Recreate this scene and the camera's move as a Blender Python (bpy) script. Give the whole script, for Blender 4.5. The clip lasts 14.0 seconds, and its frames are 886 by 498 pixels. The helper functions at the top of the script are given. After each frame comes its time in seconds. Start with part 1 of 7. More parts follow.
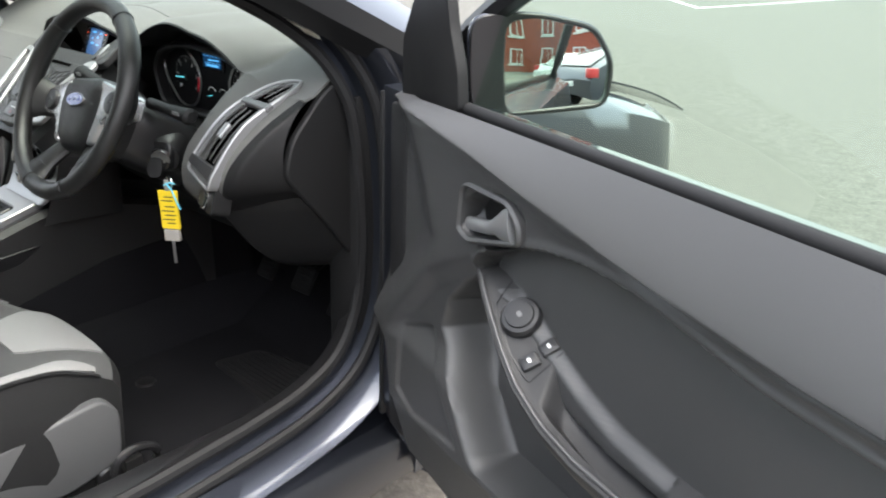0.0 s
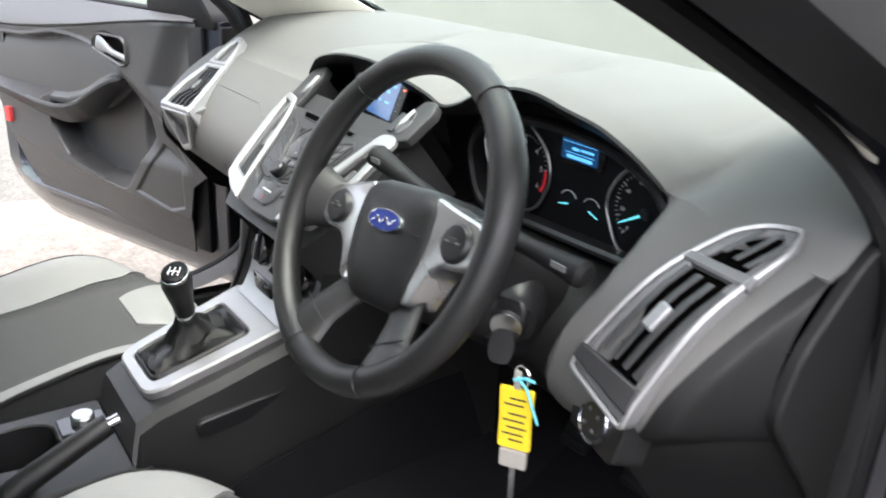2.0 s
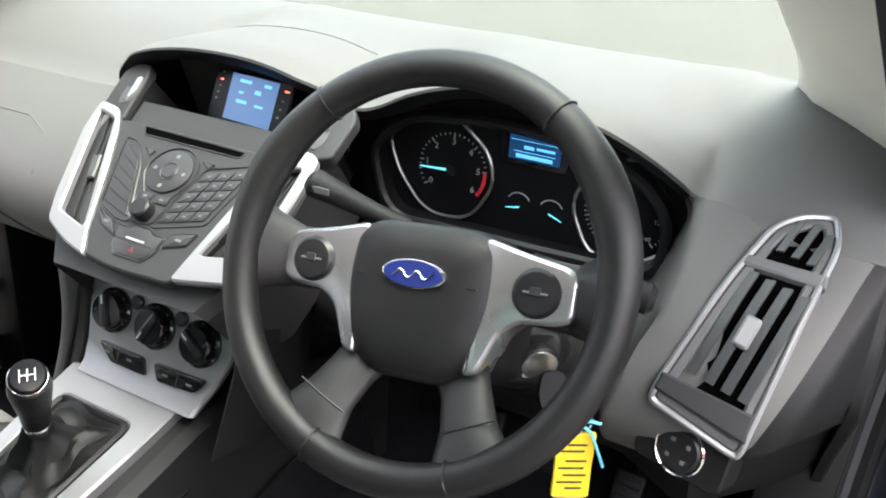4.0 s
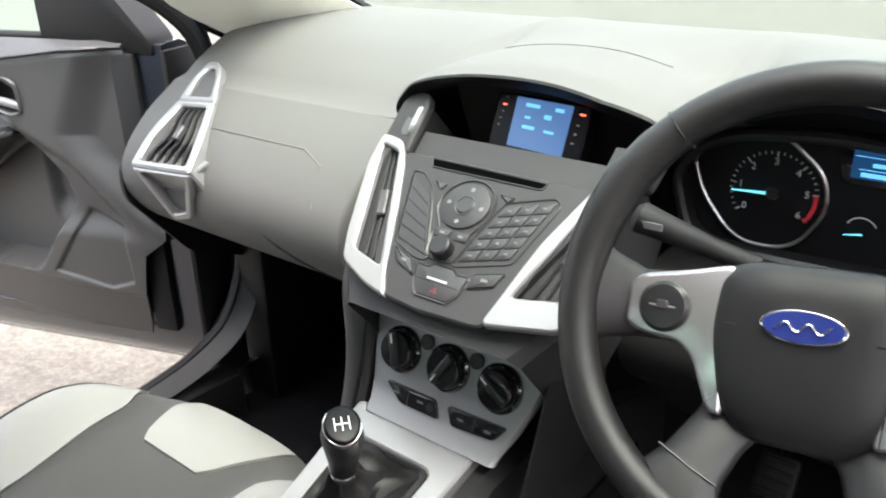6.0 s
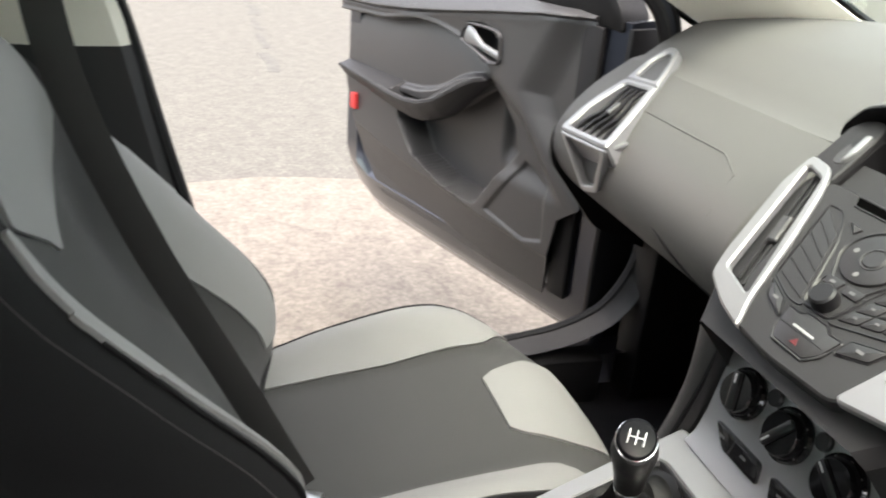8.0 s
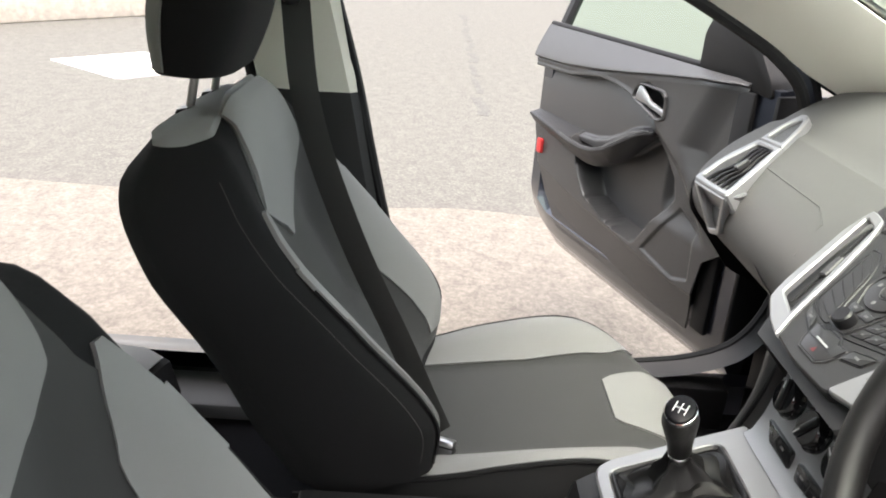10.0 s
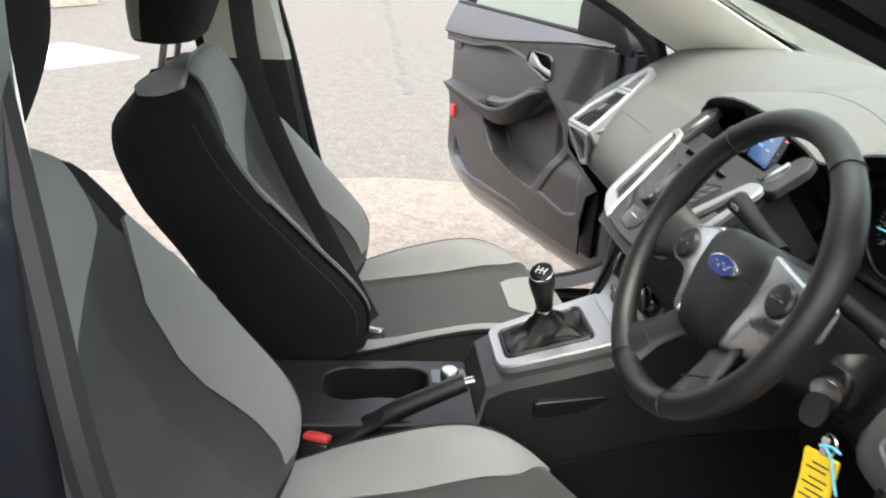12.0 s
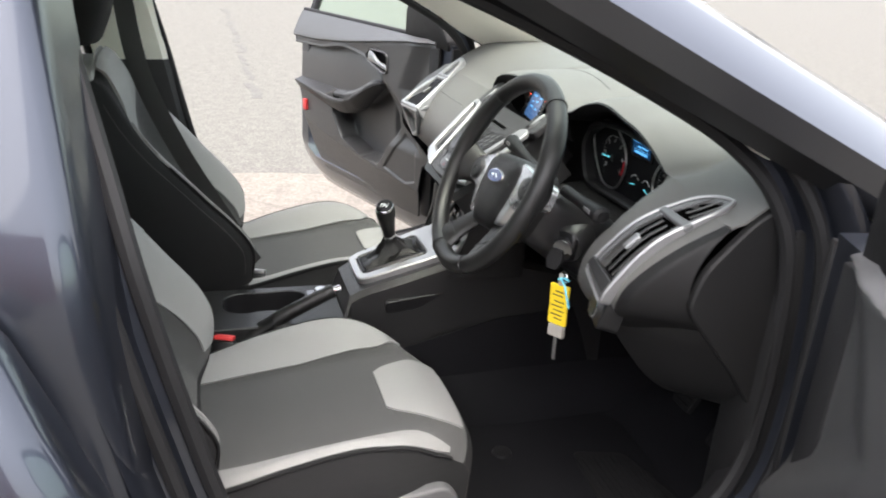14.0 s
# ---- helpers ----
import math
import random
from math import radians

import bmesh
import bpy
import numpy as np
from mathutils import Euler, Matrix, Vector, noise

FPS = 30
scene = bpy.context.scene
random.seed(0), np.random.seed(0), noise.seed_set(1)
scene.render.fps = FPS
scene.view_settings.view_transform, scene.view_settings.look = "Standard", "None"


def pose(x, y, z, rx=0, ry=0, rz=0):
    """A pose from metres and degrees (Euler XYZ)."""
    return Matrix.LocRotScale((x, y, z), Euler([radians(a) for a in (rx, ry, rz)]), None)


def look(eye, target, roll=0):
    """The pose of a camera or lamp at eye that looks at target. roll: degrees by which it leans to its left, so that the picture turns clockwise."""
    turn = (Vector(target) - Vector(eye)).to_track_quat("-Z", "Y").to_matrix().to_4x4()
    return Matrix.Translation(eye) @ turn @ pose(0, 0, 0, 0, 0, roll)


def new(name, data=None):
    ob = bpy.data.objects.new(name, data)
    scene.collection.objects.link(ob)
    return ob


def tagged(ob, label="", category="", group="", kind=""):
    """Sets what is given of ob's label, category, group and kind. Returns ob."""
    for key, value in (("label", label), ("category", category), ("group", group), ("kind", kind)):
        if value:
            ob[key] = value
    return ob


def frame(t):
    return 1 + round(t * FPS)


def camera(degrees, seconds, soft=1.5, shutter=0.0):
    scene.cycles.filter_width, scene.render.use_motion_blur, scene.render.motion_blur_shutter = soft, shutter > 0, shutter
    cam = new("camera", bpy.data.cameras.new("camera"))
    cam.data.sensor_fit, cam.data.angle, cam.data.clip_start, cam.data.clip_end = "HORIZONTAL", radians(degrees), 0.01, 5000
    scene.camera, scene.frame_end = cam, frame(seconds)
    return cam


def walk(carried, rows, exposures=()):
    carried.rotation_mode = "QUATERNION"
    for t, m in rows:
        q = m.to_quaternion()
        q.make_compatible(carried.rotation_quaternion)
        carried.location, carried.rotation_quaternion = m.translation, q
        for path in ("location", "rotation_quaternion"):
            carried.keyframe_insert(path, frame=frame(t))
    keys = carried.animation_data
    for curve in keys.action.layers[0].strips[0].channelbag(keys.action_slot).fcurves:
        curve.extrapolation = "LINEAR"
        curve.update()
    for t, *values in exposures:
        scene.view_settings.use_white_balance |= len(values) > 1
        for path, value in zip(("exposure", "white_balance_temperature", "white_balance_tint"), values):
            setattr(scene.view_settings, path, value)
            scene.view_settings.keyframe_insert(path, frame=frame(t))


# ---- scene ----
cam = camera(58.6, 14.0, soft=1.9, shutter=0.3)
PATH = [
    (0, (1.762, -0.661, 1.229), (0.533, 0.743, 0.509), 2.0),
    (0.5, (1.633, -0.576, 1.211), (0.298, 0.721, 0.478), 3.2),
    (1, (1.442, -0.527, 1.22), (0.06, 0.698, 0.453), 4.2),
    (1.5, (1.248, -0.524, 1.242), (-0.185, 0.65, 0.487), 4.6),
    (2, (1.016, -0.468, 1.227), (-0.475, 0.651, 0.501), 3.7),
    (2.2, (0.952, -0.477, 1.24), (-0.504, 0.665, 0.48), 3.4),
    (4.3, (0.609, -0.594, 1.228), (-0.158, 1.076, 0.438), 5.0),
    (4.5, (0.587, -0.603, 1.223), (-0.211, 1.042, 0.413), 3.7),
    (5, (0.544, -0.611, 1.214), (-0.391, 0.952, 0.387), 2.4),
    (5.5, (0.512, -0.61, 1.218), (-0.522, 0.889, 0.391), 0.9),
    (6, (0.473, -0.591, 1.227), (-0.684, 0.841, 0.444), -1.1),
    (6.5, (0.44, -0.548, 1.22), (-0.819, 0.821, 0.485), -1.6),
    (7, (0.395, -0.54, 1.206), (-1.015, 0.685, 0.49), 0.2),
    (7.5, (0.409, -0.533, 1.181), (-1.201, 0.354, 0.393), 3.0),
    (8, (0.493, -0.512, 1.202), (-1.25, 0.033, 0.388), 4.8),
    (8.5, (0.56, -0.488, 1.224), (-1.251, -0.266, 0.405), 3.4),
    (8.7, (0.585, -0.477, 1.228), (-1.244, -0.299, 0.438), 3.4),
    (11, (0.942, -0.473, 1.295), (-0.909, -0.451, 0.536), 4.8),
    (11.5, (1.029, -0.463, 1.289), (-0.823, -0.379, 0.538), 5.2),
    (12, (1.136, -0.46, 1.29), (-0.698, -0.245, 0.523), 3.9),
    (12.5, (1.228, -0.49, 1.301), (-0.586, -0.179, 0.519), 3.8),
    (13, (1.344, -0.552, 1.298), (-0.438, -0.105, 0.508), 3.9),
    (13.5, (1.479, -0.591, 1.326), (-0.295, -0.065, 0.566), 4.5),
    (14, (1.599, -0.537, 1.33), (-0.174, 0.031, 0.6), 4.0),
]
EXPOSURES = [(0.0, 2.48, 6650, 8), (0.5, 2.84, 6750, 9), (1.0, 3.06, 6700, 11), (1.5, 3.06, 6650, 12), (2.0, 2.88, 6600, 12), (4.4, 2.96, 6700, 12), (5.0, 2.90, 6700, 12), (6.5, 2.97, 6850, 11), (7.5, 2.58, 7050, 12), (8.5, 2.62, 7050, 14), (11.0, 2.50, 6900, 12), (14.0, 2.55, 6800, 12)]
walk(cam, [(t, look(eye, target, roll)) for t, eye, target, roll in PATH], EXPOSURES)

# ---- world, sun ----
world = bpy.data.worlds.new("overcast_sky")
scene.world = world
world.use_nodes = True
wn = world.node_tree.nodes
sky = wn.new("ShaderNodeTexSky")
sky.sky_type = "NISHITA"
sky.sun_disc = False
sky.sun_elevation = radians(75)
sky.sun_rotation = radians(100)
sky.air_density, sky.dust_density = 1.0, 4.0
wn["Background"].inputs["Strength"].default_value = 0.15
pale = wn.new("ShaderNodeHueSaturation")
pale.inputs["Saturation"].default_value = 0.42
world.node_tree.links.new(sky.outputs["Color"], pale.inputs["Color"])
world.node_tree.links.new(pale.outputs["Color"], wn["Background"].inputs["Color"])
sun = new("sun", bpy.data.lights.new("sun", "SUN"))
sun.data.energy, sun.data.angle, sun.data.color = 0.6, radians(80), (1.0, 0.985, 0.97)
sun.matrix_world = look((4.5, -1.0, 8.0), (0, 0, 0))

# ---- small tools ----
V = Vector
HOME = {}


def link(tree, a, b):
    tree.links.new(a, b)


def mat(name, color, rough=0.5, metal=0.0, vary=0.12, scale=40.0, bump=0.15, fine=900.0, spec=0.5, coat=0.0, fuzz=0.0):
    """A surface with colour variation at two scales and a fine relief."""
    m = bpy.data.materials.new(name)
    m.use_nodes = True
    t, n = m.node_tree, m.node_tree.nodes
    b = n["Principled BSDF"]
    b.inputs["Metallic"].default_value = metal
    b.inputs["Specular IOR Level"].default_value = spec
    b.inputs["Coat Weight"].default_value = coat
    b.inputs["Coat Roughness"].default_value = 0.06
    b.inputs["Sheen Weight"].default_value = fuzz
    tc = n.new("ShaderNodeTexCoord")
    big, small = n.new("ShaderNodeTexNoise"), n.new("ShaderNodeTexNoise")
    big.inputs["Scale"].default_value, small.inputs["Scale"].default_value = scale * 0.15, fine
    big.inputs["Detail"].default_value, small.inputs["Detail"].default_value = 4, 2
    for tex in (big, small):
        link(t, tc.outputs["Object"], tex.inputs["Vector"])
    add = n.new("ShaderNodeMath")
    add.operation = "ADD"
    link(t, big.outputs["Fac"], add.inputs[0])
    link(t, small.outputs["Fac"], add.inputs[1])
    ramp = n.new("ShaderNodeMapRange")
    ramp.inputs["From Min"].default_value, ramp.inputs["From Max"].default_value = 0.6, 1.4
    ramp.inputs["To Min"].default_value, ramp.inputs["To Max"].default_value = 1 - vary, 1 + vary
    link(t, add.outputs[0], ramp.inputs["Value"])
    mul = n.new("ShaderNodeVectorMath")
    mul.operation = "SCALE"
    mul.inputs[0].default_value = color[:3]
    link(t, ramp.outputs[0], mul.inputs["Scale"])
    link(t, mul.outputs[0], b.inputs["Base Color"])
    rr = n.new("ShaderNodeMapRange")
    rr.inputs["To Min"].default_value, rr.inputs["To Max"].default_value = rough * 0.85, min(1, rough * 1.15)
    link(t, big.outputs["Fac"], rr.inputs["Value"])
    link(t, rr.outputs[0], b.inputs["Roughness"])
    if bump:
        bp = n.new("ShaderNodeBump")
        bp.inputs["Strength"].default_value, bp.inputs["Distance"].default_value = bump, 0.001
        link(t, small.outputs["Fac"], bp.inputs["Height"])
        link(t, bp.outputs[0], b.inputs["Normal"])
    return m


def glow(name, color, strength):
    m = bpy.data.materials.new(name)
    m.use_nodes = True
    b = m.node_tree.nodes["Principled BSDF"]
    b.inputs["Base Color"].default_value = (*[c * 0.2 for c in color], 1)
    b.inputs["Roughness"].default_value = 0.2
    b.inputs["Emission Color"].default_value = (*color, 1)
    b.inputs["Emission Strength"].default_value = strength
    return m


def glass(name, tint, rough=0.0):
    """Thin tinted pane: clear with a mirror-like gloss."""
    m = bpy.data.materials.new(name)
    m.use_nodes = True
    t, n = m.node_tree, m.node_tree.nodes
    n.remove(n["Principled BSDF"])
    tr, gl, fr, mx = n.new("ShaderNodeBsdfTransparent"), n.new("ShaderNodeBsdfGlossy"), n.new("ShaderNodeLayerWeight"), n.new("ShaderNodeMixShader")
    tr.inputs["Color"].default_value = (*[c**0.5 for c in tint], 1)
    gl.inputs["Roughness"].default_value = rough
    pw, ma = n.new("ShaderNodeMath"), n.new("ShaderNodeMath")
    pw.operation, ma.operation = "POWER", "MULTIPLY_ADD"
    fr.inputs["Blend"].default_value = 0.5
    pw.inputs[1].default_value, ma.inputs[1].default_value, ma.inputs[2].default_value = 5.0, 0.7, 0.025
    link(t, fr.outputs["Facing"], pw.inputs[0])
    link(t, pw.outputs[0], ma.inputs[0])
    link(t, ma.outputs[0], mx.inputs[0])
    link(t, tr.outputs[0], mx.inputs[1])
    link(t, gl.outputs[0], mx.inputs[2])
    link(t, mx.outputs[0], n["Material Output"].inputs["Surface"])
    return m


def thing(name, at, label, category, group="", kind=""):
    ob = new(name)
    ob.empty_display_size = 0.05
    ob.matrix_basis = at if isinstance(at, Matrix) else Matrix.Translation(at)
    HOME[ob] = ob.matrix_basis.copy()
    return tagged(ob, label, category, group, kind)


def part(name, bm, material, parent=None, label="", sharp=35, shadow=True):
    """Links a bmesh, given in world places, as one mesh under a thing or a part."""
    me = bpy.data.meshes.new(name)
    bmesh.ops.recalc_face_normals(bm, faces=bm.faces)
    if parent is not None:
        bm.transform(HOME[parent].inverted())
    bm.to_mesh(me)
    bm.free()
    me.shade_smooth()
    me.set_sharp_from_angle(angle=radians(sharp))
    me.materials.append(material)
    ob = new(name, me)
    ob.parent = parent
    ob.visible_shadow = shadow
    HOME[ob] = HOME[parent] if parent is not None else Matrix()
    return tagged(ob, label)


def solo(name, bm, material, label, category, kind="", group="", sharp=35):
    """A top-level thing of one mesh, with its origin at its base."""
    lo = [min(v.co[i] for v in bm.verts) for i in range(3)]
    hi = [max(v.co[i] for v in bm.verts) for i in range(3)]
    base = Matrix.Translation(((lo[0] + hi[0]) / 2, (lo[1] + hi[1]) / 2, lo[2]))
    bm.transform(base.inverted())
    ob = part(name, bm, material, sharp=sharp)
    ob.matrix_basis = base
    HOME[ob] = base
    return tagged(ob, label, category, group, kind)


def fm(o, u, v):
    """A frame at o with its axes along u, v and u x v."""
    u = V(u).normalized()
    v = V(v)
    v = (v - v.dot(u) * u).normalized()
    w = u.cross(v)
    m = Matrix((u, v, w)).transposed().to_4x4()
    m.translation = o
    return m


def grid(rows, loop_u=False, loop_v=False, caps=False):
    """Quads through rows of points."""
    bm = bmesh.new()
    vs = [[bm.verts.new(p) for p in r] for r in rows]
    nr, nc = len(vs), len(vs[0])
    for i in range(nr if loop_v else nr - 1):
        for j in range(nc if loop_u else nc - 1):
            bm.faces.new((vs[i][j], vs[i][(j + 1) % nc], vs[(i + 1) % nr][(j + 1) % nc], vs[(i + 1) % nr][j]))
    if caps:
        bm.faces.new(vs[0])
        bm.faces.new(vs[-1])
    return bm


def thick(bm, t):
    bmesh.ops.recalc_face_normals(bm, faces=bm.faces)
    bmesh.ops.solidify(bm, geom=bm.faces[:], thickness=t)
    return bm


def merged(*parts):
    """Several bmeshes as one."""
    out = bmesh.new()
    for b in parts:
        me = bpy.data.meshes.new("tmp")
        b.to_mesh(me)
        b.free()
        out.from_mesh(me)
        bpy.data.meshes.remove(me)
    return out


def smooth(keys, n):
    """n points on a smooth line through the keys."""
    k = np.array(keys, float)
    t = np.r_[0, np.cumsum(np.linalg.norm(np.diff(k, axis=0), axis=1) + 1e-9)]
    m = np.zeros_like(k)
    m[1:-1] = (k[2:] - k[:-2]) / (t[2:] - t[:-2])[:, None]
    m[0], m[-1] = (k[1] - k[0]) / (t[1] - t[0]), (k[-1] - k[-2]) / (t[-1] - t[-2])
    s = np.linspace(0, t[-1], n)
    i = np.clip(np.searchsorted(t, s) - 1, 0, len(k) - 2)
    h = (t[i + 1] - t[i])[:, None]
    f = ((s - t[i])[:, None]) / h
    return (2 * f**3 - 3 * f**2 + 1) * k[i] + (f**3 - 2 * f**2 + f) * h * m[i] + (3 * f**2 - 2 * f**3) * k[i + 1] + (f**3 - f**2) * h * m[i + 1]


def even(pts, n, closed=True):
    """n points at even steps along a polygon."""
    k = np.array(pts, float)
    if closed:
        k = np.vstack([k, k[:1]])
    t = np.r_[0, np.cumsum(np.linalg.norm(np.diff(k, axis=0), axis=1))]
    s = np.linspace(0, t[-1], n, endpoint=not closed)
    return np.stack([np.interp(s, t, k[:, c]) for c in range(k.shape[1])], 1)


def soft(pts, r, n=4):
    """A polygon with rounded corners; r may be a list."""
    out = []
    c = len(pts)
    for i, p in enumerate(pts):
        p, a, b = V((*p, 0)), V((*pts[i - 1], 0)), V((*pts[(i + 1) % c], 0))
        q = r[i] if isinstance(r, (list, tuple)) else r
        da, db = a - p, b - p
        q = min(q, da.length * 0.45, db.length * 0.45)
        s, e = p + da.normalized() * q, p + db.normalized() * q
        for j in range(n + 1):
            f = j / n
            x = s * (1 - f) ** 2 + p * 2 * f * (1 - f) + e * f * f
            out.append((x.x, x.y))
    return out


def area(pts):
    return sum(pts[i - 1][0] * pts[i][1] - pts[i][0] * pts[i - 1][1] for i in range(len(pts))) / 2


def inset(pts, d):
    """The polygon moved inwards by d."""
    c, out, sg = len(pts), [], 1 if area(pts) > 0 else -1
    for i in range(c):
        a, p, b = np.array(pts[i - 1]), np.array(pts[i]), np.array(pts[(i + 1) % c])
        e, f = p - a, b - p
        e, f = e / (np.linalg.norm(e) + 1e-9), f / (np.linalg.norm(f) + 1e-9)
        nrm = np.array([-(e[1] + f[1]), e[0] + f[0]]) * sg
        ln = np.linalg.norm(nrm)
        if ln < 1e-6:
            out.append(tuple(p))
            continue
        nrm /= ln
        k = max(0.5, nrm @ (np.array([-e[1], e[0]]) * sg))
        out.append(tuple(p + nrm * d / k))
    return out


def prism(pts, m, d0=0.0, d1=0.005, bevel=0.001, steps=1):
    """A plate of that outline in the frame m, from depth d0 to d1, with a rounded rim."""
    rows = [[m @ V((x, y, d0)) for x, y in pts], [m @ V((x, y, d1 - bevel * (1 if d1 > d0 else -1))) for x, y in pts]]
    sg = 1 if d1 > d0 else -1
    for k in range(1, steps + 1):
        a = k / steps * math.pi / 2
        rows.append([m @ V((x, y, d1 - sg * bevel * (1 - math.sin(a)))) for x, y in inset(pts, bevel * (1 - math.cos(a)))])
    return grid(rows, loop_u=True, caps=True)


def rim(outer, inner, m, d0=0.0, d1=0.005, n=64, bevel=0.0015):
    """A frame between two outlines."""
    o, i = even(outer, n), even(inner, n)
    k = int(np.argmin(np.sum((i - o[0]) ** 2, 1)))
    if area(o) * area(i) < 0:
        i = i[::-1]
        k = int(np.argmin(np.sum((i - o[0]) ** 2, 1)))
    i = np.roll(i, -k, 0)
    o2, i2 = np.array(inset([tuple(p) for p in o], bevel)), np.array(inset([tuple(p) for p in i], -bevel))
    rows = []
    for pts, d in ((o, d0), (o, d1 - bevel), (o2, d1), (i2, d1), (i, d1 - bevel), (i, d0)):
        rows.append([m @ V((p[0], p[1], d)) for p in pts])
    return grid(rows, loop_u=True, loop_v=True)


def tube(pts, r, n=10, closed=False, flat=1.0, up=(0, 0, 1)):
    """A round bar along points; r one radius or one a point; flat squeezes it along up."""
    P = [V(p) for p in pts]
    c = len(P)
    rows = []
    for i, p in enumerate(P):
        a, b = (P[i - 1], P[(i + 1) % c]) if closed else (P[max(i - 1, 0)], P[min(i + 1, c - 1)])
        d = (b - a).normalized()
        x = d.cross(V(up))
        if x.length < 1e-4:
            x = d.cross(V((1, 0, 0)))
        x.normalize()
        y = x.cross(d)
        q = r[i] if isinstance(r, (list, tuple, np.ndarray)) else r
        rows.append([p + x * q * math.cos(2 * math.pi * j / n) + y * q * flat * math.sin(2 * math.pi * j / n) for j in range(n)])
    return grid(rows, loop_u=True, loop_v=closed, caps=not closed)


def lathe(profile, m, n=28, caps=True):
    """Turned about the frame's third axis: (radius, depth) pairs."""
    return grid([[m @ V((r * math.cos(2 * math.pi * j / n), r * math.sin(2 * math.pi * j / n), d)) for j in range(n)] for r, d in profile], loop_u=True, caps=caps)


def box(lo, hi, bevel=0.004, m=None, seg=2):
    bm = bmesh.new()
    bmesh.ops.create_cube(bm, size=1)
    for v in bm.verts:
        v.co = [lo[i] + (v.co[i] + 0.5) * (hi[i] - lo[i]) for i in range(3)]
    if bevel:
        bmesh.ops.bevel(bm, geom=bm.edges[:], offset=bevel, segments=seg, profile=0.5, affect="EDGES")
    if m is not None:
        bm.transform(m)
    return bm


def rect(w, h, r=0.0, cx=0.0, cy=0.0, n=4):
    p = [(cx - w / 2, cy - h / 2), (cx + w / 2, cy - h / 2), (cx + w / 2, cy + h / 2), (cx - w / 2, cy + h / 2)]
    return soft(p, r, n) if r else p


def disc(r, n=28, cx=0.0, cy=0.0, sy=1.0):
    return [(cx + r * math.cos(2 * math.pi * i / n), cy + r * sy * math.sin(2 * math.pi * i / n)) for i in range(n)]


def text(name, s, m, size, material, parent, depth=0.0004):
    """Raised letters in the frame m, centred."""
    cu = bpy.data.curves.new(name, "FONT")
    cu.body, cu.size, cu.extrude, cu.align_x, cu.align_y = s, size, depth, "CENTER", "CENTER"
    cu.resolution_u = 2
    tmp = bpy.data.objects.new(name, cu)
    me = bpy.data.meshes.new_from_object(tmp)
    bpy.data.objects.remove(tmp)
    bm = bmesh.new()
    bm.from_mesh(me)
    bpy.data.meshes.remove(me)
    bm.transform(m)
    return part(name, bm, material, parent)


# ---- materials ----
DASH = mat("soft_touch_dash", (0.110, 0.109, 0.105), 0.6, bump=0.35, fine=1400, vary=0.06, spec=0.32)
TRIM = mat("grained_dark_plastic", (0.030, 0.030, 0.031), 0.48, bump=0.35, fine=1300, vary=0.08, spec=0.35)
TRIM2 = mat("door_trim_grey", (0.047, 0.047, 0.048), 0.38, bump=0.35, fine=1300, vary=0.08, spec=0.7)
BLACK = mat("black_plastic", (0.012, 0.012, 0.013), 0.35, bump=0.08)
KNOBCAP = mat("knob_cap_black", (0.004, 0.004, 0.005), 0.25, bump=0.0, spec=0.12)
DEEPBLACK = mat("dial_and_hollow_black", (0.004, 0.004, 0.005), 0.6, bump=0.0, spec=0.2)
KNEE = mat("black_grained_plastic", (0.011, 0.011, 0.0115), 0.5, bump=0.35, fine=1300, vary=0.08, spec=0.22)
BTN2 = mat("dark_switch_plastic", (0.022, 0.022, 0.023), 0.4, bump=0.1)
VENTGREY = mat("grey_vent_bezel", (0.115, 0.116, 0.118), 0.4, bump=0.2, fine=1300)
# near-black without gloss: paints the shade inside slots and vents
VOID = mat("hollow_shade", (0.002, 0.002, 0.002), 1.0, bump=0.0, spec=0.0)
CONSOLE = mat("console_black_plastic", (0.015, 0.015, 0.0155), 0.42, bump=0.35, fine=1300, vary=0.08, spec=0.35)
GLOSS = mat("gloss_black", (0.008, 0.008, 0.009), 0.08, bump=0.0, coat=0.5)
SILVER = mat("satin_silver_paint", (0.325, 0.328, 0.332), 0.38, metal=0.6, bump=0.05, vary=0.04, fine=2500)
CHROME = mat("chrome", (0.78, 0.78, 0.79), 0.10, metal=1.0, bump=0.0, vary=0.02)
STEEL = mat("brushed_steel", (0.5, 0.5, 0.5), 0.3, metal=1.0, bump=0.05)
LEATHER = mat("wheel_leather", (0.010, 0.010, 0.010), 0.38, bump=0.3, fine=1500, vary=0.1, spec=0.5)
PAD = mat("airbag_pad_black", (0.012, 0.012, 0.0125), 0.40, bump=0.3, fine=1500, vary=0.08, spec=0.36)
GAITER = mat("gaiter_leather", (0.007, 0.007, 0.007), 0.45, bump=0.3, fine=700, spec=0.25)
RUBBER = mat("rubber_seal", (0.011, 0.011, 0.012), 0.6, bump=0.1, spec=0.3)
CARPET = mat("black_carpet", (0.0095, 0.0095, 0.011), 0.95, bump=1.0, fine=1600, vary=0.3, spec=0.10)
CLOTH = mat("charcoal_seat_cloth", (0.055, 0.056, 0.0545), 0.92, bump=0.7, fine=1500, vary=0.1, fuzz=0.15, spec=0.2)
CLOTHBLACK = mat("black_seat_cloth", (0.014, 0.014, 0.0145), 0.92, bump=0.7, fine=1500, vary=0.12, fuzz=0.02, spec=0.2)
CLOTHLIGHT = mat("light_grey_seat_cloth", (0.262, 0.262, 0.256), 0.9, bump=0.7, fine=1500, vary=0.06, fuzz=0.1, spec=0.2)
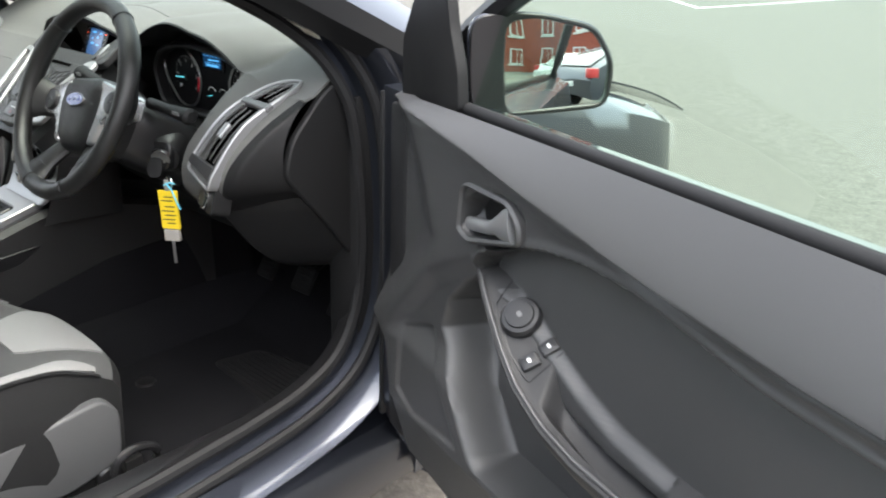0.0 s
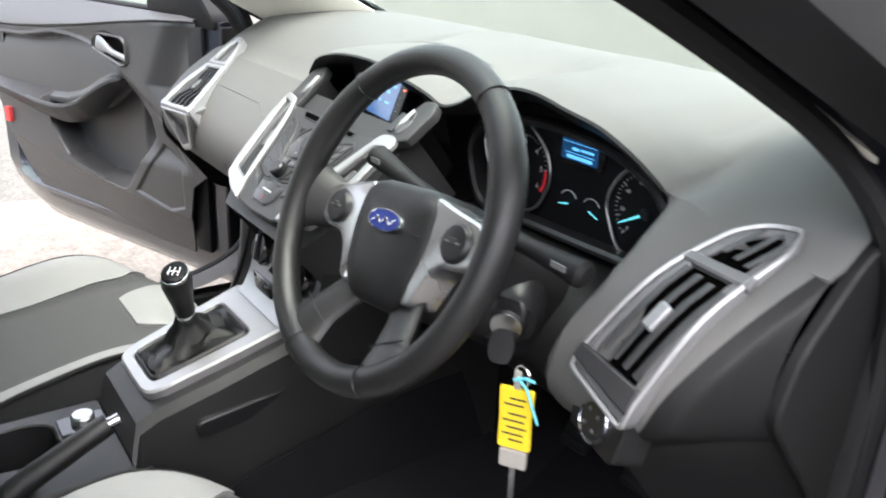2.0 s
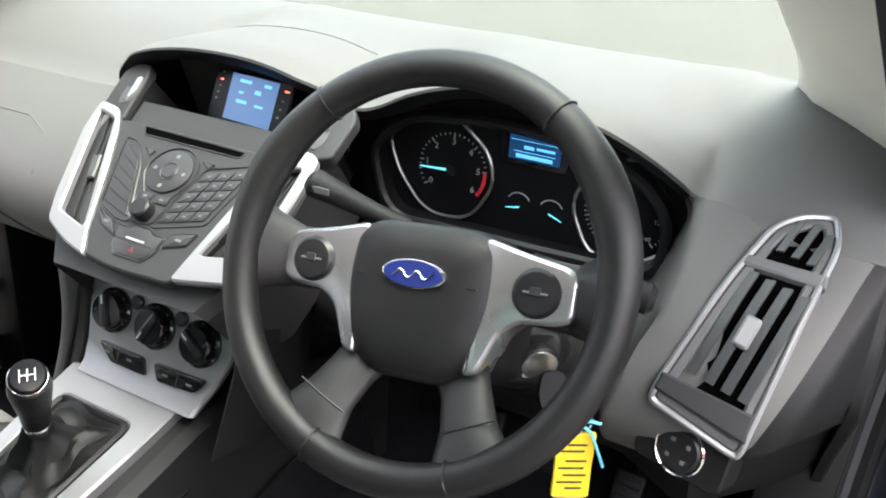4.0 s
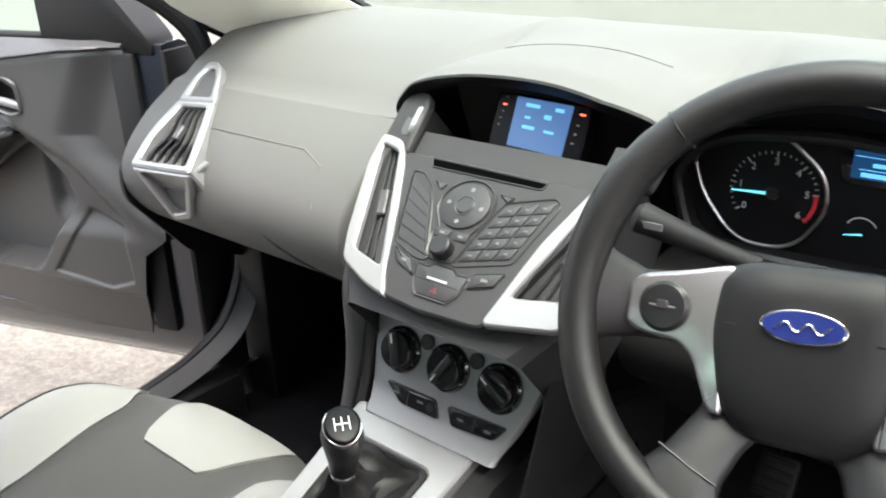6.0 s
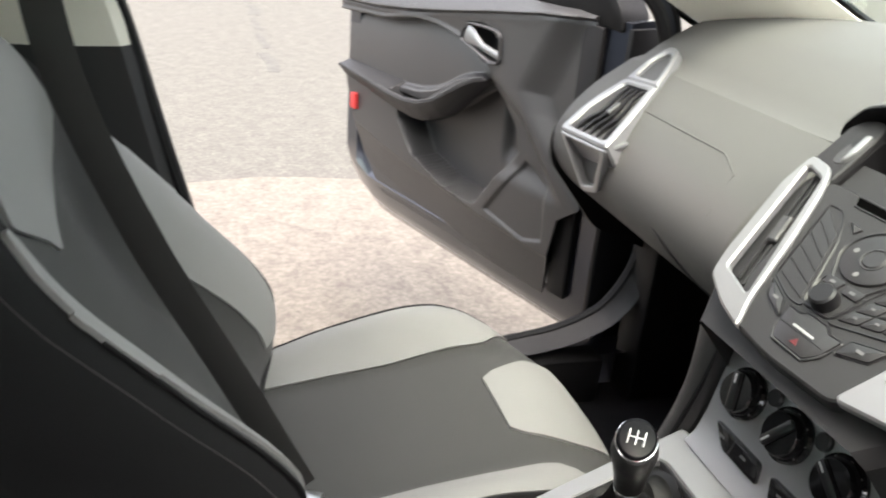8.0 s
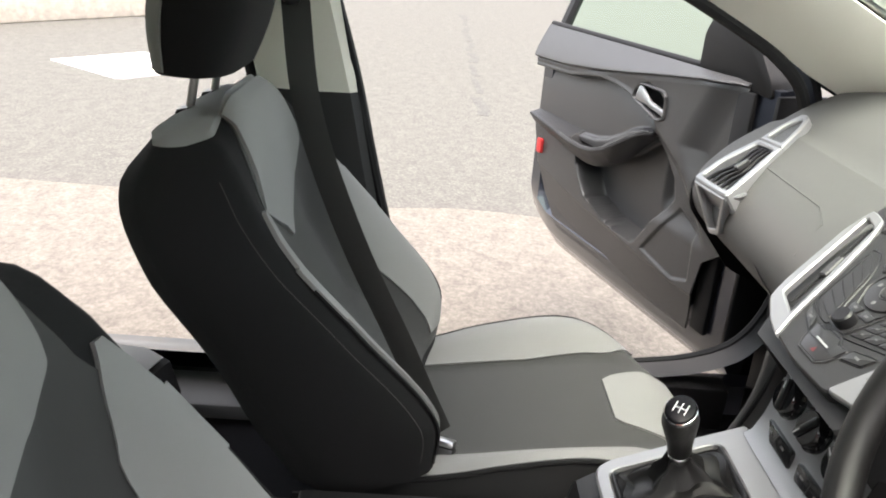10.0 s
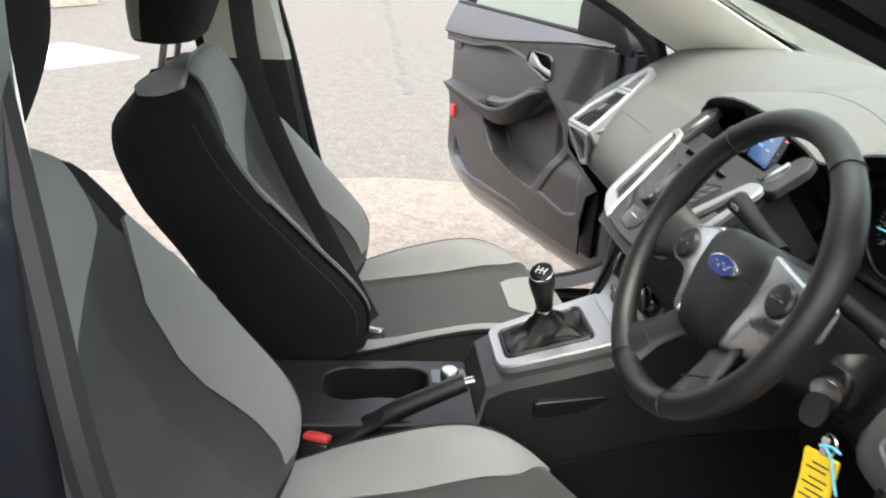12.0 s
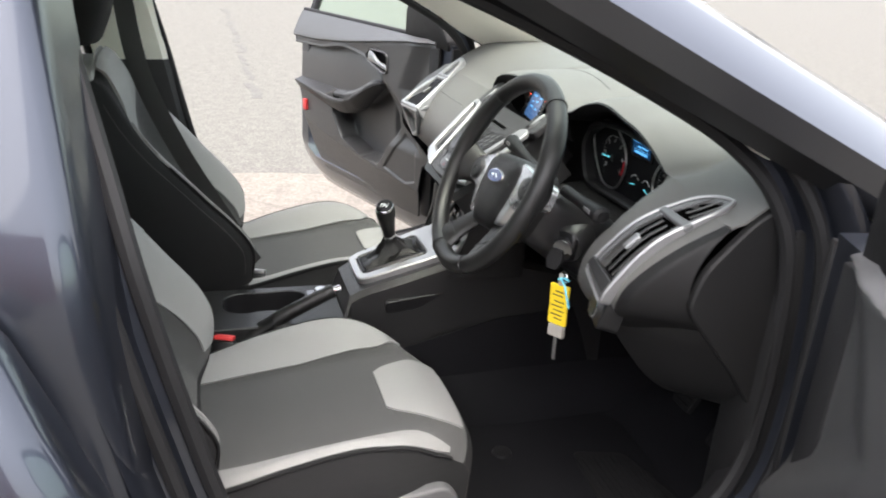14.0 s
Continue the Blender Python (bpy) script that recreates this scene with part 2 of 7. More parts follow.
STITCH = mat("grey_thread", (0.05, 0.05, 0.048), 0.8, bump=0.2)
SEATPLASTIC = mat("grey_seat_plastic", (0.075, 0.076, 0.078), 0.5, bump=0.3, fine=1200)
CREAM = mat("cream_headlining", (0.84, 0.82, 0.73), 0.85, bump=0.4, fine=1500, vary=0.05)
PAINT = mat("metallic_blue_grey_paint", (0.045, 0.051, 0.068), 0.36, metal=0.85, bump=0.0, vary=0.06, coat=1.0, fine=3000)
WEBBING = mat("belt_webbing", (0.032, 0.032, 0.031), 0.7, bump=0.6, fine=1800)
RED = mat("red_plastic", (0.62, 0.05, 0.05), 0.4, bump=0.05)
YELLOW = mat("yellow_tag", (0.86, 0.62, 0.03), 0.35, bump=0.05, vary=0.05)
CYAN = mat("light_blue_tie", (0.15, 0.62, 0.78), 0.4, bump=0.05)
INK = mat("dark_ink", (0.05, 0.045, 0.03), 0.6, bump=0)
BRUSHED = mat("brushed_insert", (0.54, 0.54, 0.55), 0.27, metal=0.9, bump=0.04, fine=2500, vary=0.05)
LOUVRE = mat("vent_louvre_grey", (0.014, 0.014, 0.015), 0.45, bump=0.1, spec=0.3)
CLEARISH = mat("clear_grey_plastic", (0.35, 0.33, 0.30), 0.2, bump=0)
BLUE = mat("deep_blue_enamel", (0.015, 0.028, 0.16), 0.2, bump=0, coat=0.6)
WHITE = mat("white_print", (0.75, 0.76, 0.76), 0.5, bump=0)
DIALPRINT = mat("dial_print", (0.42, 0.43, 0.43), 0.6, bump=0)
GREYPRINT = mat("grey_print", (0.15, 0.15, 0.15), 0.5, bump=0)
DULLRED = mat("dull_red_print", (0.13, 0.018, 0.02), 0.5, bump=0)
ORANGE = mat("red_print", (0.7, 0.03, 0.05), 0.5, bump=0)
PANE = glass("green_tinted_pane", (0.58, 0.84, 0.66))
SCREENGLASS = glass("windscreen_pane", (0.78, 0.88, 0.80))
MIRROR = mat("mirror_silver", (0.86, 0.87, 0.87), 0.0, metal=1.0, bump=0, vary=0.0)
LENS = mat("lamp_lens", (0.55, 0.57, 0.58), 0.1, bump=0, coat=0.8)
TYRE = mat("tyre_rubber", (0.02, 0.02, 0.02), 0.8, bump=0.3)
CELL = glow("lcd_blue", (0.055, 0.15, 0.36), 0.15)
CELLTEXT = glow("lcd_text", (0.10, 0.42, 0.85), 0.24)
NEEDLE = glow("needle_blue", (0.10, 0.52, 0.62), 0.28)
REDLED = glow("red_lamp", (1.0, 0.08, 0.04), 0.8)


def stones(name, a, b, c, scale, rough=0.9, bump=0.45, dist=0.0025):
    """Aggregate: speckled stones in a binder, with wide stains."""
    m = bpy.data.materials.new(name)
    m.use_nodes = True
    t, n = m.node_tree, m.node_tree.nodes
    p = n["Principled BSDF"]
    p.inputs["Roughness"].default_value = rough
    p.inputs["Specular IOR Level"].default_value = 0.3
    tc = n.new("ShaderNodeTexCoord")
    vo, no, big = n.new("ShaderNodeTexVoronoi"), n.new("ShaderNodeTexNoise"), n.new("ShaderNodeTexNoise")
    vo.inputs["Scale"].default_value = scale
    no.inputs["Scale"].default_value, no.inputs["Detail"].default_value = scale * 0.35, 6
    big.inputs["Scale"].default_value, big.inputs["Detail"].default_value = 11.0, 9
    for x in (vo, no, big):
        link(t, tc.outputs["Object"], x.inputs["Vector"])
    mx = n.new("ShaderNodeMix")
    mx.data_type = "RGBA"
    mx.inputs["A"].default_value, mx.inputs["B"].default_value = (*a, 1), (*b, 1)
    sep = n.new("ShaderNodeSeparateColor")
    link(t, vo.outputs["Color"], sep.inputs[0])
    link(t, sep.outputs[0], mx.inputs["Factor"])
    mx2 = n.new("ShaderNodeMix")
    mx2.data_type = "RGBA"
    mx2.inputs["B"].default_value = (*c, 1)
    mr = n.new("ShaderNodeMapRange")
    mr.inputs["From Min"].default_value, mr.inputs["From Max"].default_value = 0.42, 0.68
    mr.inputs["To Max"].default_value = 0.75
    link(t, no.outputs["Fac"], mr.inputs["Value"])
    link(t, mr.outputs[0], mx2.inputs["Factor"])
    link(t, mx.outputs["Result"], mx2.inputs["A"])
    st = n.new("ShaderNodeMapRange")
    st.inputs["From Min"].default_value, st.inputs["From Max"].default_value = 0.3, 0.7
    st.inputs["To Min"].default_value, st.inputs["To Max"].default_value = 0.86, 1.13
    link(t, big.outputs["Fac"], st.inputs["Value"])
    sc = n.new("ShaderNodeVectorMath")
    sc.operation = "SCALE"
    link(t, mx2.outputs["Result"], sc.inputs[0])
    link(t, st.outputs[0], sc.inputs["Scale"])
    link(t, sc.outputs[0], p.inputs["Base Color"])
    bp = n.new("ShaderNodeBump")
    bp.inputs["Strength"].default_value, bp.inputs["Distance"].default_value = bump, dist
    link(t, vo.outputs["Distance"], bp.inputs["Height"])
    link(t, bp.outputs[0], p.inputs["Normal"])
    return m


ASPHALT = stones("worn_asphalt", (0.094, 0.092, 0.082), (0.146, 0.141, 0.125), (0.075, 0.073, 0.067), 130, bump=0.25)
GRAVEL = stones("pale_aggregate_concrete", (0.148, 0.133, 0.116), (0.202, 0.183, 0.160), (0.118, 0.105, 0.091), 120, dist=0.003)
LINEPAINT = stones("worn_white_line", (0.68, 0.69, 0.66), (0.78, 0.78, 0.76), (0.45, 0.45, 0.43), 90)
CRACK = stones("bitumen_seam", (0.082, 0.082, 0.076), (0.125, 0.122, 0.11), (0.066, 0.066, 0.062), 110)
BRICKRED = stones("red_brick", (0.30, 0.07, 0.045), (0.38, 0.10, 0.06), (0.24, 0.055, 0.04), 20)
IRON = stones("rusted_iron_cover", (0.30, 0.22, 0.19), (0.38, 0.28, 0.24), (0.22, 0.17, 0.15), 60)
WALLSTONE = stones("pale_wall_render", (0.55, 0.48, 0.40), (0.62, 0.55, 0.47), (0.45, 0.40, 0.34), 30)

# ---- ground ----
bm = grid([[(x, y, 0.0) for x in np.r_[-400, -60, np.linspace(-20, 20, 9), 60, 400]] for y in np.r_[-400, -60, np.linspace(-20, 30, 11), 60, 400]])
solo("ground", bm, ASPHALT, "worn grey asphalt of a car park", "ground", kind="structure")
edge = smooth([(-2.86 + 0.02 * math.sin(i * 1.7) + 0.015 * math.sin(i * 4.1), -9 + i * 0.27) for i in range(40)], 160)
rows = [[(x, y, 0.006) for x, y in edge], [(1.2, y, 0.006) for x, y in edge]]
solo("pavement", thick(grid(rows), -0.005), GRAVEL, "pale exposed-aggregate concrete strip under the car", "pavement", kind="structure")


def ribbon(name, pts, w, material, label, category, z=0.004):
    rows = []
    for i, p in enumerate(pts):
        a, b = V(pts[max(i - 1, 0)]), V(pts[min(i + 1, len(pts) - 1)])
        d = (b - a).normalized()
        s = V((-d.y, d.x)) * w / 2
        rows.append([(p[0] + s.x, p[1] + s.y, z), (p[0] - s.x, p[1] - s.y, z)])
    return solo(name, thick(grid(rows), 0.003), material, label, category, kind="structure")


ribbon("bay_line", [(-12.1, 24.7), (-6.84, 18.15)], 0.14, LINEPAINT, "worn white parking bay line on asphalt", "road marking")
ribbon("bay_line", [(-6.84, 18.15), (-6.3, 29.8), (-6.1, 34.0)], 0.14, LINEPAINT, "worn white parking bay line on asphalt", "road marking")
ribbon("bay_line", [(-1.4, 27.4), (0.2, 25.0), (1.2, 23.4)], 0.14, LINEPAINT, "worn white parking bay line on asphalt", "road marking")
rng = random.Random(4)
y = -0.09
for k in range(9):
    n = rng.randint(4, 8)
    seam_pts = []
    for i in range(n):
        y = -0.09 + 0.6 * (y + 0.09) + rng.uniform(-0.03, 0.03)
        seam_pts.append((-5.1 - k * 0.85 - i * 0.85 / n, y))
    ribbon("tar_seam", seam_pts, rng.uniform(0.05, 0.13), CRACK, "dark tar stain along a seam in the asphalt", "seam", 0.002)

# square inspection cover set in a white-painted surround
cover = thing("inspection_cover", (-6.1, -3.1, 0.0), "square rusty cover in a white painted surround", "drain cover")
CM = fm((-6.1, -3.08, 0.0), (0.6, 0.8, 0), (-0.8, 0.6, 0))
part("surround", rim(rect(1.0, 0.9), rect(0.52, 0.46), CM, 0.0, 0.01, 40), LINEPAINT, cover)
part("lid", prism(rect(0.56, 0.50), CM, 0.0, 0.016, 0.002), IRON, cover, "rusty lid rim")
part("lid_face", prism(rect(0.47, 0.41), CM, 0.0, 0.019, 0.002), LINEPAINT, cover, "worn white lid face")

# low pale wall far across the car park
solo("boundary_wall", box((-7.0, 0, 0), (0.15, 0.3, 0.45), 0.02, fm((-9.75, -3.95, 0), (-0.84, 0.54, 0), (-0.54, -0.84, 0))), WALLSTONE, "low pale rendered boundary wall across the car park", "wall", kind="structure")

# ---- the car's body ----
body = thing("car_shell", (0, -0.4, 0), "dark blue-grey metallic car body with all doors open", "car body", kind="structure")


def side_x(x, z):
    """Side walls lean in above the waist."""
    return x - 0.36 * (max(0.0, z - 0.93) ** 2 / 0.2 if z < 1.03 else z - 0.98)


FRONT = [(-0.66, 1.345), (-0.48, 1.335), (-0.33, 1.30), (-0.20, 1.255), (-0.055, 1.195), (0.05, 1.145), (0.14, 1.098), (0.205, 1.045), (0.243, 0.975), (0.262, 0.88), (0.272, 0.72), (0.262, 0.58), (0.214, 0.49),
         (0.12, 0.448), (0.0, 0.43), (-0.2, 0.412), (-0.38, 0.41), (-0.455, 0.44), (-0.495, 0.53), (-0.535, 0.654), (-0.582, 0.842), (-0.628, 1.051), (-0.668, 1.21), (-0.69, 1.30)]
REAR = [(-0.90, 1.335), (-1.3, 1.325), (-1.6, 1.27), (-1.8, 1.14), (-1.84, 1.0), (-1.78, 0.82), (-1.62, 0.66), (-1.52, 0.48), (-1.40, 0.36), (-1.2, 0.335), (-0.9, 0.335), (-0.78, 0.36), (-0.74, 0.45), (-0.76, 0.60), (-0.80, 0.80), (-0.83, 1.0), (-0.86, 1.2), (-0.875, 1.30)]


def aperture(path, s, levels, n):
    """A frame round a door opening: levels of (outward step, x)."""
    p = [tuple(q) for q in even(soft(path, 0.05, 3), n)]
    rows = []
    for step, x in levels:
        rows.append([(s * side_x(x, q[1]), q[0], q[1]) for q in inset(p, -step)])
    return grid(rows, loop_u=True)


for s in (1, -1):
    for path in (FRONT, REAR):
        part("door_frame", aperture(path, s, [(0.006, 0.725), (0.012, 0.735), (0.030, 0.742), (0.036, 0.765), (0.055, 0.775), (0.062, 0.82), (0.072, 0.835)], 150), PAINT, body, "painted door opening flange")
        part("door_seal", tube([(s * side_x(0.737, z), y, z) for y, z in even(inset(soft(path, 0.05, 3), -0.008), 140)], 0.012, 8, True, up=(1, 0, 0)), RUBBER, body, "black rubber door seal")
        part("door_seal", tube([(s * side_x(0.768, z), y, z) for y, z in even(inset(soft(path, 0.05, 3), -0.042), 140)], 0.011, 8, True, up=(1, 0, 0)), RUBBER, body, "black outer door seal")
    jm = fm((s * 0.775, 0.315, 0), (0, 1, 0), (0, 0, 1))
    ck = part("door_check", prism(rect(0.030, 0.034, 0.006, 0.0, 0.855), jm, -0.02 * s, 0.012 * s, 0.003, 2), BLACK, body, "black door check")
    part("check_arm", box((min(s * 0.78, s * 0.90), 0.296, 0.848), (max(s * 0.78, s * 0.90), 0.308, 0.862), 0.003), STEEL, ck, "steel check strap")
    for z in (0.725, 0.60, 0.93):
        part("hinge_bolt", lathe([(0.011, 0.0), (0.010, 0.006), (0.0, 0.006)], fm((s * 0.79, 0.297, z), (1, 0, 0), (0, 0, 1)), 6), PAINT, body)
    # outer skin strips
    sill = [[(s * x, y, z) for y in np.linspace(0.42, -1.75, 14)] for x, z in ((0.70, 0.40), (0.775, 0.372), (0.825, 0.36), (0.842, 0.33), (0.845, 0.27), (0.82, 0.20), (0.74, 0.18))]
    part("sill", grid(sill), PAINT, body, "painted sill")
    low = [q for q in even(soft(FRONT, 0.05, 3), 150) if q[1] < 0.66 and q[0] > -0.52]
    c0 = (-0.12, 0.62)
    rows = []
    for k, (x, g, dz) in enumerate(((0.728, 1.01, 0.0), (0.715, 1.03, -0.002), (0.690, 1.05, -0.008))):
        rows.append([(s * x, c0[0] + (y - c0[0]) * g, c0[1] + (z - c0[1]) * g + dz) for y, z in sorted(map(tuple, low), key=lambda q: (math.atan2(q[1] - 0.62, q[0] + 0.12) - math.pi / 2) % (2 * math.pi))])
    part("sill_trim", grid(rows), BLACK, body, "dark sill trim inside the door opening")
    part("sill_trim", box((min(s * 0.672, s * 0.735), -0.42, 0.30), (max(s * 0.672, s * 0.735), 0.20, 0.408), 0.012), BLACK, body, "black scuff plate")
    part("sill_trim", box((min(s * 0.60, s * 0.735), -1.30, 0.30), (max(s * 0.60, s * 0.735), -0.80, 0.338), 0.012), SEATPLASTIC, body, "grey scuff plate at the rear")
    part("wing_closure", box((min(s * 0.80, s * 0.868), 0.335, 0.22), (max(s * 0.80, s * 0.868), 0.36, 0.97), 0.004), PAINT, body, "painted closing panel behind the wing")
    # pillar between the doors
    rows = []
    for z in np.linspace(0.36, 1.36, 24):
        f = (z - 0.36) / 1.0
        y0, y1 = -0.565 - 0.125 * f, -0.73 - 0.16 * f
        xo = side_x(0.835, z)
        rows.append([(x, y, z) for x, y in smooth([(s * (xo - 0.10), y0 + 0.01), (s * (xo - 0.05), y0 - 0.002), (s * (xo - 0.012), y0 - 0.012), (s * xo, y0 - 0.03), (s * (xo + 0.010), (y0 + y1) / 2), (s * xo, y1 + 0.02), (s * (xo - 0.10), y1)], 24)])
    part("centre_pillar", grid(rows), PAINT, body)
    # inner trim of that pillar
    lower, upper = [], []
    for z in np.linspace(0.40, 1.36, 16):
        f = (z - 0.36) / 1.0
        y0, y1 = -0.49 - 0.20 * f, -0.72 - 0.16 * f
        xi = side_x(0.725, z)
        row = [(s * (xi + 0.004), y0 - 0.004, z), (s * (xi - 0.015), y0 - 0.02, z), (s * (xi - 0.025), (y0 + y1) / 2, z), (s * (xi - 0.015), y1 + 0.02, z), (s * (xi + 0.03), y1, z)]
        (lower if z < 0.98 else upper).append(row)
    upper.insert(0, lower[-1])
    part("pillar_trim", thick(grid(lower), 0.004), TRIM, body, "black lower pillar trim")
    part("pillar_trim", thick(grid(upper), 0.004), CREAM, body, "cream upper pillar trim")
    # windscreen pillar: painted outside, cream inside
    outer, inner = [], []
    for f in np.linspace(-0.15, 1, 18):
        y, z = 0.47 - 0.82 * f, 0.918 + 0.391 * f
        lean = 0.36 * max(0.0, z - 0.98)
        Q = lambda x, off: (s * (x - lean), y + 0.43 * off, z + 0.903 * off)  # noqa: E731
        inner.append([Q(0.735, 0.034), Q(0.722, 0.045), Q(0.675, 0.075), Q(0.615, 0.115), Q(0.592, 0.15)])
        outer.append([Q(0.775, 0.028), Q(0.82, 0.05), Q(0.825, 0.085), Q(0.77, 0.14), Q(0.67, 0.172), Q(0.60, 0.165)])
    # pillar's side-facing strips coloured black for the shade on them
    part("pillar_channel", thick(grid([r[:3] for r in outer]), 0.005), BLACK, body, "black strip for the shaded side of the windscreen pillar")
    part("windscreen_pillar", thick(grid([r[2:] for r in outer]), 0.006), PAINT, body)
    part("pillar_trim", thick(grid(inner), 0.006), CREAM, body, "cream windscreen pillar trim")
    # front wing with wheel arch
    rows = []
    for y in np.linspace(0.30, 1.62, 24):
        f = (y - 0.30) / 1.32
        xo = 0.865 - 0.02 * f - 0.24 * max(0, f - 0.72) ** 1.5 / 0.15
        zt = 0.985 - 0.10 * f - 0.18 * f**3
        zb = 0.24
        if abs(y - 0.86) < 0.36:
            zb = max(zb, 0.31 + math.sqrt(max(0, 0.36**2 - (y - 0.86) ** 2)))
        zs = [zt + 0.012, zt - 0.01] + [zt - 0.03 + (zb - zt + 0.03) * k for k in (0.0, 0.25, 0.5, 0.75, 1.0)]
        xs = [xo - 0.10, xo - 0.03, xo - 0.005, xo + 0.012, xo + 0.008, xo + 0.010, xo + 0.002]
        rows.append([(s * x, y, z) for x, z in zip(xs, zs)])
    part("front_wing", thick(grid(rows), 0.004), PAINT, body)
    lamp = [[(s * x, y, z) for x, y, z in ((0.80, 1.22, 0.862), (0.72, 1.38, 0.83), (0.60, 1.50, 0.79))], [(s * x, y, z) for x, y, z in ((0.835, 1.28, 0.80), (0.77, 1.46, 0.77), (0.62, 1.60, 0.73))], [(s * x, y, z) for x, y, z in ((0.825, 1.32, 0.72), (0.75, 1.52, 0.70), (0.63, 1.63, 0.66))]]
    part("headlamp", thick(grid(lamp), 0.01), LENS, body, "clear headlamp lens")
    w = part("wheel", tube([(s * 0.78, 0.86 + 0.245 * math.cos(a), 0.31 + 0.245 * math.sin(a)) for a in np.linspace(0, 2 * math.pi, 32, endpoint=False)], 0.065, 10, True, up=(1, 0, 0)), TYRE, body, "black tyre")
    part("rim", lathe([(0.19, 0.0), (0.18, 0.02), (0.05, 0.035), (0.02, 0.035)], fm((s * 0.80, 0.86, 0.31), (0, 1, 0), (0, 0, s)), 20), STEEL, w, "grey alloy rim")
    part("wheel", tube([(s * 0.78, -1.79 + 0.245 * math.cos(a), 0.31 + 0.245 * math.sin(a)) for a in np.linspace(0, 2 * math.pi, 32, endpoint=False)], 0.065, 10, True, up=(1, 0, 0)), TYRE, body, "black tyre")
    # rear quarter
    rows = []
    for y in np.linspace(-1.72, -2.55, 10):
        f = (y + 1.72) / -0.83
        rows.append([(s * (0.86 - 0.12 * f * f), y, 0.30), (s * (0.875 - 0.12 * f * f), y, 0.65), (s * (0.86 - 0.13 * f * f), y, 0.97), (s * (0.74 - 0.10 * f * f), y, 1.28 - 0.16 * f), (s * (0.60 - 0.10 * f), y, 1.40 - 0.18 * f)])
    part("rear_quarter", thick(grid(rows), 0.006), PAINT, body)
    part("roof_rail", thick(grid([[(s * (0.725 - 0.05 * k / 4), y, 1.33 + 0.075 * k / 4 - 0.02 * ((y + 1.0) / 0.9) ** 2) for k in range(5)] for y in np.linspace(-0.18, -1.75, 14)]), 0.006), PAINT, body)

roof = [[(x, y, 1.475 - 0.10 * (x / 0.6) ** 2 - 0.055 * ((y + 1.0) / 0.9) ** 2) for x in np.linspace(-0.64, 0.64, 15)] for y in np.linspace(-0.30, -1.95, 14)]
part("roof_panel", thick(grid(roof), 0.004), PAINT, body)
part("headlining", thick(grid([[(x * 0.99, y, z - 0.035) for x, y, z in r] for r in roof]), 0.006), CREAM, body, "cream woven headlining")
part("bonnet", thick(grid([[(x, y, 1.0 - 0.11 * ((y - 0.85) / 0.7) - 0.06 * ((y - 0.85) / 0.7) ** 3 - 0.05 * (x / 0.75) ** 2 + 0.018 * (abs(x) > 0.45)) for x in np.linspace(-0.75, 0.75, 21)] for y in np.linspace(0.80, 1.55, 14)]), 0.005), PAINT, body)
part("front_bumper", thick(grid([[(x, 1.70 - 0.22 * (x / 0.72) ** 4, z) for x in np.linspace(-0.70, 0.70, 17)] for z in (0.22, 0.40, 0.60, 0.72)]), 0.01), PAINT, body)
part("tailgate", thick(grid([[(x, -2.50 - 0.12 * math.sin(z * 2) + 0.05 * (x / 0.7) ** 2, z) for x in np.linspace(-0.74, 0.74, 9)] for z in (0.3, 0.6, 0.95)]), 0.01), PAINT, body)
part("rear_window", thick(grid([[(x, -2.52 + 0.55 * f, 0.95 + 0.42 * f) for x in np.linspace(-0.70 + 0.1 * f, 0.70 - 0.1 * f, 7)] for f in np.linspace(0, 1, 5)]), 0.004), PANE, body)
ws = [[(x * (0.615 - 0.11 * f), 0.535 - 0.83 * f + 0.30 * (1 - x * x) * (1 - 0.6 * f), 1.062 + 0.385 * f - 0.055 * (1 - x * x) * (1 - f)) for x in np.linspace(-1, 1, 17)] for f in np.linspace(-0.05, 1, 10)]
part("windscreen", thick(grid(ws), 0.005), SCREENGLASS, body, "faintly green windscreen", shadow=False)
# floor pan and bulkhead
rows = []
for x in np.linspace(-0.73, 0.73, 25):
    hump = 0.16 * max(0, 1 - (abs(x) / 0.16) ** 4) if abs(x) < 0.16 else 0.0
    rows.append([(x, y, z + hump * (y < 0.45)) for y, z in ((-2.45, 0.55), (-1.75, 0.52), (-1.62, 0.30), (-0.9, 0.285), (-0.2, 0.29), (0.36, 0.304), (0.52, 0.40), (0.66, 0.58), (0.72, 0.95))])
part("floor_pan", thick(grid(rows), -0.01), CARPET, body, "black carpeted floor")
for s in (1, -1):
    part("kick_panel", box((min(s * 0.66, s * 0.745), 0.26, 0.28), (max(s * 0.66, s * 0.745), 0.72, 0.98), 0.01), KNEE, body, "black footwell side panel")


# ---- front doors, swung wide open ----
def step(a, b, x):
    f = np.clip((x - a) / (b - a), 0, 1)
    return f * f * (3 - 2 * f)


ARM_U = [0.385, 0.42, 0.46, 0.50, 0.54, 0.60, 0.66, 0.74, 0.85, 1.00, 1.06]
ARM_TOP = [0.842, 0.846, 0.842, 0.828, 0.806, 0.780, 0.764, 0.757, 0.757, 0.758, 0.758]
ARM_LIP = [0.838, 0.828, 0.806, 0.780, 0.755, 0.735, 0.727, 0.727, 0.733, 0.740, 0.742]
ARM_OUT = [0.022, 0.036, 0.047, 0.055, 0.060, 0.063, 0.063, 0.060, 0.050, 0.038, 0.032]

CREASE_U = [0.10, 0.21, 0.35, 0.48, 0.60, 0.72, 0.85, 1.08]
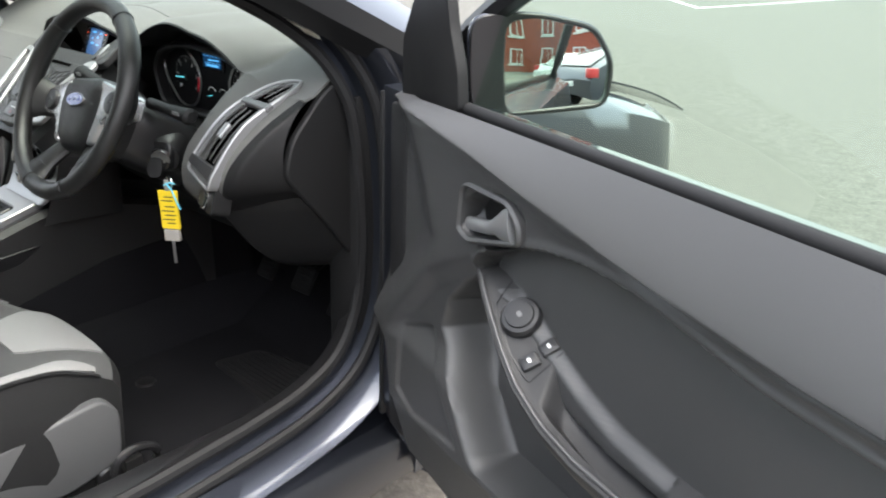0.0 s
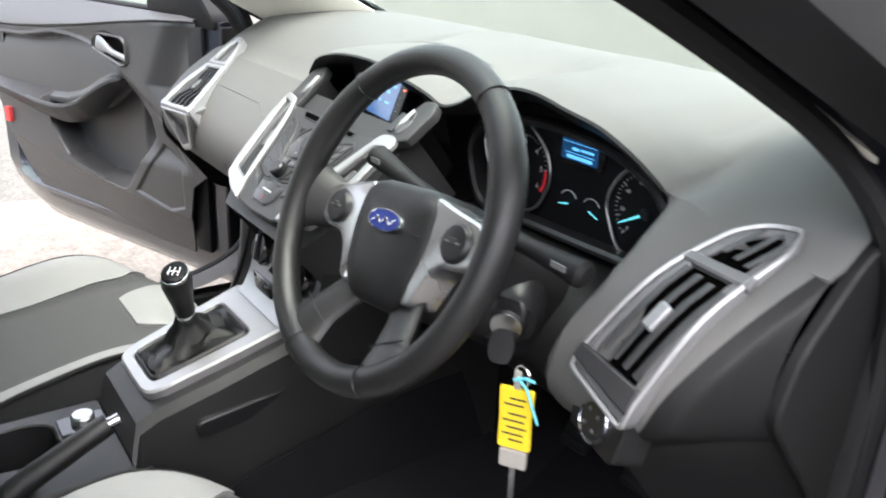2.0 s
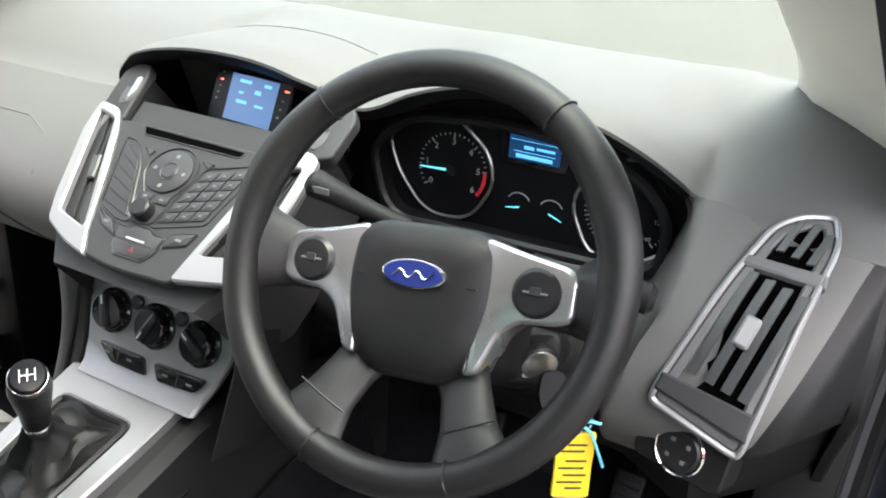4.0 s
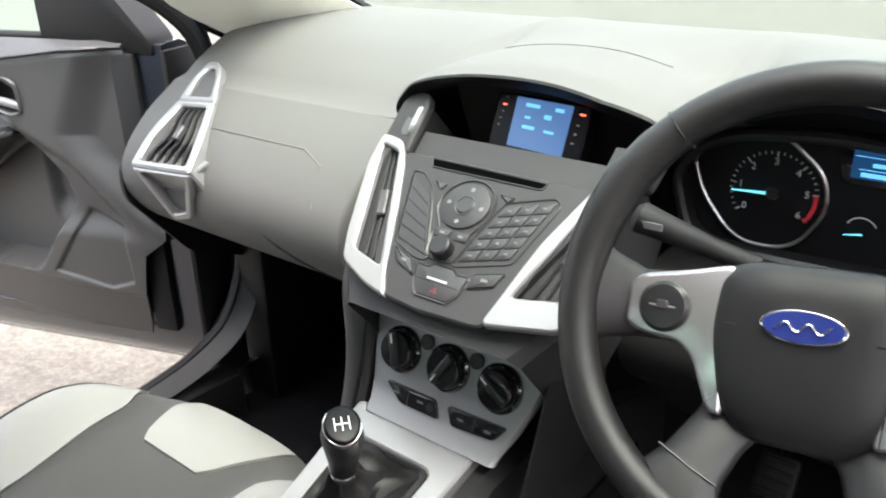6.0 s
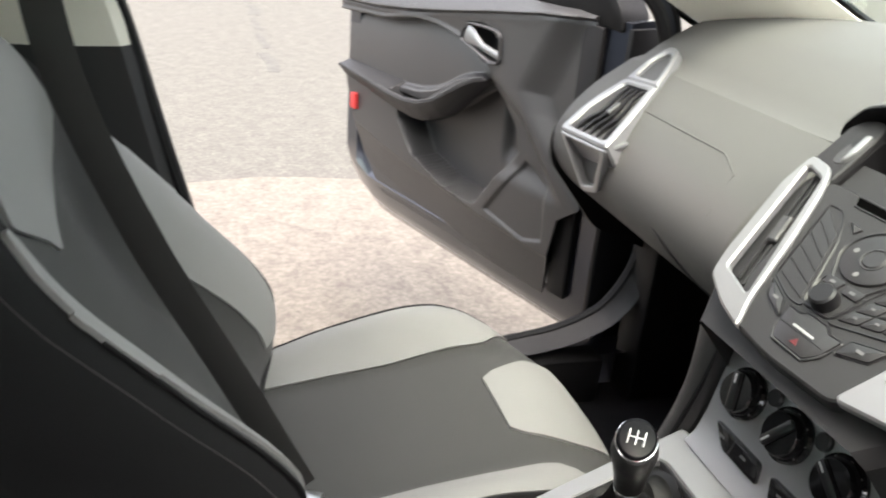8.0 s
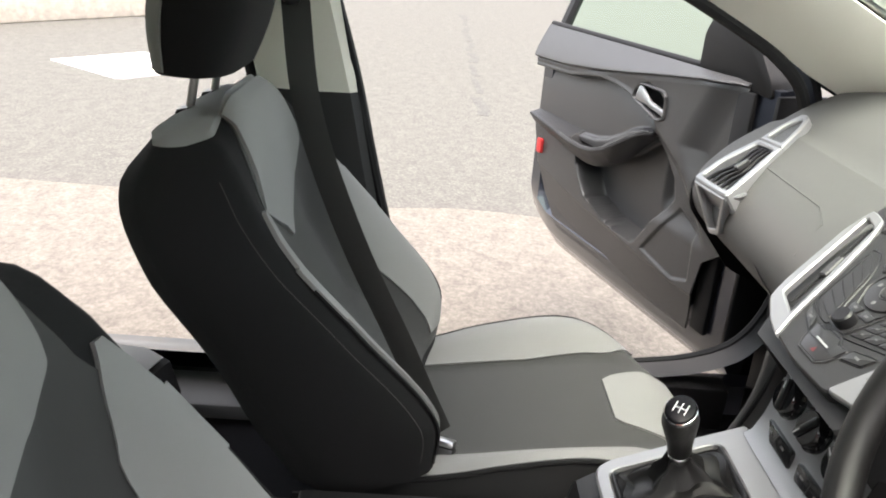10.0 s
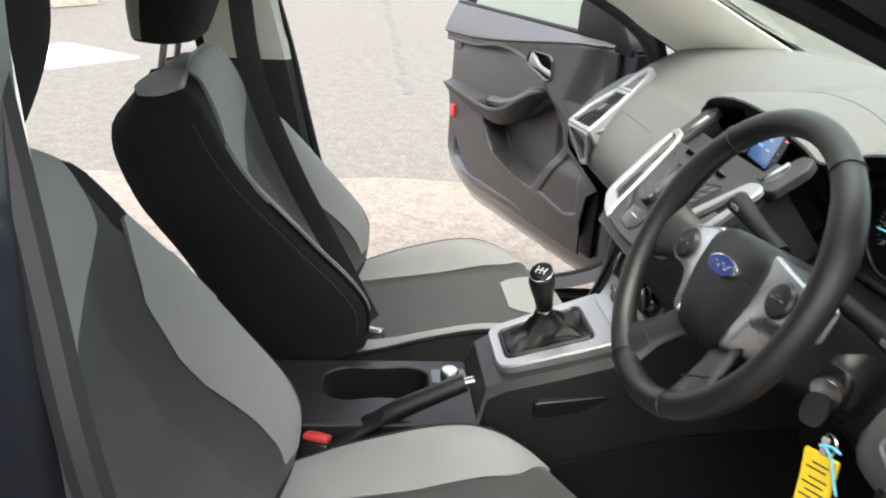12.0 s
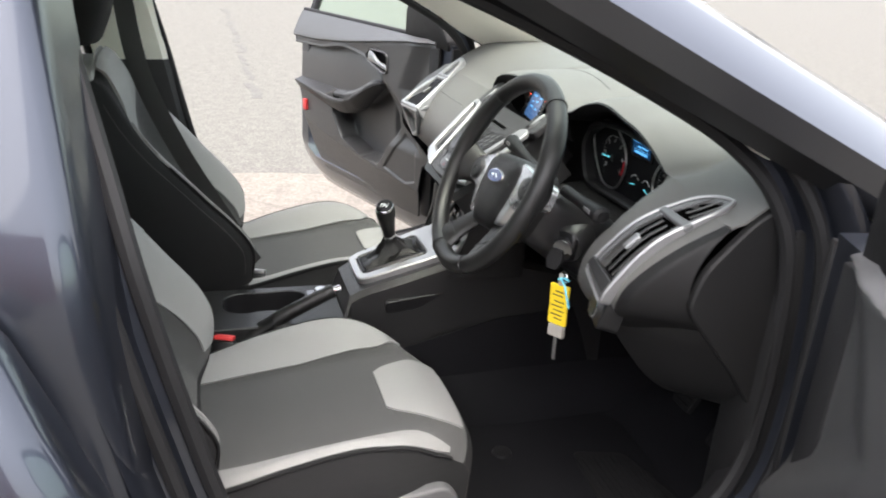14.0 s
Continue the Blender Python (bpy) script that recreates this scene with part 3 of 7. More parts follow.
CREASE_Z = [1.012, 1.006, 0.988, 0.970, 0.954, 0.941, 0.929, 0.922]


def bay(d, w=0.006):
    """1 inside (d over 0), 0 outside, with a crisp edge."""
    return step(-w, w, d)


def trim_depth(u, z):
    """How far the door trim stands proud."""
    crease = np.interp(u, CREASE_U, CREASE_Z)
    over = bay(z - crease, 0.003)
    roll = 0.040 - 0.046 * np.clip((z - crease) / (1.03 - crease), 0, 1) ** 1.2
    deep = 0.3 + 0.7 * step(0.30, 0.62, u)
    under = 0.034 - 0.015 * deep * (1 - np.exp(-np.clip(crease - z, 0, 1) / 0.022)) - 0.004 * np.exp(-(((z - crease + 0.005) / 0.003) ** 2))
    w = over * roll + (1 - over) * under
    arm_t, arm_l = np.interp(u, ARM_U, ARM_TOP), np.interp(u, ARM_U, ARM_LIP)
    # hollow above the armrest
    arch = np.interp(u, [0.365, 0.372, 0.40, 0.433, 0.48, 0.53, 0.60, 0.68, 0.75, 0.83, 1.10], [0.80, 0.835, 0.862, 0.880, 0.898, 0.910, 0.920, 0.921, 0.911, 0.898, 0.888])
    inside = bay(u - 0.372, 0.006) * bay(z - arm_t + 0.012)
    w = w - (0.016 + 0.020 * np.exp(-np.clip(arch - z, 0, 1) / 0.035)) * bay(arch - z, 0.004) * inside
    w = w + 0.005 * np.exp(-(((z - arch - 0.007) / 0.006) ** 2)) * bay(u - 0.372, 0.006)
    # front rolls back towards the hinge, and the flank below its ridge falls away
    fore = np.interp(z, [0.60, 0.64, 0.70, 0.80, 0.84, 0.927, 1.005], [0.03, 0.07, 0.15, 0.255, 0.285, 0.243, 0.195])
    w = w - 0.024 * step(0.0, 0.10, fore - u)
    ridge = np.interp(u, [0.05, 0.113, 0.204, 0.261, 0.373, 0.45], [0.60, 0.652, 0.744, 0.801, 0.861, 0.885])
    w = w - 0.018 * step(0.0, 0.045, ridge - z) * (1 - step(0.37, 0.40, u)) * step(0.62, 0.68, z)
    # map pocket under the armrest
    left = np.interp(z, [0.528, 0.540, 0.575, 0.655, 0.70, 0.74], [0.42, 0.55, 0.685, 0.752, 0.765, 0.77])
    right = np.interp(z, [0.53, 0.545, 0.63, 0.70, 0.75, 0.80, 0.84], [0.405, 0.385, 0.320, 0.270, 0.285, 0.335, 0.395])
    pocket = bay(u - right - 0.012, 0.012) * bay(left - u - 0.010, 0.010) * bay(z - 0.540, 0.008) * bay(arm_l - 0.010 - z, 0.012)
    w = w - 0.075 * pocket
    # speaker panel set back behind a border
    spk = bay(u - np.interp(z, [0.50, 0.53, 0.66], [0.18, 0.150, 0.160]), 0.003) * bay(right - 0.038 - u, 0.003) * bay(z - np.interp(u, [0.15, 0.21, 0.35], [0.536, 0.516, 0.540]), 0.003) * bay(np.interp(u, [0.15, 0.25], [0.650, 0.690]) - z, 0.003)
    w = w - 0.006 * spk
    # lower edge falls away
    skirt = np.interp(u, [0.10, 0.21, 0.42, 0.65, 0.84, 1.0], [0.505, 0.508, 0.520, 0.536, 0.560, 0.59])
    w = w - 0.022 * np.clip((skirt - z) / 0.10, 0, 1) - 0.004 * bay(skirt - z, 0.003)
    # seat of the opener
    e = ((u - 0.415) / 0.076) ** 2 + ((z - 0.914 - 0.16 * (u - 0.415)) / 0.038) ** 2
    return w - 0.034 * (1 - step(0.72, 0.92, e))


def arm_point(u, t, lift=0.0):
    """A point (u, z, w) on the armrest's top: t 0 at the wall, 1 at the lip."""
    zt, zl, wo = (float(np.interp(u, ARM_U, k)) for k in (ARM_TOP, ARM_LIP, ARM_OUT))
    dz, dw = zl - zt, wo + 0.006
    ln = math.hypot(dz, dw)
    return u, zt + dz * t + lift * dw / ln, -0.006 + dw * t - lift * dz / ln


def front_door(side):
    a = radians(20.1)
    d, n = V((side * math.cos(a), -math.sin(a), 0)), V((-side * math.sin(a), -math.cos(a), 0))
    o = V((side * 0.82, 0.236, 0))
    P = lambda u, z, w=0.0: o + d * u + n * w + V((0, 0, z))  # noqa: E731
    at = Matrix.Translation(P(0.5, 0.32, -0.06))
    door = thing("door_1" if side > 0 else "door_2", at, "wide open blue-grey car door with dark grey trim", "car door", "front doors", "structure")
    M = Matrix((d, V((0, 0, 1)), n)).transposed().to_4x4()
    M.translation = o
    # painted shell
    rows = []
    for u in np.r_[0.022, 0.03, 0.085, np.linspace(0.11, 1.0, 14), 1.045, 1.058]:
        lift = 0.10 * max(0, (u - 0.9) / 0.2) ** 2
        sunk = -0.112 if 0.13 < u < 1.0 else -0.004
        rows.append([P(u, z, w) for z, w in ((1.015, -0.004), (0.985, -0.004), (0.93, sunk), (0.52, sunk), (0.43 + lift, -0.004), (0.37 + lift, -0.02), (0.315 + lift, -0.06), (0.30 + lift, -0.10), (0.36 + lift, -0.122), (0.60, -0.138), (0.85, -0.130), (1.0, -0.105), (1.02, -0.06))])
    part("shell", grid(rows, loop_u=True, caps=True), PAINT, door, "painted door shell")
    # trim
    U = np.linspace(0.05, 1.05, 230)
    K = np.linspace(0.0, 1.0, 180)
    crease = np.interp(U, CREASE_U, CREASE_Z)
    rows = []
    for k in K:
        zz = np.array([np.interp(k, [0.0, 0.70, 0.86, 0.90, 1.0], [0.405, 0.84, c - 0.008, c + 0.006, 1.022]) for c in crease])
        lo = np.interp(zz, [0.405, 0.44, 0.60, 0.64, 0.85, 1.0], [0.15, 0.14, 0.11, 0.055, 0.10, 0.10])
        hi = np.interp(zz, [0.405, 0.42, 0.49, 0.74, 0.95, 1.02], [0.84, 0.875, 0.95, 1.045, 1.055, 1.05])
        uu = lo + (hi - lo) * (U - U[0]) / (U[-1] - U[0])
        ww = trim_depth(uu, zz)
        rows.append([P(u, q, w) for u, q, w in zip(uu, zz, ww)])
    part("trim_panel", thick(grid(rows), 0.005), TRIM2, door, "dark grey moulded door trim", sharp=50)
    part("edge_gaiter", box((0.013, 0.40, -0.128), (0.0255, 1.006, 0.0), 0.003, M), RUBBER, door, "black rubber edge of the door")
    part("front_seal", box((0.078, 0.42, -0.006), (0.132, 1.0, 0.010), 0.006, M), RUBBER, door, "black rubber seal on the door edge")
    part("waist_seal", tube([P(u, 1.024, -0.012) for u in np.linspace(0.10, 1.045, 12)], 0.009, 12), RUBBER, door, "black waist seal")
    # glass and its frame
    top = [(0.12, 1.02), (0.20, 1.12), (0.36, 1.215), (0.58, 1.30), (0.80, 1.345), (0.94, 1.345), (0.975, 1.30), (1.015, 1.02)]
    lean = lambda z: -0.03 - 0.30 * max(0, z - 1.0)  # noqa: E731
    outline = smooth(top, 40)
    part("window_frame", tube([P(u, z, lean(z)) for u, z in outline], 0.019, 8, up=n), BLACK, door, "black window frame")
    rows = [[P(u, 1.0, lean(1.0)) for u, z in outline], [P(u, z, lean(z)) for u, z in outline]]
    part("window_pane", grid(rows), PANE, door, "green-tinted side window", shadow=False)
    # triangular cover inside the mirror
    if side > 0:
        sail = soft([(0.105, 1.005), (0.166, 0.998), (0.283, 1.021), (0.274, 1.076), (0.251, 1.127), (0.234, 1.19), (0.16, 1.19), (0.105, 1.10)], 0.010)
    else:
        sail = soft([(0.035, 0.995), (0.285, 1.02), (0.285, 1.10), (0.235, 1.19), (0.18, 1.19), (0.045, 1.03)], 0.012)
    part("mirror_cover", prism(sail, M, -0.012 if side > 0 else -0.07, 0.004, 0.004, 2), KNEE, door, "black plastic corner cover")
    # opener
    bez = soft([(0.345, 0.940), (0.362, 0.950), (0.462, 0.952), (0.488, 0.930), (0.490, 0.905), (0.372, 0.870), (0.340, 0.878)], [0.012, 0.02, 0.02, 0.014, 0.010, 0.01, 0.014])
    hin = inset(bez, 0.007)
    opener = part("opener", rim(bez, hin, M, -0.01, 0.036, 90, 0.004), TRIM2, door, "recessed door opener")
    part("recess", prism(hin, M, -0.02, -0.004, 0.0005), BLACK, opener)
    rows = []
    for f in np.linspace(0, 1, 12):
        c = np.array((0.352, 0.890)) + f * np.array((0.115, 0.026))
        h = 0.009 + 0.013 * step(0.55, 0.95, f)
        w0 = 0.020 + 0.010 * f
        rows.append([P(c[0] - 0.25 * h * math.sin(a), c[1] + h * math.sin(a) + 0.3 * h * (f > 0.6), w0 + 0.007 * math.cos(a)) for a in np.linspace(0, 2 * math.pi, 14, endpoint=False)])
    part("lever", grid(rows, loop_u=True, caps=True), SILVER, opener, "satin silver lever")
    # armrest: a lofted ledge with the pull cup sunk into its top
    rows = []
    for u in np.linspace(0.387, 1.045, 130):
        row = []
        for t in np.linspace(0.0, 1.0, 26):
            dip = -0.034 * float(bay(u - 0.545 - 0.05 * t, 0.008) * bay(0.735 + 0.02 * t - u, 0.008) * bay(t - 0.14, 0.05) * bay(0.80 - t, 0.05)) * float(step(0.50, 0.62, u))
            rise = 0.003 * float(bay(t - 0.93, 0.03))
            row.append(P(*arm_point(u, t, dip + rise)))
        _, zl, wl = arm_point(u, 1.0, 0.003)
        drop = float(np.interp(u, [0.385, 0.44, 0.52, 0.62, 0.80, 1.06], [0.012, 0.022, 0.040, 0.052, 0.045, 0.030]))
        row += [P(u, zl - 0.003, wl + 0.003), P(u, zl - 0.008, wl + 0.0025), P(u, zl - 0.5 * drop, wl * 0.86), P(u, zl - drop, wl * 0.52), P(u, zl - drop - 0.004, -0.01)]
        rows.append(row)
    sp = part("armrest", grid(rows), TRIM, door, "dark armrest with a scooped pull", sharp=40)
    part("armrest_lip", tube([P(*arm_point(u, 0.97, 0.004)) for u in np.linspace(0.40, 0.80, 40)], 0.0028, 8), TRIM2, sp, "rounded lip of the armrest")
    if side > 0:
        def seat_at(u, t):
            """A frame on the armrest's top."""
            p, q, r = V(arm_point(u, t)), V(arm_point(u + 0.01, t)), V(arm_point(u, t - 0.1))
            return M @ fm(p, q - p, r - p)

        plate = [(0.435, 0.10), (0.505, 0.06), (0.552, 0.10), (0.548, 0.80), (0.505, 0.88), (0.450, 0.80)]
        part("plate_groove", tube([M @ V(arm_point(u, t, 0.0006)) for u, t in even(soft(plate, 0.01), 70)], 0.0010, 5, True), BLACK, sp)
        part("mirror_knob", lathe([(0.026, -0.004), (0.026, 0.006), (0.023, 0.010), (0.018, 0.0105), (0.017, 0.013), (0.010, 0.0135), (0.0, 0.0135)], seat_at(0.488, 0.46), 28), BLACK, sp, "round mirror adjuster")
        part("knob_mark", prism(rect(0.008, 0.006, 0.002), seat_at(0.488, 0.46), 0.0135, 0.0139, 0.0001), GREYPRINT, sp)
        for u, t in ((0.532, 0.64), (0.536, 0.28)):
            b = part("window_switch", prism(soft([(-0.009, -0.012), (0.009, -0.012), (0.009, 0.012), (-0.009, 0.012)], 0.003), seat_at(u, t), -0.002, 0.006, 0.003, 2), BTN2, sp, "window switch")
            part("symbol", prism(rect(0.006, 0.004, 0.001), seat_at(u, t), 0.0062, 0.0066, 0.0001), WHITE, b)
    # outside mirror
    face, across = (d * 0.926 + n * 0.375 + V((0, 0, MIRROR_TIP))).normalized(), d * 0.375 - n * 0.926
    up = across.cross(face) * -1 if across.cross(face).z < 0 else across.cross(face)
    HM = Matrix((across, up, face)).transposed().to_4x4()
    HM.translation = P(0.285, 1.068, -0.14)
    glass_line = soft([(-0.067, 0.066), (-0.024, 0.073), (0.054, 0.058), (0.081, 0.015), (0.077, -0.040), (-0.062, -0.056), (-0.068, 0.009)], 0.016, 5)
    ring = even(inset(glass_line, -0.007), 48)
    ring[:, 0] -= 0.042 * step(0.0, 0.06, -ring[:, 0])
    c = ring.mean(0)
    rows = []
    for f, w in ((0.25, -0.105), (0.6, -0.098), (0.85, -0.075), (0.97, -0.04), (1.02, -0.012), (1.02, -0.004), (0.99, -0.003)):
        rows.append([HM @ V((*(c + (q - c) * f + np.array((-0.02 * (1 - f), 0))), w)) for q in ring])
    hs = part("mirror_housing", grid(rows, loop_u=True, caps=True), PAINT, door, "blue-grey door mirror housing")
    part("mirror_surround", rim([tuple(q) for q in ring], glass_line, HM, -0.008, 0.007, 60, 0.002), BLACK, hs, "black mirror surround")
    gc = even(glass_line, 48).mean(0)
    rows = []
    for f in (0.0, 0.25, 0.5, 0.75, 1.0):
        rows.append([HM @ V((q[0], q[1], 0.0048 - ((q - gc) @ (q - gc)) / (2 * MIRROR_ROUND))) for q in (gc + (np.array(g) - gc) * max(f, 0.001) for g in even(glass_line, 48))])
    part("mirror_glass", grid(rows, loop_u=True), MIRROR, hs, "silvered mirror glass")
    part("mirror_foot", tube([P(0.16, 1.03, -0.03), P(0.17, 1.035, -0.06), HM @ V((-0.09, -0.03, -0.03))], [0.032, 0.034, 0.034], 10), BLACK, hs, "black mirror foot")
    part("reflector", prism(rect(0.028, 0.046, 0.006, 0.975, 0.648), M, 0.0, float(trim_depth(np.array(0.975), np.array(0.648))) + 0.011, 0.003, 2), RED, door, "small red reflector")
    return door


MIRROR_TIP, MIRROR_ROUND = 0.06, 1.1
front_door(1)
front_door(-1)


# ---- rear doors, open as well ----
def rear_door(side):
    a, rake = (radians(75), 0.30) if side > 0 else (radians(15), 0.0)
    d, n = V((side * math.cos(a), -math.sin(a), 0)), V((-side * math.sin(a), -math.cos(a), 0))
    o = V((side * 0.852, -0.722, 0)) if side > 0 else V((side * 0.835, -0.745, 0))
    P = lambda u, z, w=0.0: o + d * u + n * w + V((0, 0, z))  # noqa: E731
    door = thing("door_3" if side > 0 else "door_4", Matrix.Translation(P(0.4, 0.32, -0.06)), "blue-grey rear car door ajar, with chrome waist trim" if side > 0 else "open blue-grey rear car door with chrome waist trim", "car door", "rear doors", "structure")
    rows = []
    for u in np.r_[0.0, 0.008, 0.02, 0.04, np.linspace(0.06, 0.85, 14), 0.88]:
        lift = 0.30 * max(0, (u - 0.45) / 0.4) ** 2
        drop = (0.018 + 0.045 * max(0.0, 1 - u / 0.05) ** 2) if side > 0 else 0.0
        rows.append([P(u - rake * (1.015 - z) * (1 - u / 0.88), z - drop * float(step(0.60, 0.95, z)), w) for z, w in ((1.015, 0.0), (0.7, 0.0), (0.43 + lift, 0.0), (0.33 + lift, -0.03), (0.30 + lift, -0.08), (0.36 + lift, -0.125), (0.60 + 0.3 * lift, -0.145), (0.79, -0.138), (0.88, -0.108), (0.94, -0.078), (1.0, -0.040), (1.02, -0.022))])
    part("shell", grid(rows, loop_u=True, caps=True), PAINT, door, "painted door shell")
    part("waist_trim", tube([P(u, 1.012 - (0.018 if side > 0 else 0.0), -0.030) for u in np.linspace(0.035, 0.86, 8)], 0.012, 12), CHROME, door, "bright waist trim")
    rows = [[P(u, z, 0.012 + 0.02 * math.sin(z * 9)) for u in np.linspace(0.05, 0.84, 14)] for z in np.linspace(0.66, 0.985 if side > 0 else 1.0, 12)]
    part("trim_panel", thick(grid(rows), 0.006), TRIM2, door, "dark grey door trim")
    outline = smooth([(0.10, 1.02), (0.08, 1.20), (0.10, 1.33), (0.4, 1.33), (0.7, 1.22), (0.85, 1.02)], 30)
    part("window_frame", tube([P(u, z, 0.04 - 0.3 * max(0, z - 1)) for u, z in outline], 0.019, 8, up=n), BLACK, door)
    inner = [(min(max(u, 0.092), 0.85), z) for u, z in outline]
    part("window_pane", grid([[P(u, 0.99, 0.04) for u, z in inner], [P(u, max(z, 1.01), 0.04 - 0.3 * max(0, z - 1)) for u, z in inner]]), PANE, door, shadow=False)
    part("outer_handle", tube([P(0.66, 0.90, -0.15), P(0.70, 0.905, -0.165), P(0.80, 0.91, -0.165), P(0.84, 0.91, -0.15)], 0.012, 8), PAINT, door)
    return door


rear_door(1)
rear_door(-1)

# ---- dashboard ----
dash = thing("dashboard", (0, 0.3, 0.7), "dark grey soft-touch dashboard with silver-framed vents", "dashboard")
PSIDE = [(0.17, 0.978), (0.10, 0.928), (0.052, 0.868), (0.050, 0.815), (0.10, 0.755), (0.17, 0.725), (0.24, 0.71), (0.36, 0.70)]
LIP_X = [-0.24, -0.205, -0.19, -0.172, -0.15, -0.09, -0.02, 0.045, 0.10, 0.145, 0.168, 0.19, 0.222, 0.26, 0.30, 0.34, 0.39, 0.442, 0.49, 0.525, 0.545, 0.565, 0.585, 0.61, 0.645]
LIP_Z = [0.978, 0.982, 0.998, 1.022, 1.041, 1.056, 1.062, 1.060, 1.050, 1.036, 1.025, 1.030, 1.047, 1.061, 1.070, 1.070, 1.061, 1.052, 1.034, 1.016, 1.004, 1.003, 0.997, 0.985, 0.978]
LIP = smooth(list(zip(LIP_X, LIP_Z)), 240)


def lip_z(x):
    return float(np.interp(x, LIP[:, 0], LIP[:, 1]))


def dash_corner(z):
    """Where the dash turns away towards the door, outside the vent."""
    return np.interp(z, [0.70, 0.75, 0.80, 0.826, 0.853, 0.924, 0.971, 1.0], [0.575, 0.580, 0.605, 0.642, 0.650, 0.676, 0.694, 0.708])


def hood_end(z):
    """Where the instrument hood ends beside the driver's vent."""
    return np.interp(z, [0.80, 0.88, 0.94, 1.0], [0.490, 0.505, 0.527, 0.543])


def dash_rows(x):
    """Profiles at x: the top as far as the lip, and what lies below it."""
    h = float(step(-0.215, -0.175, x) * (1 - step(0.533, 0.553, x)))
    zl = lip_z(x)
    h0 = float(step(-0.215, -0.175, x) * (1 - step(0.46, 0.63, x)))
    yl = 0.17 + h * (np.interp(x, [-0.17, 0.1, 0.2, 0.5], [0.13, 0.13, 0.16, 0.165]) - 0.17)
    top = smooth([(0.85, 0.99), (0.66, 1.052), (0.47, 1.070 + 0.006 * h), (0.32, 1.052 + (max(zl, 1.03) + 0.014 - 1.052) * h0), (0.235, 1.014 + (zl + 0.012 - 1.014) * max(h0, h)), (yl + 0.012, zl + 0.006 * h), (yl, zl)], 30)
    up = max(0.0, zl - 0.978) if x > 0.5 else 0.0
    side = smooth([(y, z + up * k) for (y, z), k in zip(PSIDE, (1.0, 0.8, 0.3, 0, 0, 0, 0, 0))], 30)
    if x < 0.16:
        hood = smooth([(yl, zl), (yl + 0.001, zl - 0.006), (yl + 0.008, zl - 0.011), (0.25, zl - 0.022), (0.285, zl - 0.06), (0.30, 0.90), (0.30, 0.80), (0.36, 0.70)], 30)
    else:
        hood = smooth([(yl, zl), (yl + 0.001, zl - 0.006), (yl + 0.008, zl - 0.011), (0.24, zl - 0.018), (0.262, zl - 0.05), (0.25, 0.88), (0.15, 0.86), (0.10, 0.79), (0.20, 0.70)], 30)
    hv = np.full(len(hood), h)
    if x > 0.3:
        end = hood_end(np.array(hood)[:, 1])
        hv = 1 - step(end - 0.010, end + 0.010, x)
    low = side + (hood - side) * hv[:, None]
    if x > 0.57:
        away = np.maximum(0, x - dash_corner(low[:, 1]))
        low[:, 0] += 0.35 * np.minimum(away, 0.022) + 1.7 * np.maximum(0, away - 0.022)
    return [(x, y, z) for y, z in top], [(x, y, z) for y, z in low]


xs = np.r_[np.linspace(-0.715, -0.23, 12), np.linspace(-0.222, -0.14, 22), np.linspace(-0.13, 0.14, 22), np.linspace(0.145, 0.20, 12), np.linspace(0.21, 0.48, 22), np.linspace(0.485, 0.528, 8), np.linspace(0.531, 0.556, 14), np.linspace(0.562, 0.65, 18), np.linspace(0.656, 0.715, 12)]
pairs = [dash_rows(x) for x in xs]
part("upper_panel", thick(grid([p[0] for p in pairs]), 0.004), DASH, dash, "dark grey grained dash moulding", sharp=60)
a, b = int(np.argmin(abs(xs + 0.195))), int(np.argmin(abs(xs - 0.47)))
part("lower_panel", thick(grid([p[1] for p in pairs[: a + 1]]), 0.004), DASH, dash, "dark grey passenger dash", sharp=60)
mid_z = [p[2] for p in dash_rows(0.60)[1]]


def dash_strip(lo, hi, n):
    """Rows of the lower dash between two lines x(z)."""
    return [[dash_rows(lo(z) + (hi(z) - lo(z)) * f)[1][k] for k, z in enumerate(mid_z)] for f in np.linspace(0, 1, n)]


inner_end = lambda z: float(hood_end(z)) - 0.004  # noqa: E731
corner = lambda z: float(dash_corner(z))  # noqa: E731
lining = [p[1] for p in pairs[a:b]] + dash_strip(lambda z: float(xs[b]), inner_end, 10)
part("hood_lining", thick(grid(lining), 0.004), KNEE, dash, "dark lining under the dash hoods", sharp=60)
part("lower_panel", thick(grid(dash_strip(inner_end, corner, 30)), 0.004), DASH, dash, "dark grey dash round the vent", sharp=60)
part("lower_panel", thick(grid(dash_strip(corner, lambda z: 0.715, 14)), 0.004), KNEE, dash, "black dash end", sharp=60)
# glovebox gap and the lid's corner
gap = [(-0.66, 0.755), (-0.52, 0.80), (-0.37, 0.813), (-0.345, 0.797), (-0.32, 0.785), (-0.28, 0.76), (-0.235, 0.735)]
part("glovebox_gap", tube([min(dash_rows(x)[1][8:], key=lambda p: abs(p[2] - z)) for x, z in gap[2:]], [0.001, 0.0035, 0.003, 0.0025, 0.002], 5), BLACK, dash, "dark glovebox gap")
part("airbag_seam", tube([min(dash_rows(x)[1], key=lambda p: abs(p[2] - z)) for x, z in ((-0.60, 0.935), (-0.45, 0.935), (-0.33, 0.930), (-0.285, 0.915), (-0.27, 0.88))], 0.0014, 6), DASH, dash, "faint airbag seam")
hood_line = [dash_rows(x)[0] for x in np.linspace(-0.12, 0.11, 24)]
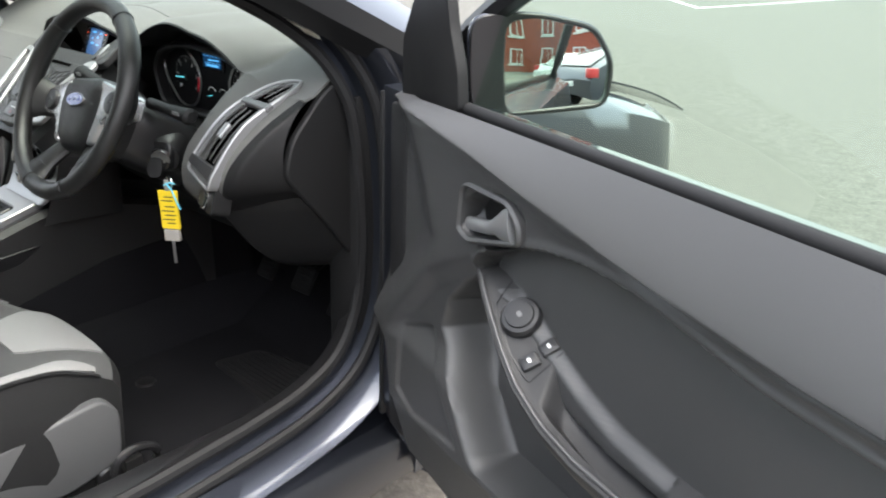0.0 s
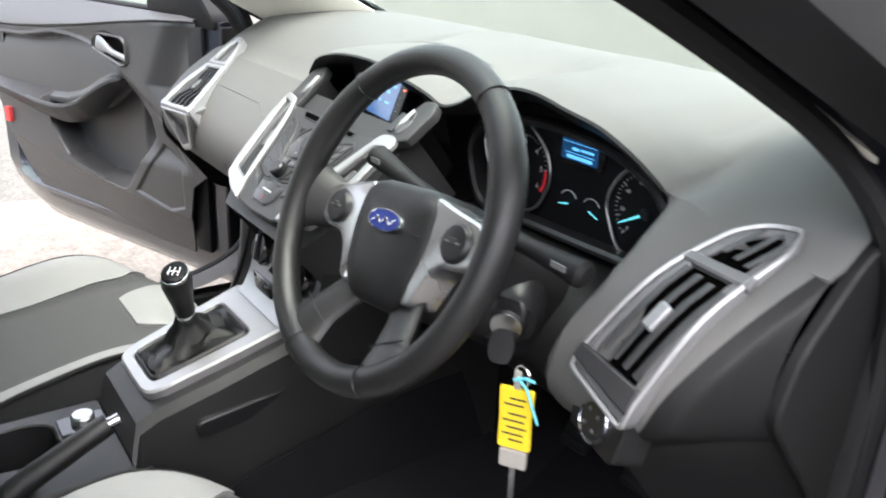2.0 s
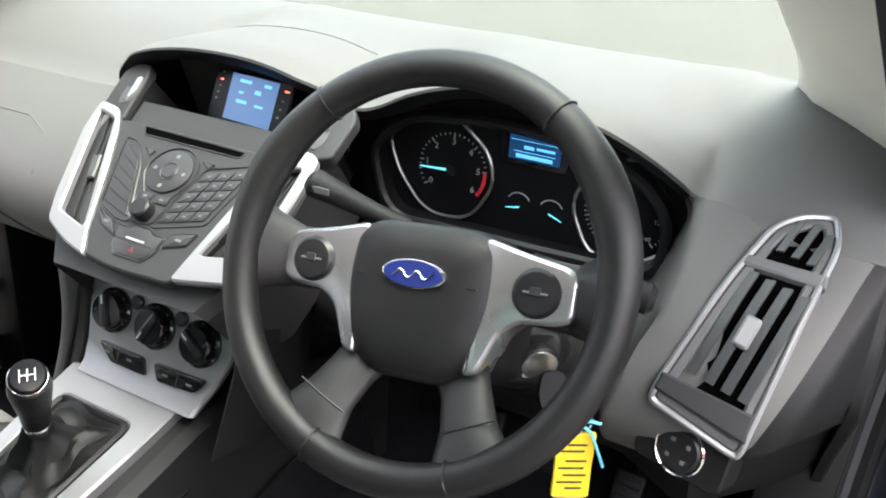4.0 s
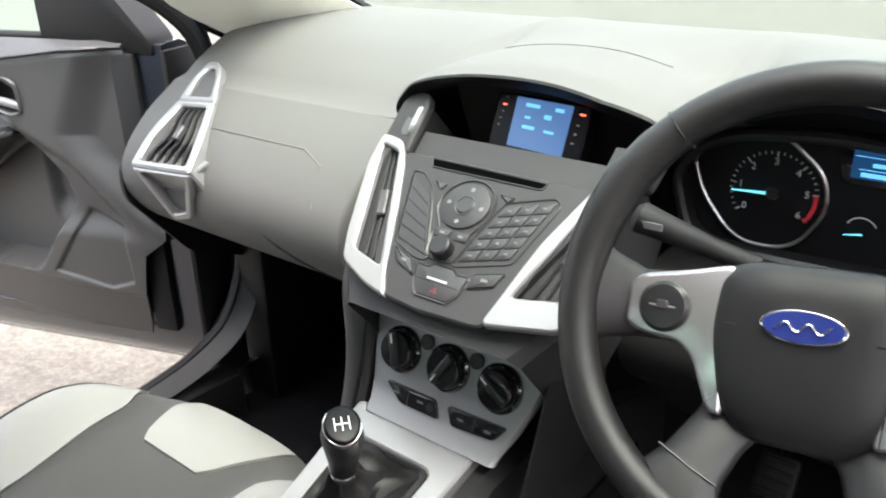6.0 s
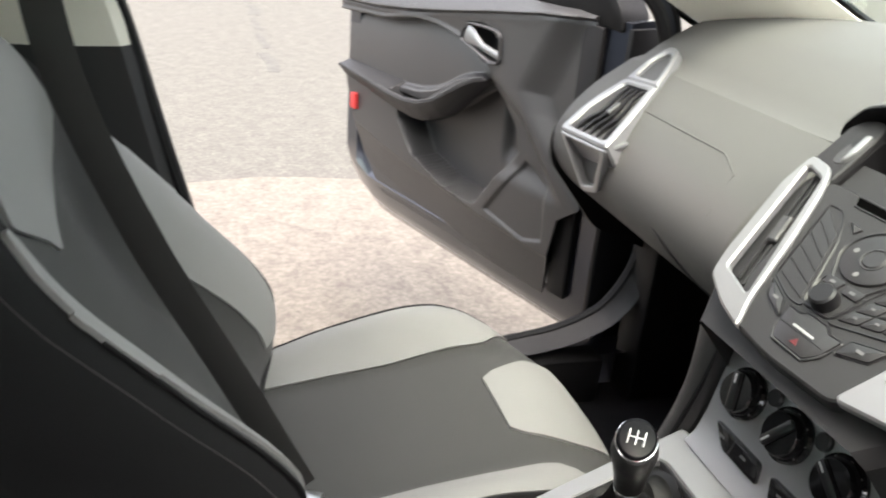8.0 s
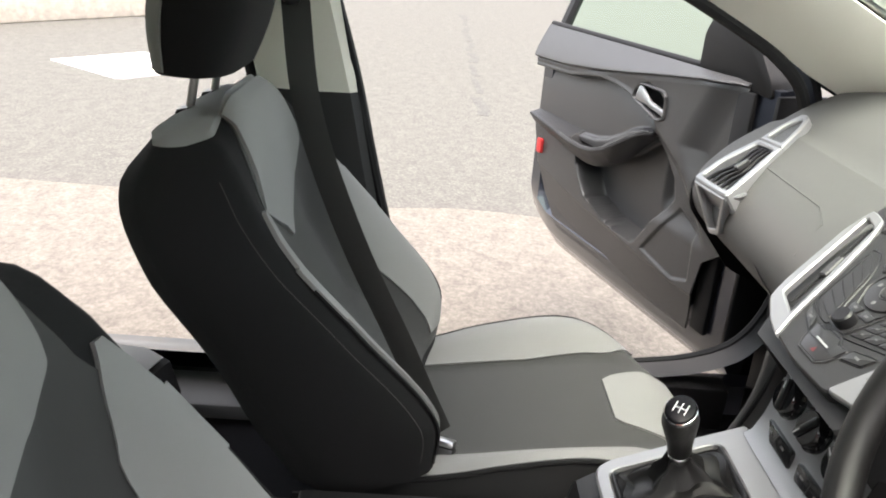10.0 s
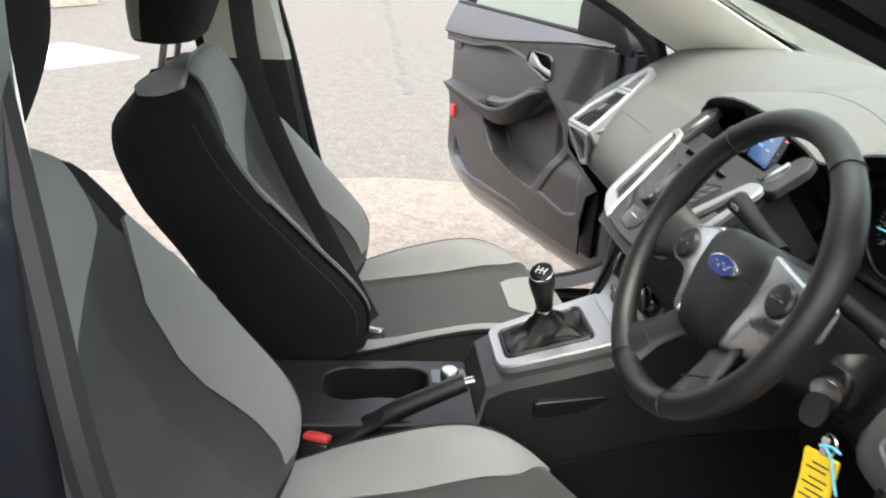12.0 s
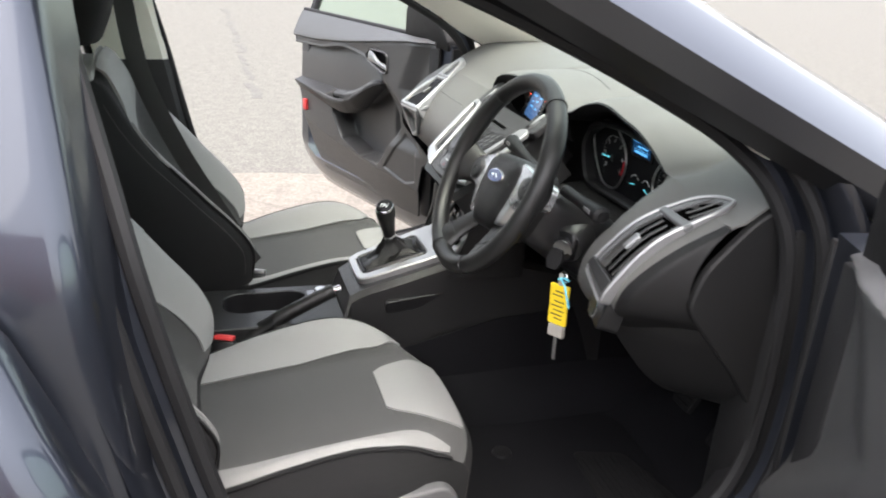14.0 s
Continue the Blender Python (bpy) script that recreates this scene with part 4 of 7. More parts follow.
part("top_seam", tube([min(r, key=lambda p: abs(p[1] - 0.275)) for r in hood_line], 0.0009, 5), TRIM, dash, "moulded seam on the dash top")


VENT_LINE = smooth([(0.030, 0.826), (0.038, 0.853), (0.088, 0.924), (0.150, 0.962), (0.212, 0.988)], 40)
VENT_STEP = np.r_[0, np.cumsum(np.linalg.norm(np.diff(VENT_LINE, axis=0), axis=1))]


def bent(bm, s):
    """Lays a flat vent on the curved dash."""
    for v in bm.verts:
        u, q, w = v.co
        w += 0.006
        k = (q + 0.008) / 0.246 * VENT_STEP[-1]
        y, z = np.interp(k, VENT_STEP, VENT_LINE[:, 0]), np.interp(k, VENT_STEP, VENT_LINE[:, 1])
        y2, z2 = np.interp(k + 0.004, VENT_STEP, VENT_LINE[:, 0]), np.interp(k + 0.004, VENT_STEP, VENT_LINE[:, 1])
        if k + 0.004 > VENT_STEP[-1]:
            y2, z2 = y + 0.0035, z + 0.0019
        d = math.hypot(y2 - y, z2 - z)
        ny, nz = -(z2 - z) / d, (y2 - y) / d
        y += 0.16 * u
        v.co = (s * (0.640 - 0.97 * u + 0.26 * max(0, q)), y + ny * w, z + nz * w + 0.18 * u)
    return bm


def side_vent(s):
    I = Matrix()
    out = soft([(-0.002, -0.006), (0.090, 0.000), (0.090, 0.02), (0.080, 0.190), (0.064, 0.220), (0.036, 0.236), (0.018, 0.20)], [0.012, 0.008, 0.02, 0.02, 0.015, 0.01, 0.05])
    inn = inset(out, 0.0055)
    fr = part("vent_frame", bent(rim(out, inn, I, -0.016, 0.004, 110, 0.002), s), SILVER, dash, "silver vent frame")
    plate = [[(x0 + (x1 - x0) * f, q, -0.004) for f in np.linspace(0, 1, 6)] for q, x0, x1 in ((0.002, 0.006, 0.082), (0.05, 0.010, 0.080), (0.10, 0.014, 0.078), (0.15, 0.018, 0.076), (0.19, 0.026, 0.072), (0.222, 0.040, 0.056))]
    # dark sheet paints the shade behind the louvres
    part("backing", bent(grid(plate), s), VOID, fr, "dark plate for the shade in the vent mouth")
    part("inner_bezel", bent(rim(inn, inset(inn, 0.009), I, -0.010, 0.001, 110, 0.002), s), VENTGREY, fr, "grey inner bezel")
    part("divider", bent(prism(soft([(0.010, 0.150), (0.081, 0.136), (0.081, 0.148), (0.014, 0.164)], 0.002), I, -0.004, 0.004, 0.002), s), VENTGREY, fr)
    part("divider", bent(prism(soft([(0.002, 0.010), (0.088, 0.012), (0.088, 0.026), (0.006, 0.032)], 0.002), I, -0.004, 0.006, 0.002), s), TRIM, fr)
    for k in range(4):
        x = 0.020 + k * 0.0155
        bars = [box((-0.0046, 0.036 + 0.024 * j, -0.001), (0.0046, 0.062 + 0.024 * j, 0.001), 0, Matrix.Translation((x, 0, 0.002)) @ pose(0, 0, 0, 0, 25, 0)) for j in range(4)]
        part("louvre", bent(merged(*bars), s), TRIM2, fr)
    for k in range(3):
        x = 0.032 + k * 0.014
        part("louvre", bent(box((-0.0036, 0.166, -0.001), (0.0036, 0.214 - 0.006 * abs(k - 1), 0.001), 0, Matrix.Translation((x, 0, 0.002)) @ pose(0, 0, 0, 0, 25, 0)), s), TRIM2, fr)
    part("slider", bent(prism(rect(0.014, 0.026, 0.003, 0.045, 0.085), I, 0.0, 0.008, 0.002), s), SILVER, fr)


side_vent(1)


def passenger_vent():
    m = fm((-0.628, 0.016, 0.880), (0.137, 0.012, 0.008), (0, 0.175, 0.120)) @ Matrix(((1, -0.14, 0, 0), (0, 1, 0, 0), (0, 0, 1, 0), (0, 0, 0, 1)))
    low = soft([(0.0, 0.0), (0.137, 0.0), (0.121, 0.07), (0.100, 0.137), (0.016, 0.137), (-0.006, 0.07)], [0.008, 0.008, 0.02, 0.002, 0.002, 0.03])
    top = soft([(0.016, 0.1375), (0.100, 0.1375), (0.078, 0.192), (0.058, 0.224), (0.032, 0.228), (0.017, 0.19)], [0.002, 0.002, 0.02, 0.014, 0.01, 0.02])
    h1 = soft([(0.014, 0.012), (0.121, 0.012), (0.104, 0.075), (0.089, 0.127), (0.030, 0.127), (0.010, 0.06)], 0.006)
    h2 = soft([(0.030, 0.148), (0.084, 0.148), (0.066, 0.192), (0.052, 0.212), (0.040, 0.212), (0.029, 0.19)], 0.005)
    fr = part("vent_frame", rim(low, h1, m, -0.045, 0.004, 90, 0.003), SILVER, dash, "silver vent frame")
    part("upper_frame", rim(top, h2, m, -0.045, 0.004, 80, 0.003), SILVER, fr)
    part("blank", prism(h2, m, -0.03, -0.004, 0.001), SEATPLASTIC, fr, "grey blank in the vent's tip")
    part("backing", prism(h1, m, -0.04, -0.022, 0.001), BLACK, fr, "dark plate for the shade in the vent mouth")
    for k in range(5):
        x0, x1 = 0.022 + 0.0205 * k, 0.036 + 0.0125 * k
        rows = [[m @ V((x0 + (x1 - x0) * f + dx, 0.013 + 0.113 * f, d + 0.003 * math.sin(9 * f))) for f in np.linspace(0, 1, 10)] for dx, d in ((-0.006, -0.014), (0.0, -0.003), (0.004, -0.004))]
        part("louvre", thick(grid(rows), 0.002), LOUVRE, fr)
    part("slider", prism(soft([(0.052, 0.060), (0.064, 0.060), (0.066, 0.088), (0.056, 0.088)], 0.003), m, -0.006, 0.003, 0.002), TRIM2, fr)
    m2 = fm((-0.628, 0.016, 0.879), (0.137, 0.012, 0.008), (-0.02, -0.024, 0.078))
    tri_o = soft([(0.002, -0.001), (0.135, -0.001), (0.094, -0.082), (0.048, -0.092)], [0.004, 0.004, 0.01, 0.01])
    tri_i = soft([(0.018, -0.008), (0.120, -0.008), (0.086, -0.072), (0.052, -0.080)], 0.005)
    lf = part("lower_frame", rim(tri_o, tri_i, m2, -0.04, 0.002, 80, 0.002), SILVER, fr, "lower vent frame")
    # extra-dark plate: the hollow's shade is put into its colour
    part("lower_mouth", prism(tri_i, m2, -0.04, -0.030, 0.001), DEEPBLACK, lf)
    part("cowl", prism(inset(low, 0.004), m, -0.09, -0.040, 0.002), DASH, fr, "grey cowl behind the vent")


passenger_vent()

# ---- centre stack ----
SM = fm((0.004, 0.0135, 0.920), (1, 0, 0), (0, 0.765, 0.644))
stack = thing("centre_stack", (0, 0.05, 0.66), "black audio panel between silver-framed vents, heater dials below", "centre console")
part("audio_face", prism(soft([(-0.062, -0.088), (0.0, -0.094), (0.080, -0.090), (0.125, 0.03), (0.129, 0.083), (-0.122, 0.083), (-0.120, 0.06), (-0.088, -0.045)], 0.012), SM, -0.05, 0.0, 0.002), TRIM, stack, "dark grey audio fascia")
# housing behind, from the hood down to the dials
rows = []
for v, w0, w1, d in ((-0.105, -0.11, 0.12, -0.02), (-0.06, -0.135, 0.15, -0.012), (0.0, -0.15, 0.155, -0.010), (0.07, -0.168, 0.155, -0.010), (0.12, -0.165, 0.15, -0.012), (0.155, -0.15, 0.14, -0.016), (0.175, -0.135, 0.13, -0.03)):
    rows.append([SM @ V((w0, v, -0.14)), SM @ V((w0, v, d - 0.012)), SM @ V((w0 + 0.012, v, d)), SM @ V((w1 - 0.012, v, d)), SM @ V((w1, v, d - 0.012)), SM @ V((w1, v, -0.14))])
part("housing", grid(rows[:5]), TRIM, stack, "dark grey stack housing")
# screen bay: floor and cheeks
flip = lambda pts: [(0.008 - x, y) for x, y in reversed(pts)]  # noqa: E731
for q in (-1, 1):
    ch = [(-0.166, 0.098), (-0.121, 0.080), (-0.128, 0.146), (-0.136, 0.166), (-0.158, 0.168), (-0.170, 0.150)]
    part("screen_cheek", prism(soft(ch if q < 0 else flip(ch), 0.006), SM, -0.014, 0.0, 0.003, 3), TRIM, stack, "grey cheek beside the display")
    wall = [[SM @ V((0.004 + q * x, v, d)) for x, v, d in ((0.1235, 0.082, -0.006), (0.1305, 0.150, -0.008))], [SM @ V((0.004 + q * x, v, d)) for x, v, d in ((0.112, 0.090, -0.14), (0.120, 0.150, -0.12))]]
    part("bay_wall", thick(grid(wall), 0.002), KNEE, stack, "dark wall of the display bay")
    bowl = [(-0.148, 0.112), (-0.142, 0.101), (-0.131, 0.104), (-0.1285, 0.122), (-0.1315, 0.145), (-0.140, 0.144), (-0.148, 0.130)]
    lt = part("latch", prism(soft(bowl if q < 0 else flip(bowl), 0.006), SM, -0.002, 0.0012, 0.0008), TRIM2, stack, "small oval latch")
    blade = [(-0.139, 0.143), (-0.137, 0.122), (-0.1335, 0.105), (-0.1300, 0.122), (-0.1325, 0.145)]
    part("blade", prism(soft(blade if q < 0 else flip(blade), 0.002), SM, 0.001, 0.004, 0.001), SILVER, lt, "bright blade")
    lid_pts = [(-0.148, 0.130), (-0.139, 0.143), (-0.137, 0.130), (-0.142, 0.126)]
    part("finger_slot", prism(soft(lid_pts if q < 0 else flip(lid_pts), 0.002), SM, 0.0, 0.0018, 0.0003), BLACK, lt)
part("screen_shelf", thick(grid([[SM @ V((x, 0.082, -0.001)) for x in (-0.122, 0.129)], [SM @ V((x, 0.090, -0.022)) for x in (-0.118, 0.125)], [SM @ V((x, 0.096, -0.055)) for x in (-0.115, 0.122)], [SM @ V((x, 0.092, -0.14)) for x in (-0.112, 0.118)]]), 0.003), CONSOLE, stack, "dark shelf under the display")
part("screen_back", thick(grid([[(-0.115, 0.205, 0.955), (0.125, 0.205, 0.955)], [(-0.12, 0.175, 1.045), (0.13, 0.175, 1.045)]]), 0.003), KNEE, stack)
scr = fm((0.008, 0.158, 1.003), (1, -0.12, 0), (0, 0.35, 0.94))
sc = part("display", prism(rect(0.132, 0.066, 0.004), scr, -0.02, 0.0, 0.002), KNOBCAP, stack, "black display with blue readout")
part("lit_area", prism(rect(0.080, 0.057, 0.001, 0.003, 0.001), scr, 0.0003, 0.0006, 0.0001), CELL, sc, "blue lit readout")
for x, y, w, h in ((-0.012, 0.022, 0.020, 0.004), (0.026, 0.022, 0.012, 0.004), (0.012, 0.012, 0.010, 0.005), (-0.016, 0.008, 0.008, 0.003), (-0.012, -0.003, 0.018, 0.004), (0.018, -0.004, 0.014, 0.003)):
    part("readout_bar", prism(rect(w, h, 0, x, y), scr, 0.0006, 0.0009, 0.0001), CELLTEXT, sc)
part("warning_lamp", prism(rect(0.007, 0.002, 0, 0.057, 0.022), scr, 0.0003, 0.0008, 0.0001), REDLED, sc, "small red lamp")
part("warning_lamp", prism(rect(0.005, 0.002, 0, -0.053, 0.018), scr, 0.0003, 0.0008, 0.0001), REDLED, sc, "small red lamp")
for x, y in ((-0.052, 0.027), (-0.054, 0.010), (-0.055, 0.002), (-0.056, -0.006), (0.054, 0.010), (0.053, 0.000), (0.052, -0.010)):
    part("bezel_mark", prism(rect(0.0035, 0.002, 0.0004, x, y), scr, 0.0003, 0.0007, 0.0001), GREYPRINT, sc)
# disc slot: a lip round a black plate that paints the gap's shade
gap = soft([(-0.080, 0.0795), (-0.074, 0.0705), (0.068, 0.0705), (0.071, 0.0775)], 0.001)
ds = part("disc_slot", rim(inset(gap, -0.0018), gap, SM, 0.0, 0.0014, 60, 0.0005), TRIM, stack, "lip of the disc slot")
part("gap", prism(gap, SM, -0.002, 0.0005, 0.0002), VOID, ds, "black plate for the shade in the disc slot")


def stack_vent(pts, hole):
    fr = part("vent_frame", rim(soft(pts, [0.008] * len(pts)), soft(hole, 0.004), SM, -0.004, 0.005, 72, 0.002), SILVER, stack, "silver vent frame")
    # plate coloured as the shade deep in the vent
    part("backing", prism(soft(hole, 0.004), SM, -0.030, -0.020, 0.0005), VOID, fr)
    c = np.array(hole)
    top, bot = (c[0] + c[1]) / 2, (c[2] + c[3]) / 2
    for f in (0.25, 0.5, 0.75):
        a = c[0] + (c[1] - c[0]) * f
        b = c[3] + (c[2] - c[3]) * f
        part("louvre", tube([SM @ V((*(b + (a - b) * g), -0.008)) for g in (0.02, 0.5, 0.98)], 0.0022, 6, flat=0.6), LOUVRE, fr)
    mid = (top + bot) / 2
    al = (top - bot) / np.linalg.norm(top - bot)
    ac = np.array((al[1], -al[0]))
    part("slider", prism(soft([tuple(mid + al * p + ac * q) for p, q in ((-0.017, -0.006), (-0.017, 0.006), (0.017, 0.006), (0.017, -0.006))], 0.002), SM, -0.010, -0.001, 0.002), TRIM2, fr, "grey vent slider")
    return fr


stack_vent([(-0.166, 0.099), (-0.132, 0.094), (-0.112, 0.065), (-0.087, 0.010), (-0.058, -0.064), (-0.040, -0.093), (-0.076, -0.085), (-0.119, -0.067), (-0.134, -0.035), (-0.163, 0.056)], [(-0.157, 0.086), (-0.129, 0.079), (-0.066, -0.062), (-0.112, -0.051)])
stack_vent([(0.150, 0.098), (0.128, 0.092), (0.098, 0.010), (0.078, -0.088), (0.158, -0.070), (0.165, 0.0), (0.165, 0.09)], [(0.152, 0.075), (0.132, 0.070), (0.096, -0.052), (0.150, -0.040)])
# key beside the display
part("side_key", prism(rect(0.012, 0.034, 0.002, 0.130, 0.118), SM, -0.002, 0.003, 0.001), BLACK, stack, "ribbed black key")

# buttons
def button(name, pts, h=0.0022, material=TRIM, label="", r=0.002):
    return part(name, prism(soft(pts, r), SM, 0.0, h, 0.0009, 2), material, stack, label)


BTN = mat("button_grey", (0.026, 0.026, 0.027), 0.4, bump=0.1)
def groove(pts, r=0.0011, material=BLACK, closed=True, lift=0.0003):
    """A thin line round a button field."""
    return part("groove", tube([SM @ V((x, y, lift)) for x, y in pts], r, 5, closed), material, stack)


src = soft([(-0.096, 0.060), (-0.080, 0.060), (-0.064, 0.047), (-0.050, 0.028), (-0.017, -0.040), (-0.034, -0.040), (-0.068, -0.028)], 0.006)
groove(src)
for k in range(5):
    f0, f1 = k / 5 + 0.012, (k + 1) / 5 - 0.012
    tl, tr, bl, br = np.array((-0.092, 0.056)), np.array((-0.058, 0.035)), np.array((-0.066, -0.024)), np.array((-0.024, -0.035))
    pts = [tl + (bl - tl) * f0, tr + (br - tr) * f0, tr + (br - tr) * f1, tl + (bl - tl) * f1]
    part("source_button", prism(soft([tuple(p) for p in pts], 0.0015), SM, 0.0, 0.0012, 0.0003), BTN, stack, "grey audio button")
# menu pad, skip keys and volume knob inside one outline
pill = [(-0.006 + 0.0345 * math.cos(a), 0.031 + 0.0330 * math.sin(a)) for a in np.linspace(radians(-20), radians(200), 30)]
pill += soft([(-0.030, -0.002), (-0.022, -0.036), (0.014, -0.036), (0.023, -0.002)], 0.008)
groove(pill, 0.0014)
part("ring_pad", prism(disc(0.0295, 40, -0.006, 0.031, 0.95), SM, 0.0, 0.003, 0.0015, 2), BTN, stack, "four-way menu pad")
part("ok_bezel", rim(disc(0.012, 30, -0.006, 0.031), disc(0.0105, 30, -0.006, 0.031), SM, 0.003, 0.0042, 40, 0.0004), TRIM2, stack)
part("ok_button", prism(disc(0.0098, 30, -0.006, 0.031), SM, 0.003, 0.0045, 0.001), BTN, stack)
for x, y in ((-0.006, 0.051), (-0.006, 0.011), (-0.027, 0.031), (0.015, 0.031)):
    part("arrow_mark", prism(disc(0.0028, 10, x, y), SM, 0.0031, 0.0034, 0.0001), GREYPRINT, stack)
for x0 in (-0.027, -0.003):
    button("skip_button", [(x0, 0.000), (x0 + 0.021, 0.000), (x0 + 0.019, -0.010), (x0 + 0.002, -0.010)], 0.002, BTN)
    part("skip_mark", prism(rect(0.006, 0.003, 0.0005, x0 + 0.0105, -0.005), SM, 0.002, 0.0023, 0.0001), GREYPRINT, stack)
part("volume_knob", lathe([(0.0125, 0.0), (0.012, 0.012), (0.010, 0.014), (0.0, 0.014)], SM @ pose(-0.004, -0.0235, 0), 24), BLACK, stack, "round volume knob")
groove(soft([(0.037, 0.046), (0.090, 0.064), (0.099, 0.056), (0.078, -0.018), (0.018, -0.038), (0.012, -0.034)], 0.006))
for r in range(5):
    for c in range(3):
        f0, f1 = r / 5 + 0.006, (r + 1) / 5 - 0.006
        g0, g1 = c / 3 + 0.012, (c + 1) / 3 - 0.012
        tl, tr, bl, br = np.array((0.040, 0.042)), np.array((0.094, 0.060)), np.array((0.018, -0.032)), np.array((0.074, -0.014))
        P = lambda f, g: tuple(tl + (bl - tl) * f + ((tr + (br - tr) * f) - (tl + (bl - tl) * f)) * g)  # noqa: E731
        button("keypad_button", [P(f0, g0), P(f0, g1), P(f1, g1), P(f1, g0)], 0.0018, BTN)
        q = P((f0 + f1) / 2, (g0 + g1) / 2)
        part("key_mark", prism(rect(0.004, 0.002, 0, *q), SM, 0.0018, 0.0021, 0.0001), GREYPRINT, stack)
haz = [(-0.024, -0.046), (-0.009, -0.047), (-0.004, -0.042), (0.020, -0.042), (0.026, -0.047), (0.041, -0.046), (0.038, -0.066), (0.029, -0.077), (-0.008, -0.077), (-0.017, -0.066)]
button("hazard_panel", haz, 0.0024, BTN, "hazard switch panel")
groove(inset(soft(haz, 0.002), -0.0012), 0.0012)
groove([(0.0405, -0.060), (0.038, -0.068), (0.030, -0.0785), (-0.009, -0.0785), (-0.018, -0.068), (-0.0205, -0.060)], 0.0009, TRIM2, False, 0.0014)
part("hazard_split", prism(rect(0.054, 0.0012, 0, 0.009, -0.0605), SM, 0.0024, 0.0028, 0.0001), BLACK, stack)
part("hazard_bar", prism(rect(0.026, 0.0024, 0.001, 0.0085, -0.0575), SM, 0.0024, 0.0030, 0.0002), DIALPRINT, stack)
part("hazard_mark", prism([(0.007, -0.072), (0.016, -0.072), (0.0115, -0.065)], SM, 0.0024, 0.0028, 0.0001), DULLRED, stack, "dull red warning triangle")
for pts in ([(-0.064, -0.0337), (-0.036, -0.0437), (-0.024, -0.0590), (-0.050, -0.0500)], [(0.046, -0.040), (0.076, -0.030), (0.071, -0.046), (0.044, -0.056)]):
    button("phone_button", pts, 0.0018, BTN)
    groove(inset(soft(pts, 0.002), -0.0012) if area(pts) > 0 else inset(soft(pts[::-1], 0.002), -0.0012), 0.0008)
    part("phone_mark", prism(rect(0.008, 0.003, 0.0005, sum(p[0] for p in pts) / 4, sum(p[1] for p in pts) / 4), SM, 0.0018, 0.0021, 0.0001), GREYPRINT, stack)
button("arrow_button", [(-0.059, 0.0530), (-0.043, 0.0515), (-0.047, 0.0437)], 0.002, BTN, r=0.0005)
button("arrow_button", [(0.027, 0.0535), (0.045, 0.0535), (0.039, 0.0465)], 0.002, BTN, r=0.0005)

# heater panel
KM = fm((0, 0, 0.762), (1, 0, 0), (0, 0.35, 0.94))
panel_rows = []
for v, x0, x1, d in ((0.056, -0.118, 0.132, 0.0), (0.045, -0.117, 0.131, 0.0), (0.0, -0.112, 0.118, 0.0), (-0.045, -0.104, 0.10, 0.0), (-0.070, -0.100, 0.088, 0.004), (-0.082, -0.098, 0.086, 0.012)):
    panel_rows.append([KM @ V((x0, v, d - 0.05)), KM @ V((x0, v, d - 0.004)), KM @ V((x0 + 0.004, v, d))] + [KM @ V((x0 + (x1 - x0) * f, v, d)) for f in (0.25, 0.5, 0.75)] + [KM @ V((x1 - 0.004, v, d)), KM @ V((x1, v, d - 0.004)), KM @ V((x1, v, d - 0.010))])
part("heater_panel", grid(panel_rows), SILVER, stack, "satin silver heater panel")
part("gap_shadow", thick(grid([[SM @ V((x, -0.094, -0.03)) for x in (-0.09, 0.12)], [KM @ V((x, 0.056, -0.02)) for x in (-0.115, 0.13)]]), 0.002), BLACK, stack, "dark gap under the fascia")
for x, turn in ((-0.067, 20), (0.002, 150), (0.071, 60)):
    dial = part("heater_dial", lathe([(0.0275, 0.0), (0.0275, 0.004), (0.025, 0.006), (0.024, 0.005), (0.022, 0.014), (0.0205, 0.016), (0.0, 0.016)], KM @ pose(x, 0, 0), 32), GLOSS, stack, "black rotary heater dial")
    q = KM @ pose(x, 0, 0.016, 0, 0, turn)
    part("grip_bar", box((-0.005, -0.020, -0.004), (0.005, 0.020, 0.004), 0.002, q), BLACK, dial)
    part("pointer", prism(rect(0.002, 0.010, 0, 0.0, 0.013), q, 0.004, 0.0045, 0.0001), WHITE, dial)
    for k in range(7):
        a = radians(-120 + 40 * k)
        part("dial_mark", prism(rect(0.003, 0.0015, 0, 0.0235 * math.sin(a), 0.0235 * math.cos(a)), KM @ pose(x, 0, 0), 0.0056, 0.0063, 0.0001), GREYPRINT, dial)
for x in (-0.033, 0.036):
    part("small_button", lathe([(0.009, 0.0), (0.009, 0.004), (0.0075, 0.0055), (0.0, 0.0055)], KM @ pose(x, 0.019, 0), 22), BLACK, stack, "round heater button")
for pts in ([(-0.078, -0.040), (-0.006, -0.040), (0.004, -0.060), (-0.052, -0.060)], [(0.012, -0.040), (0.090, -0.038), (0.078, -0.056), (0.022, -0.060)]):
    sw = part("switch_bank", prism(soft(pts, 0.005), KM, -0.002, 0.0058, 0.0012, 2), GLOSS, stack, "black switch bank")
    part("switch_split", prism(rect(0.0012, 0.018, 0, (pts[0][0] + pts[1][0]) / 2, -0.05), KM, 0.0056, 0.0063, 0.0002), TRIM, sw)
    for dx in (-0.018, 0.018):
        part("switch_mark", prism(rect(0.008, 0.0025, 0, (pts[0][0] + pts[1][0]) / 2 + dx, -0.049), KM, 0.0058, 0.0062, 0.0001), GREYPRINT, sw)
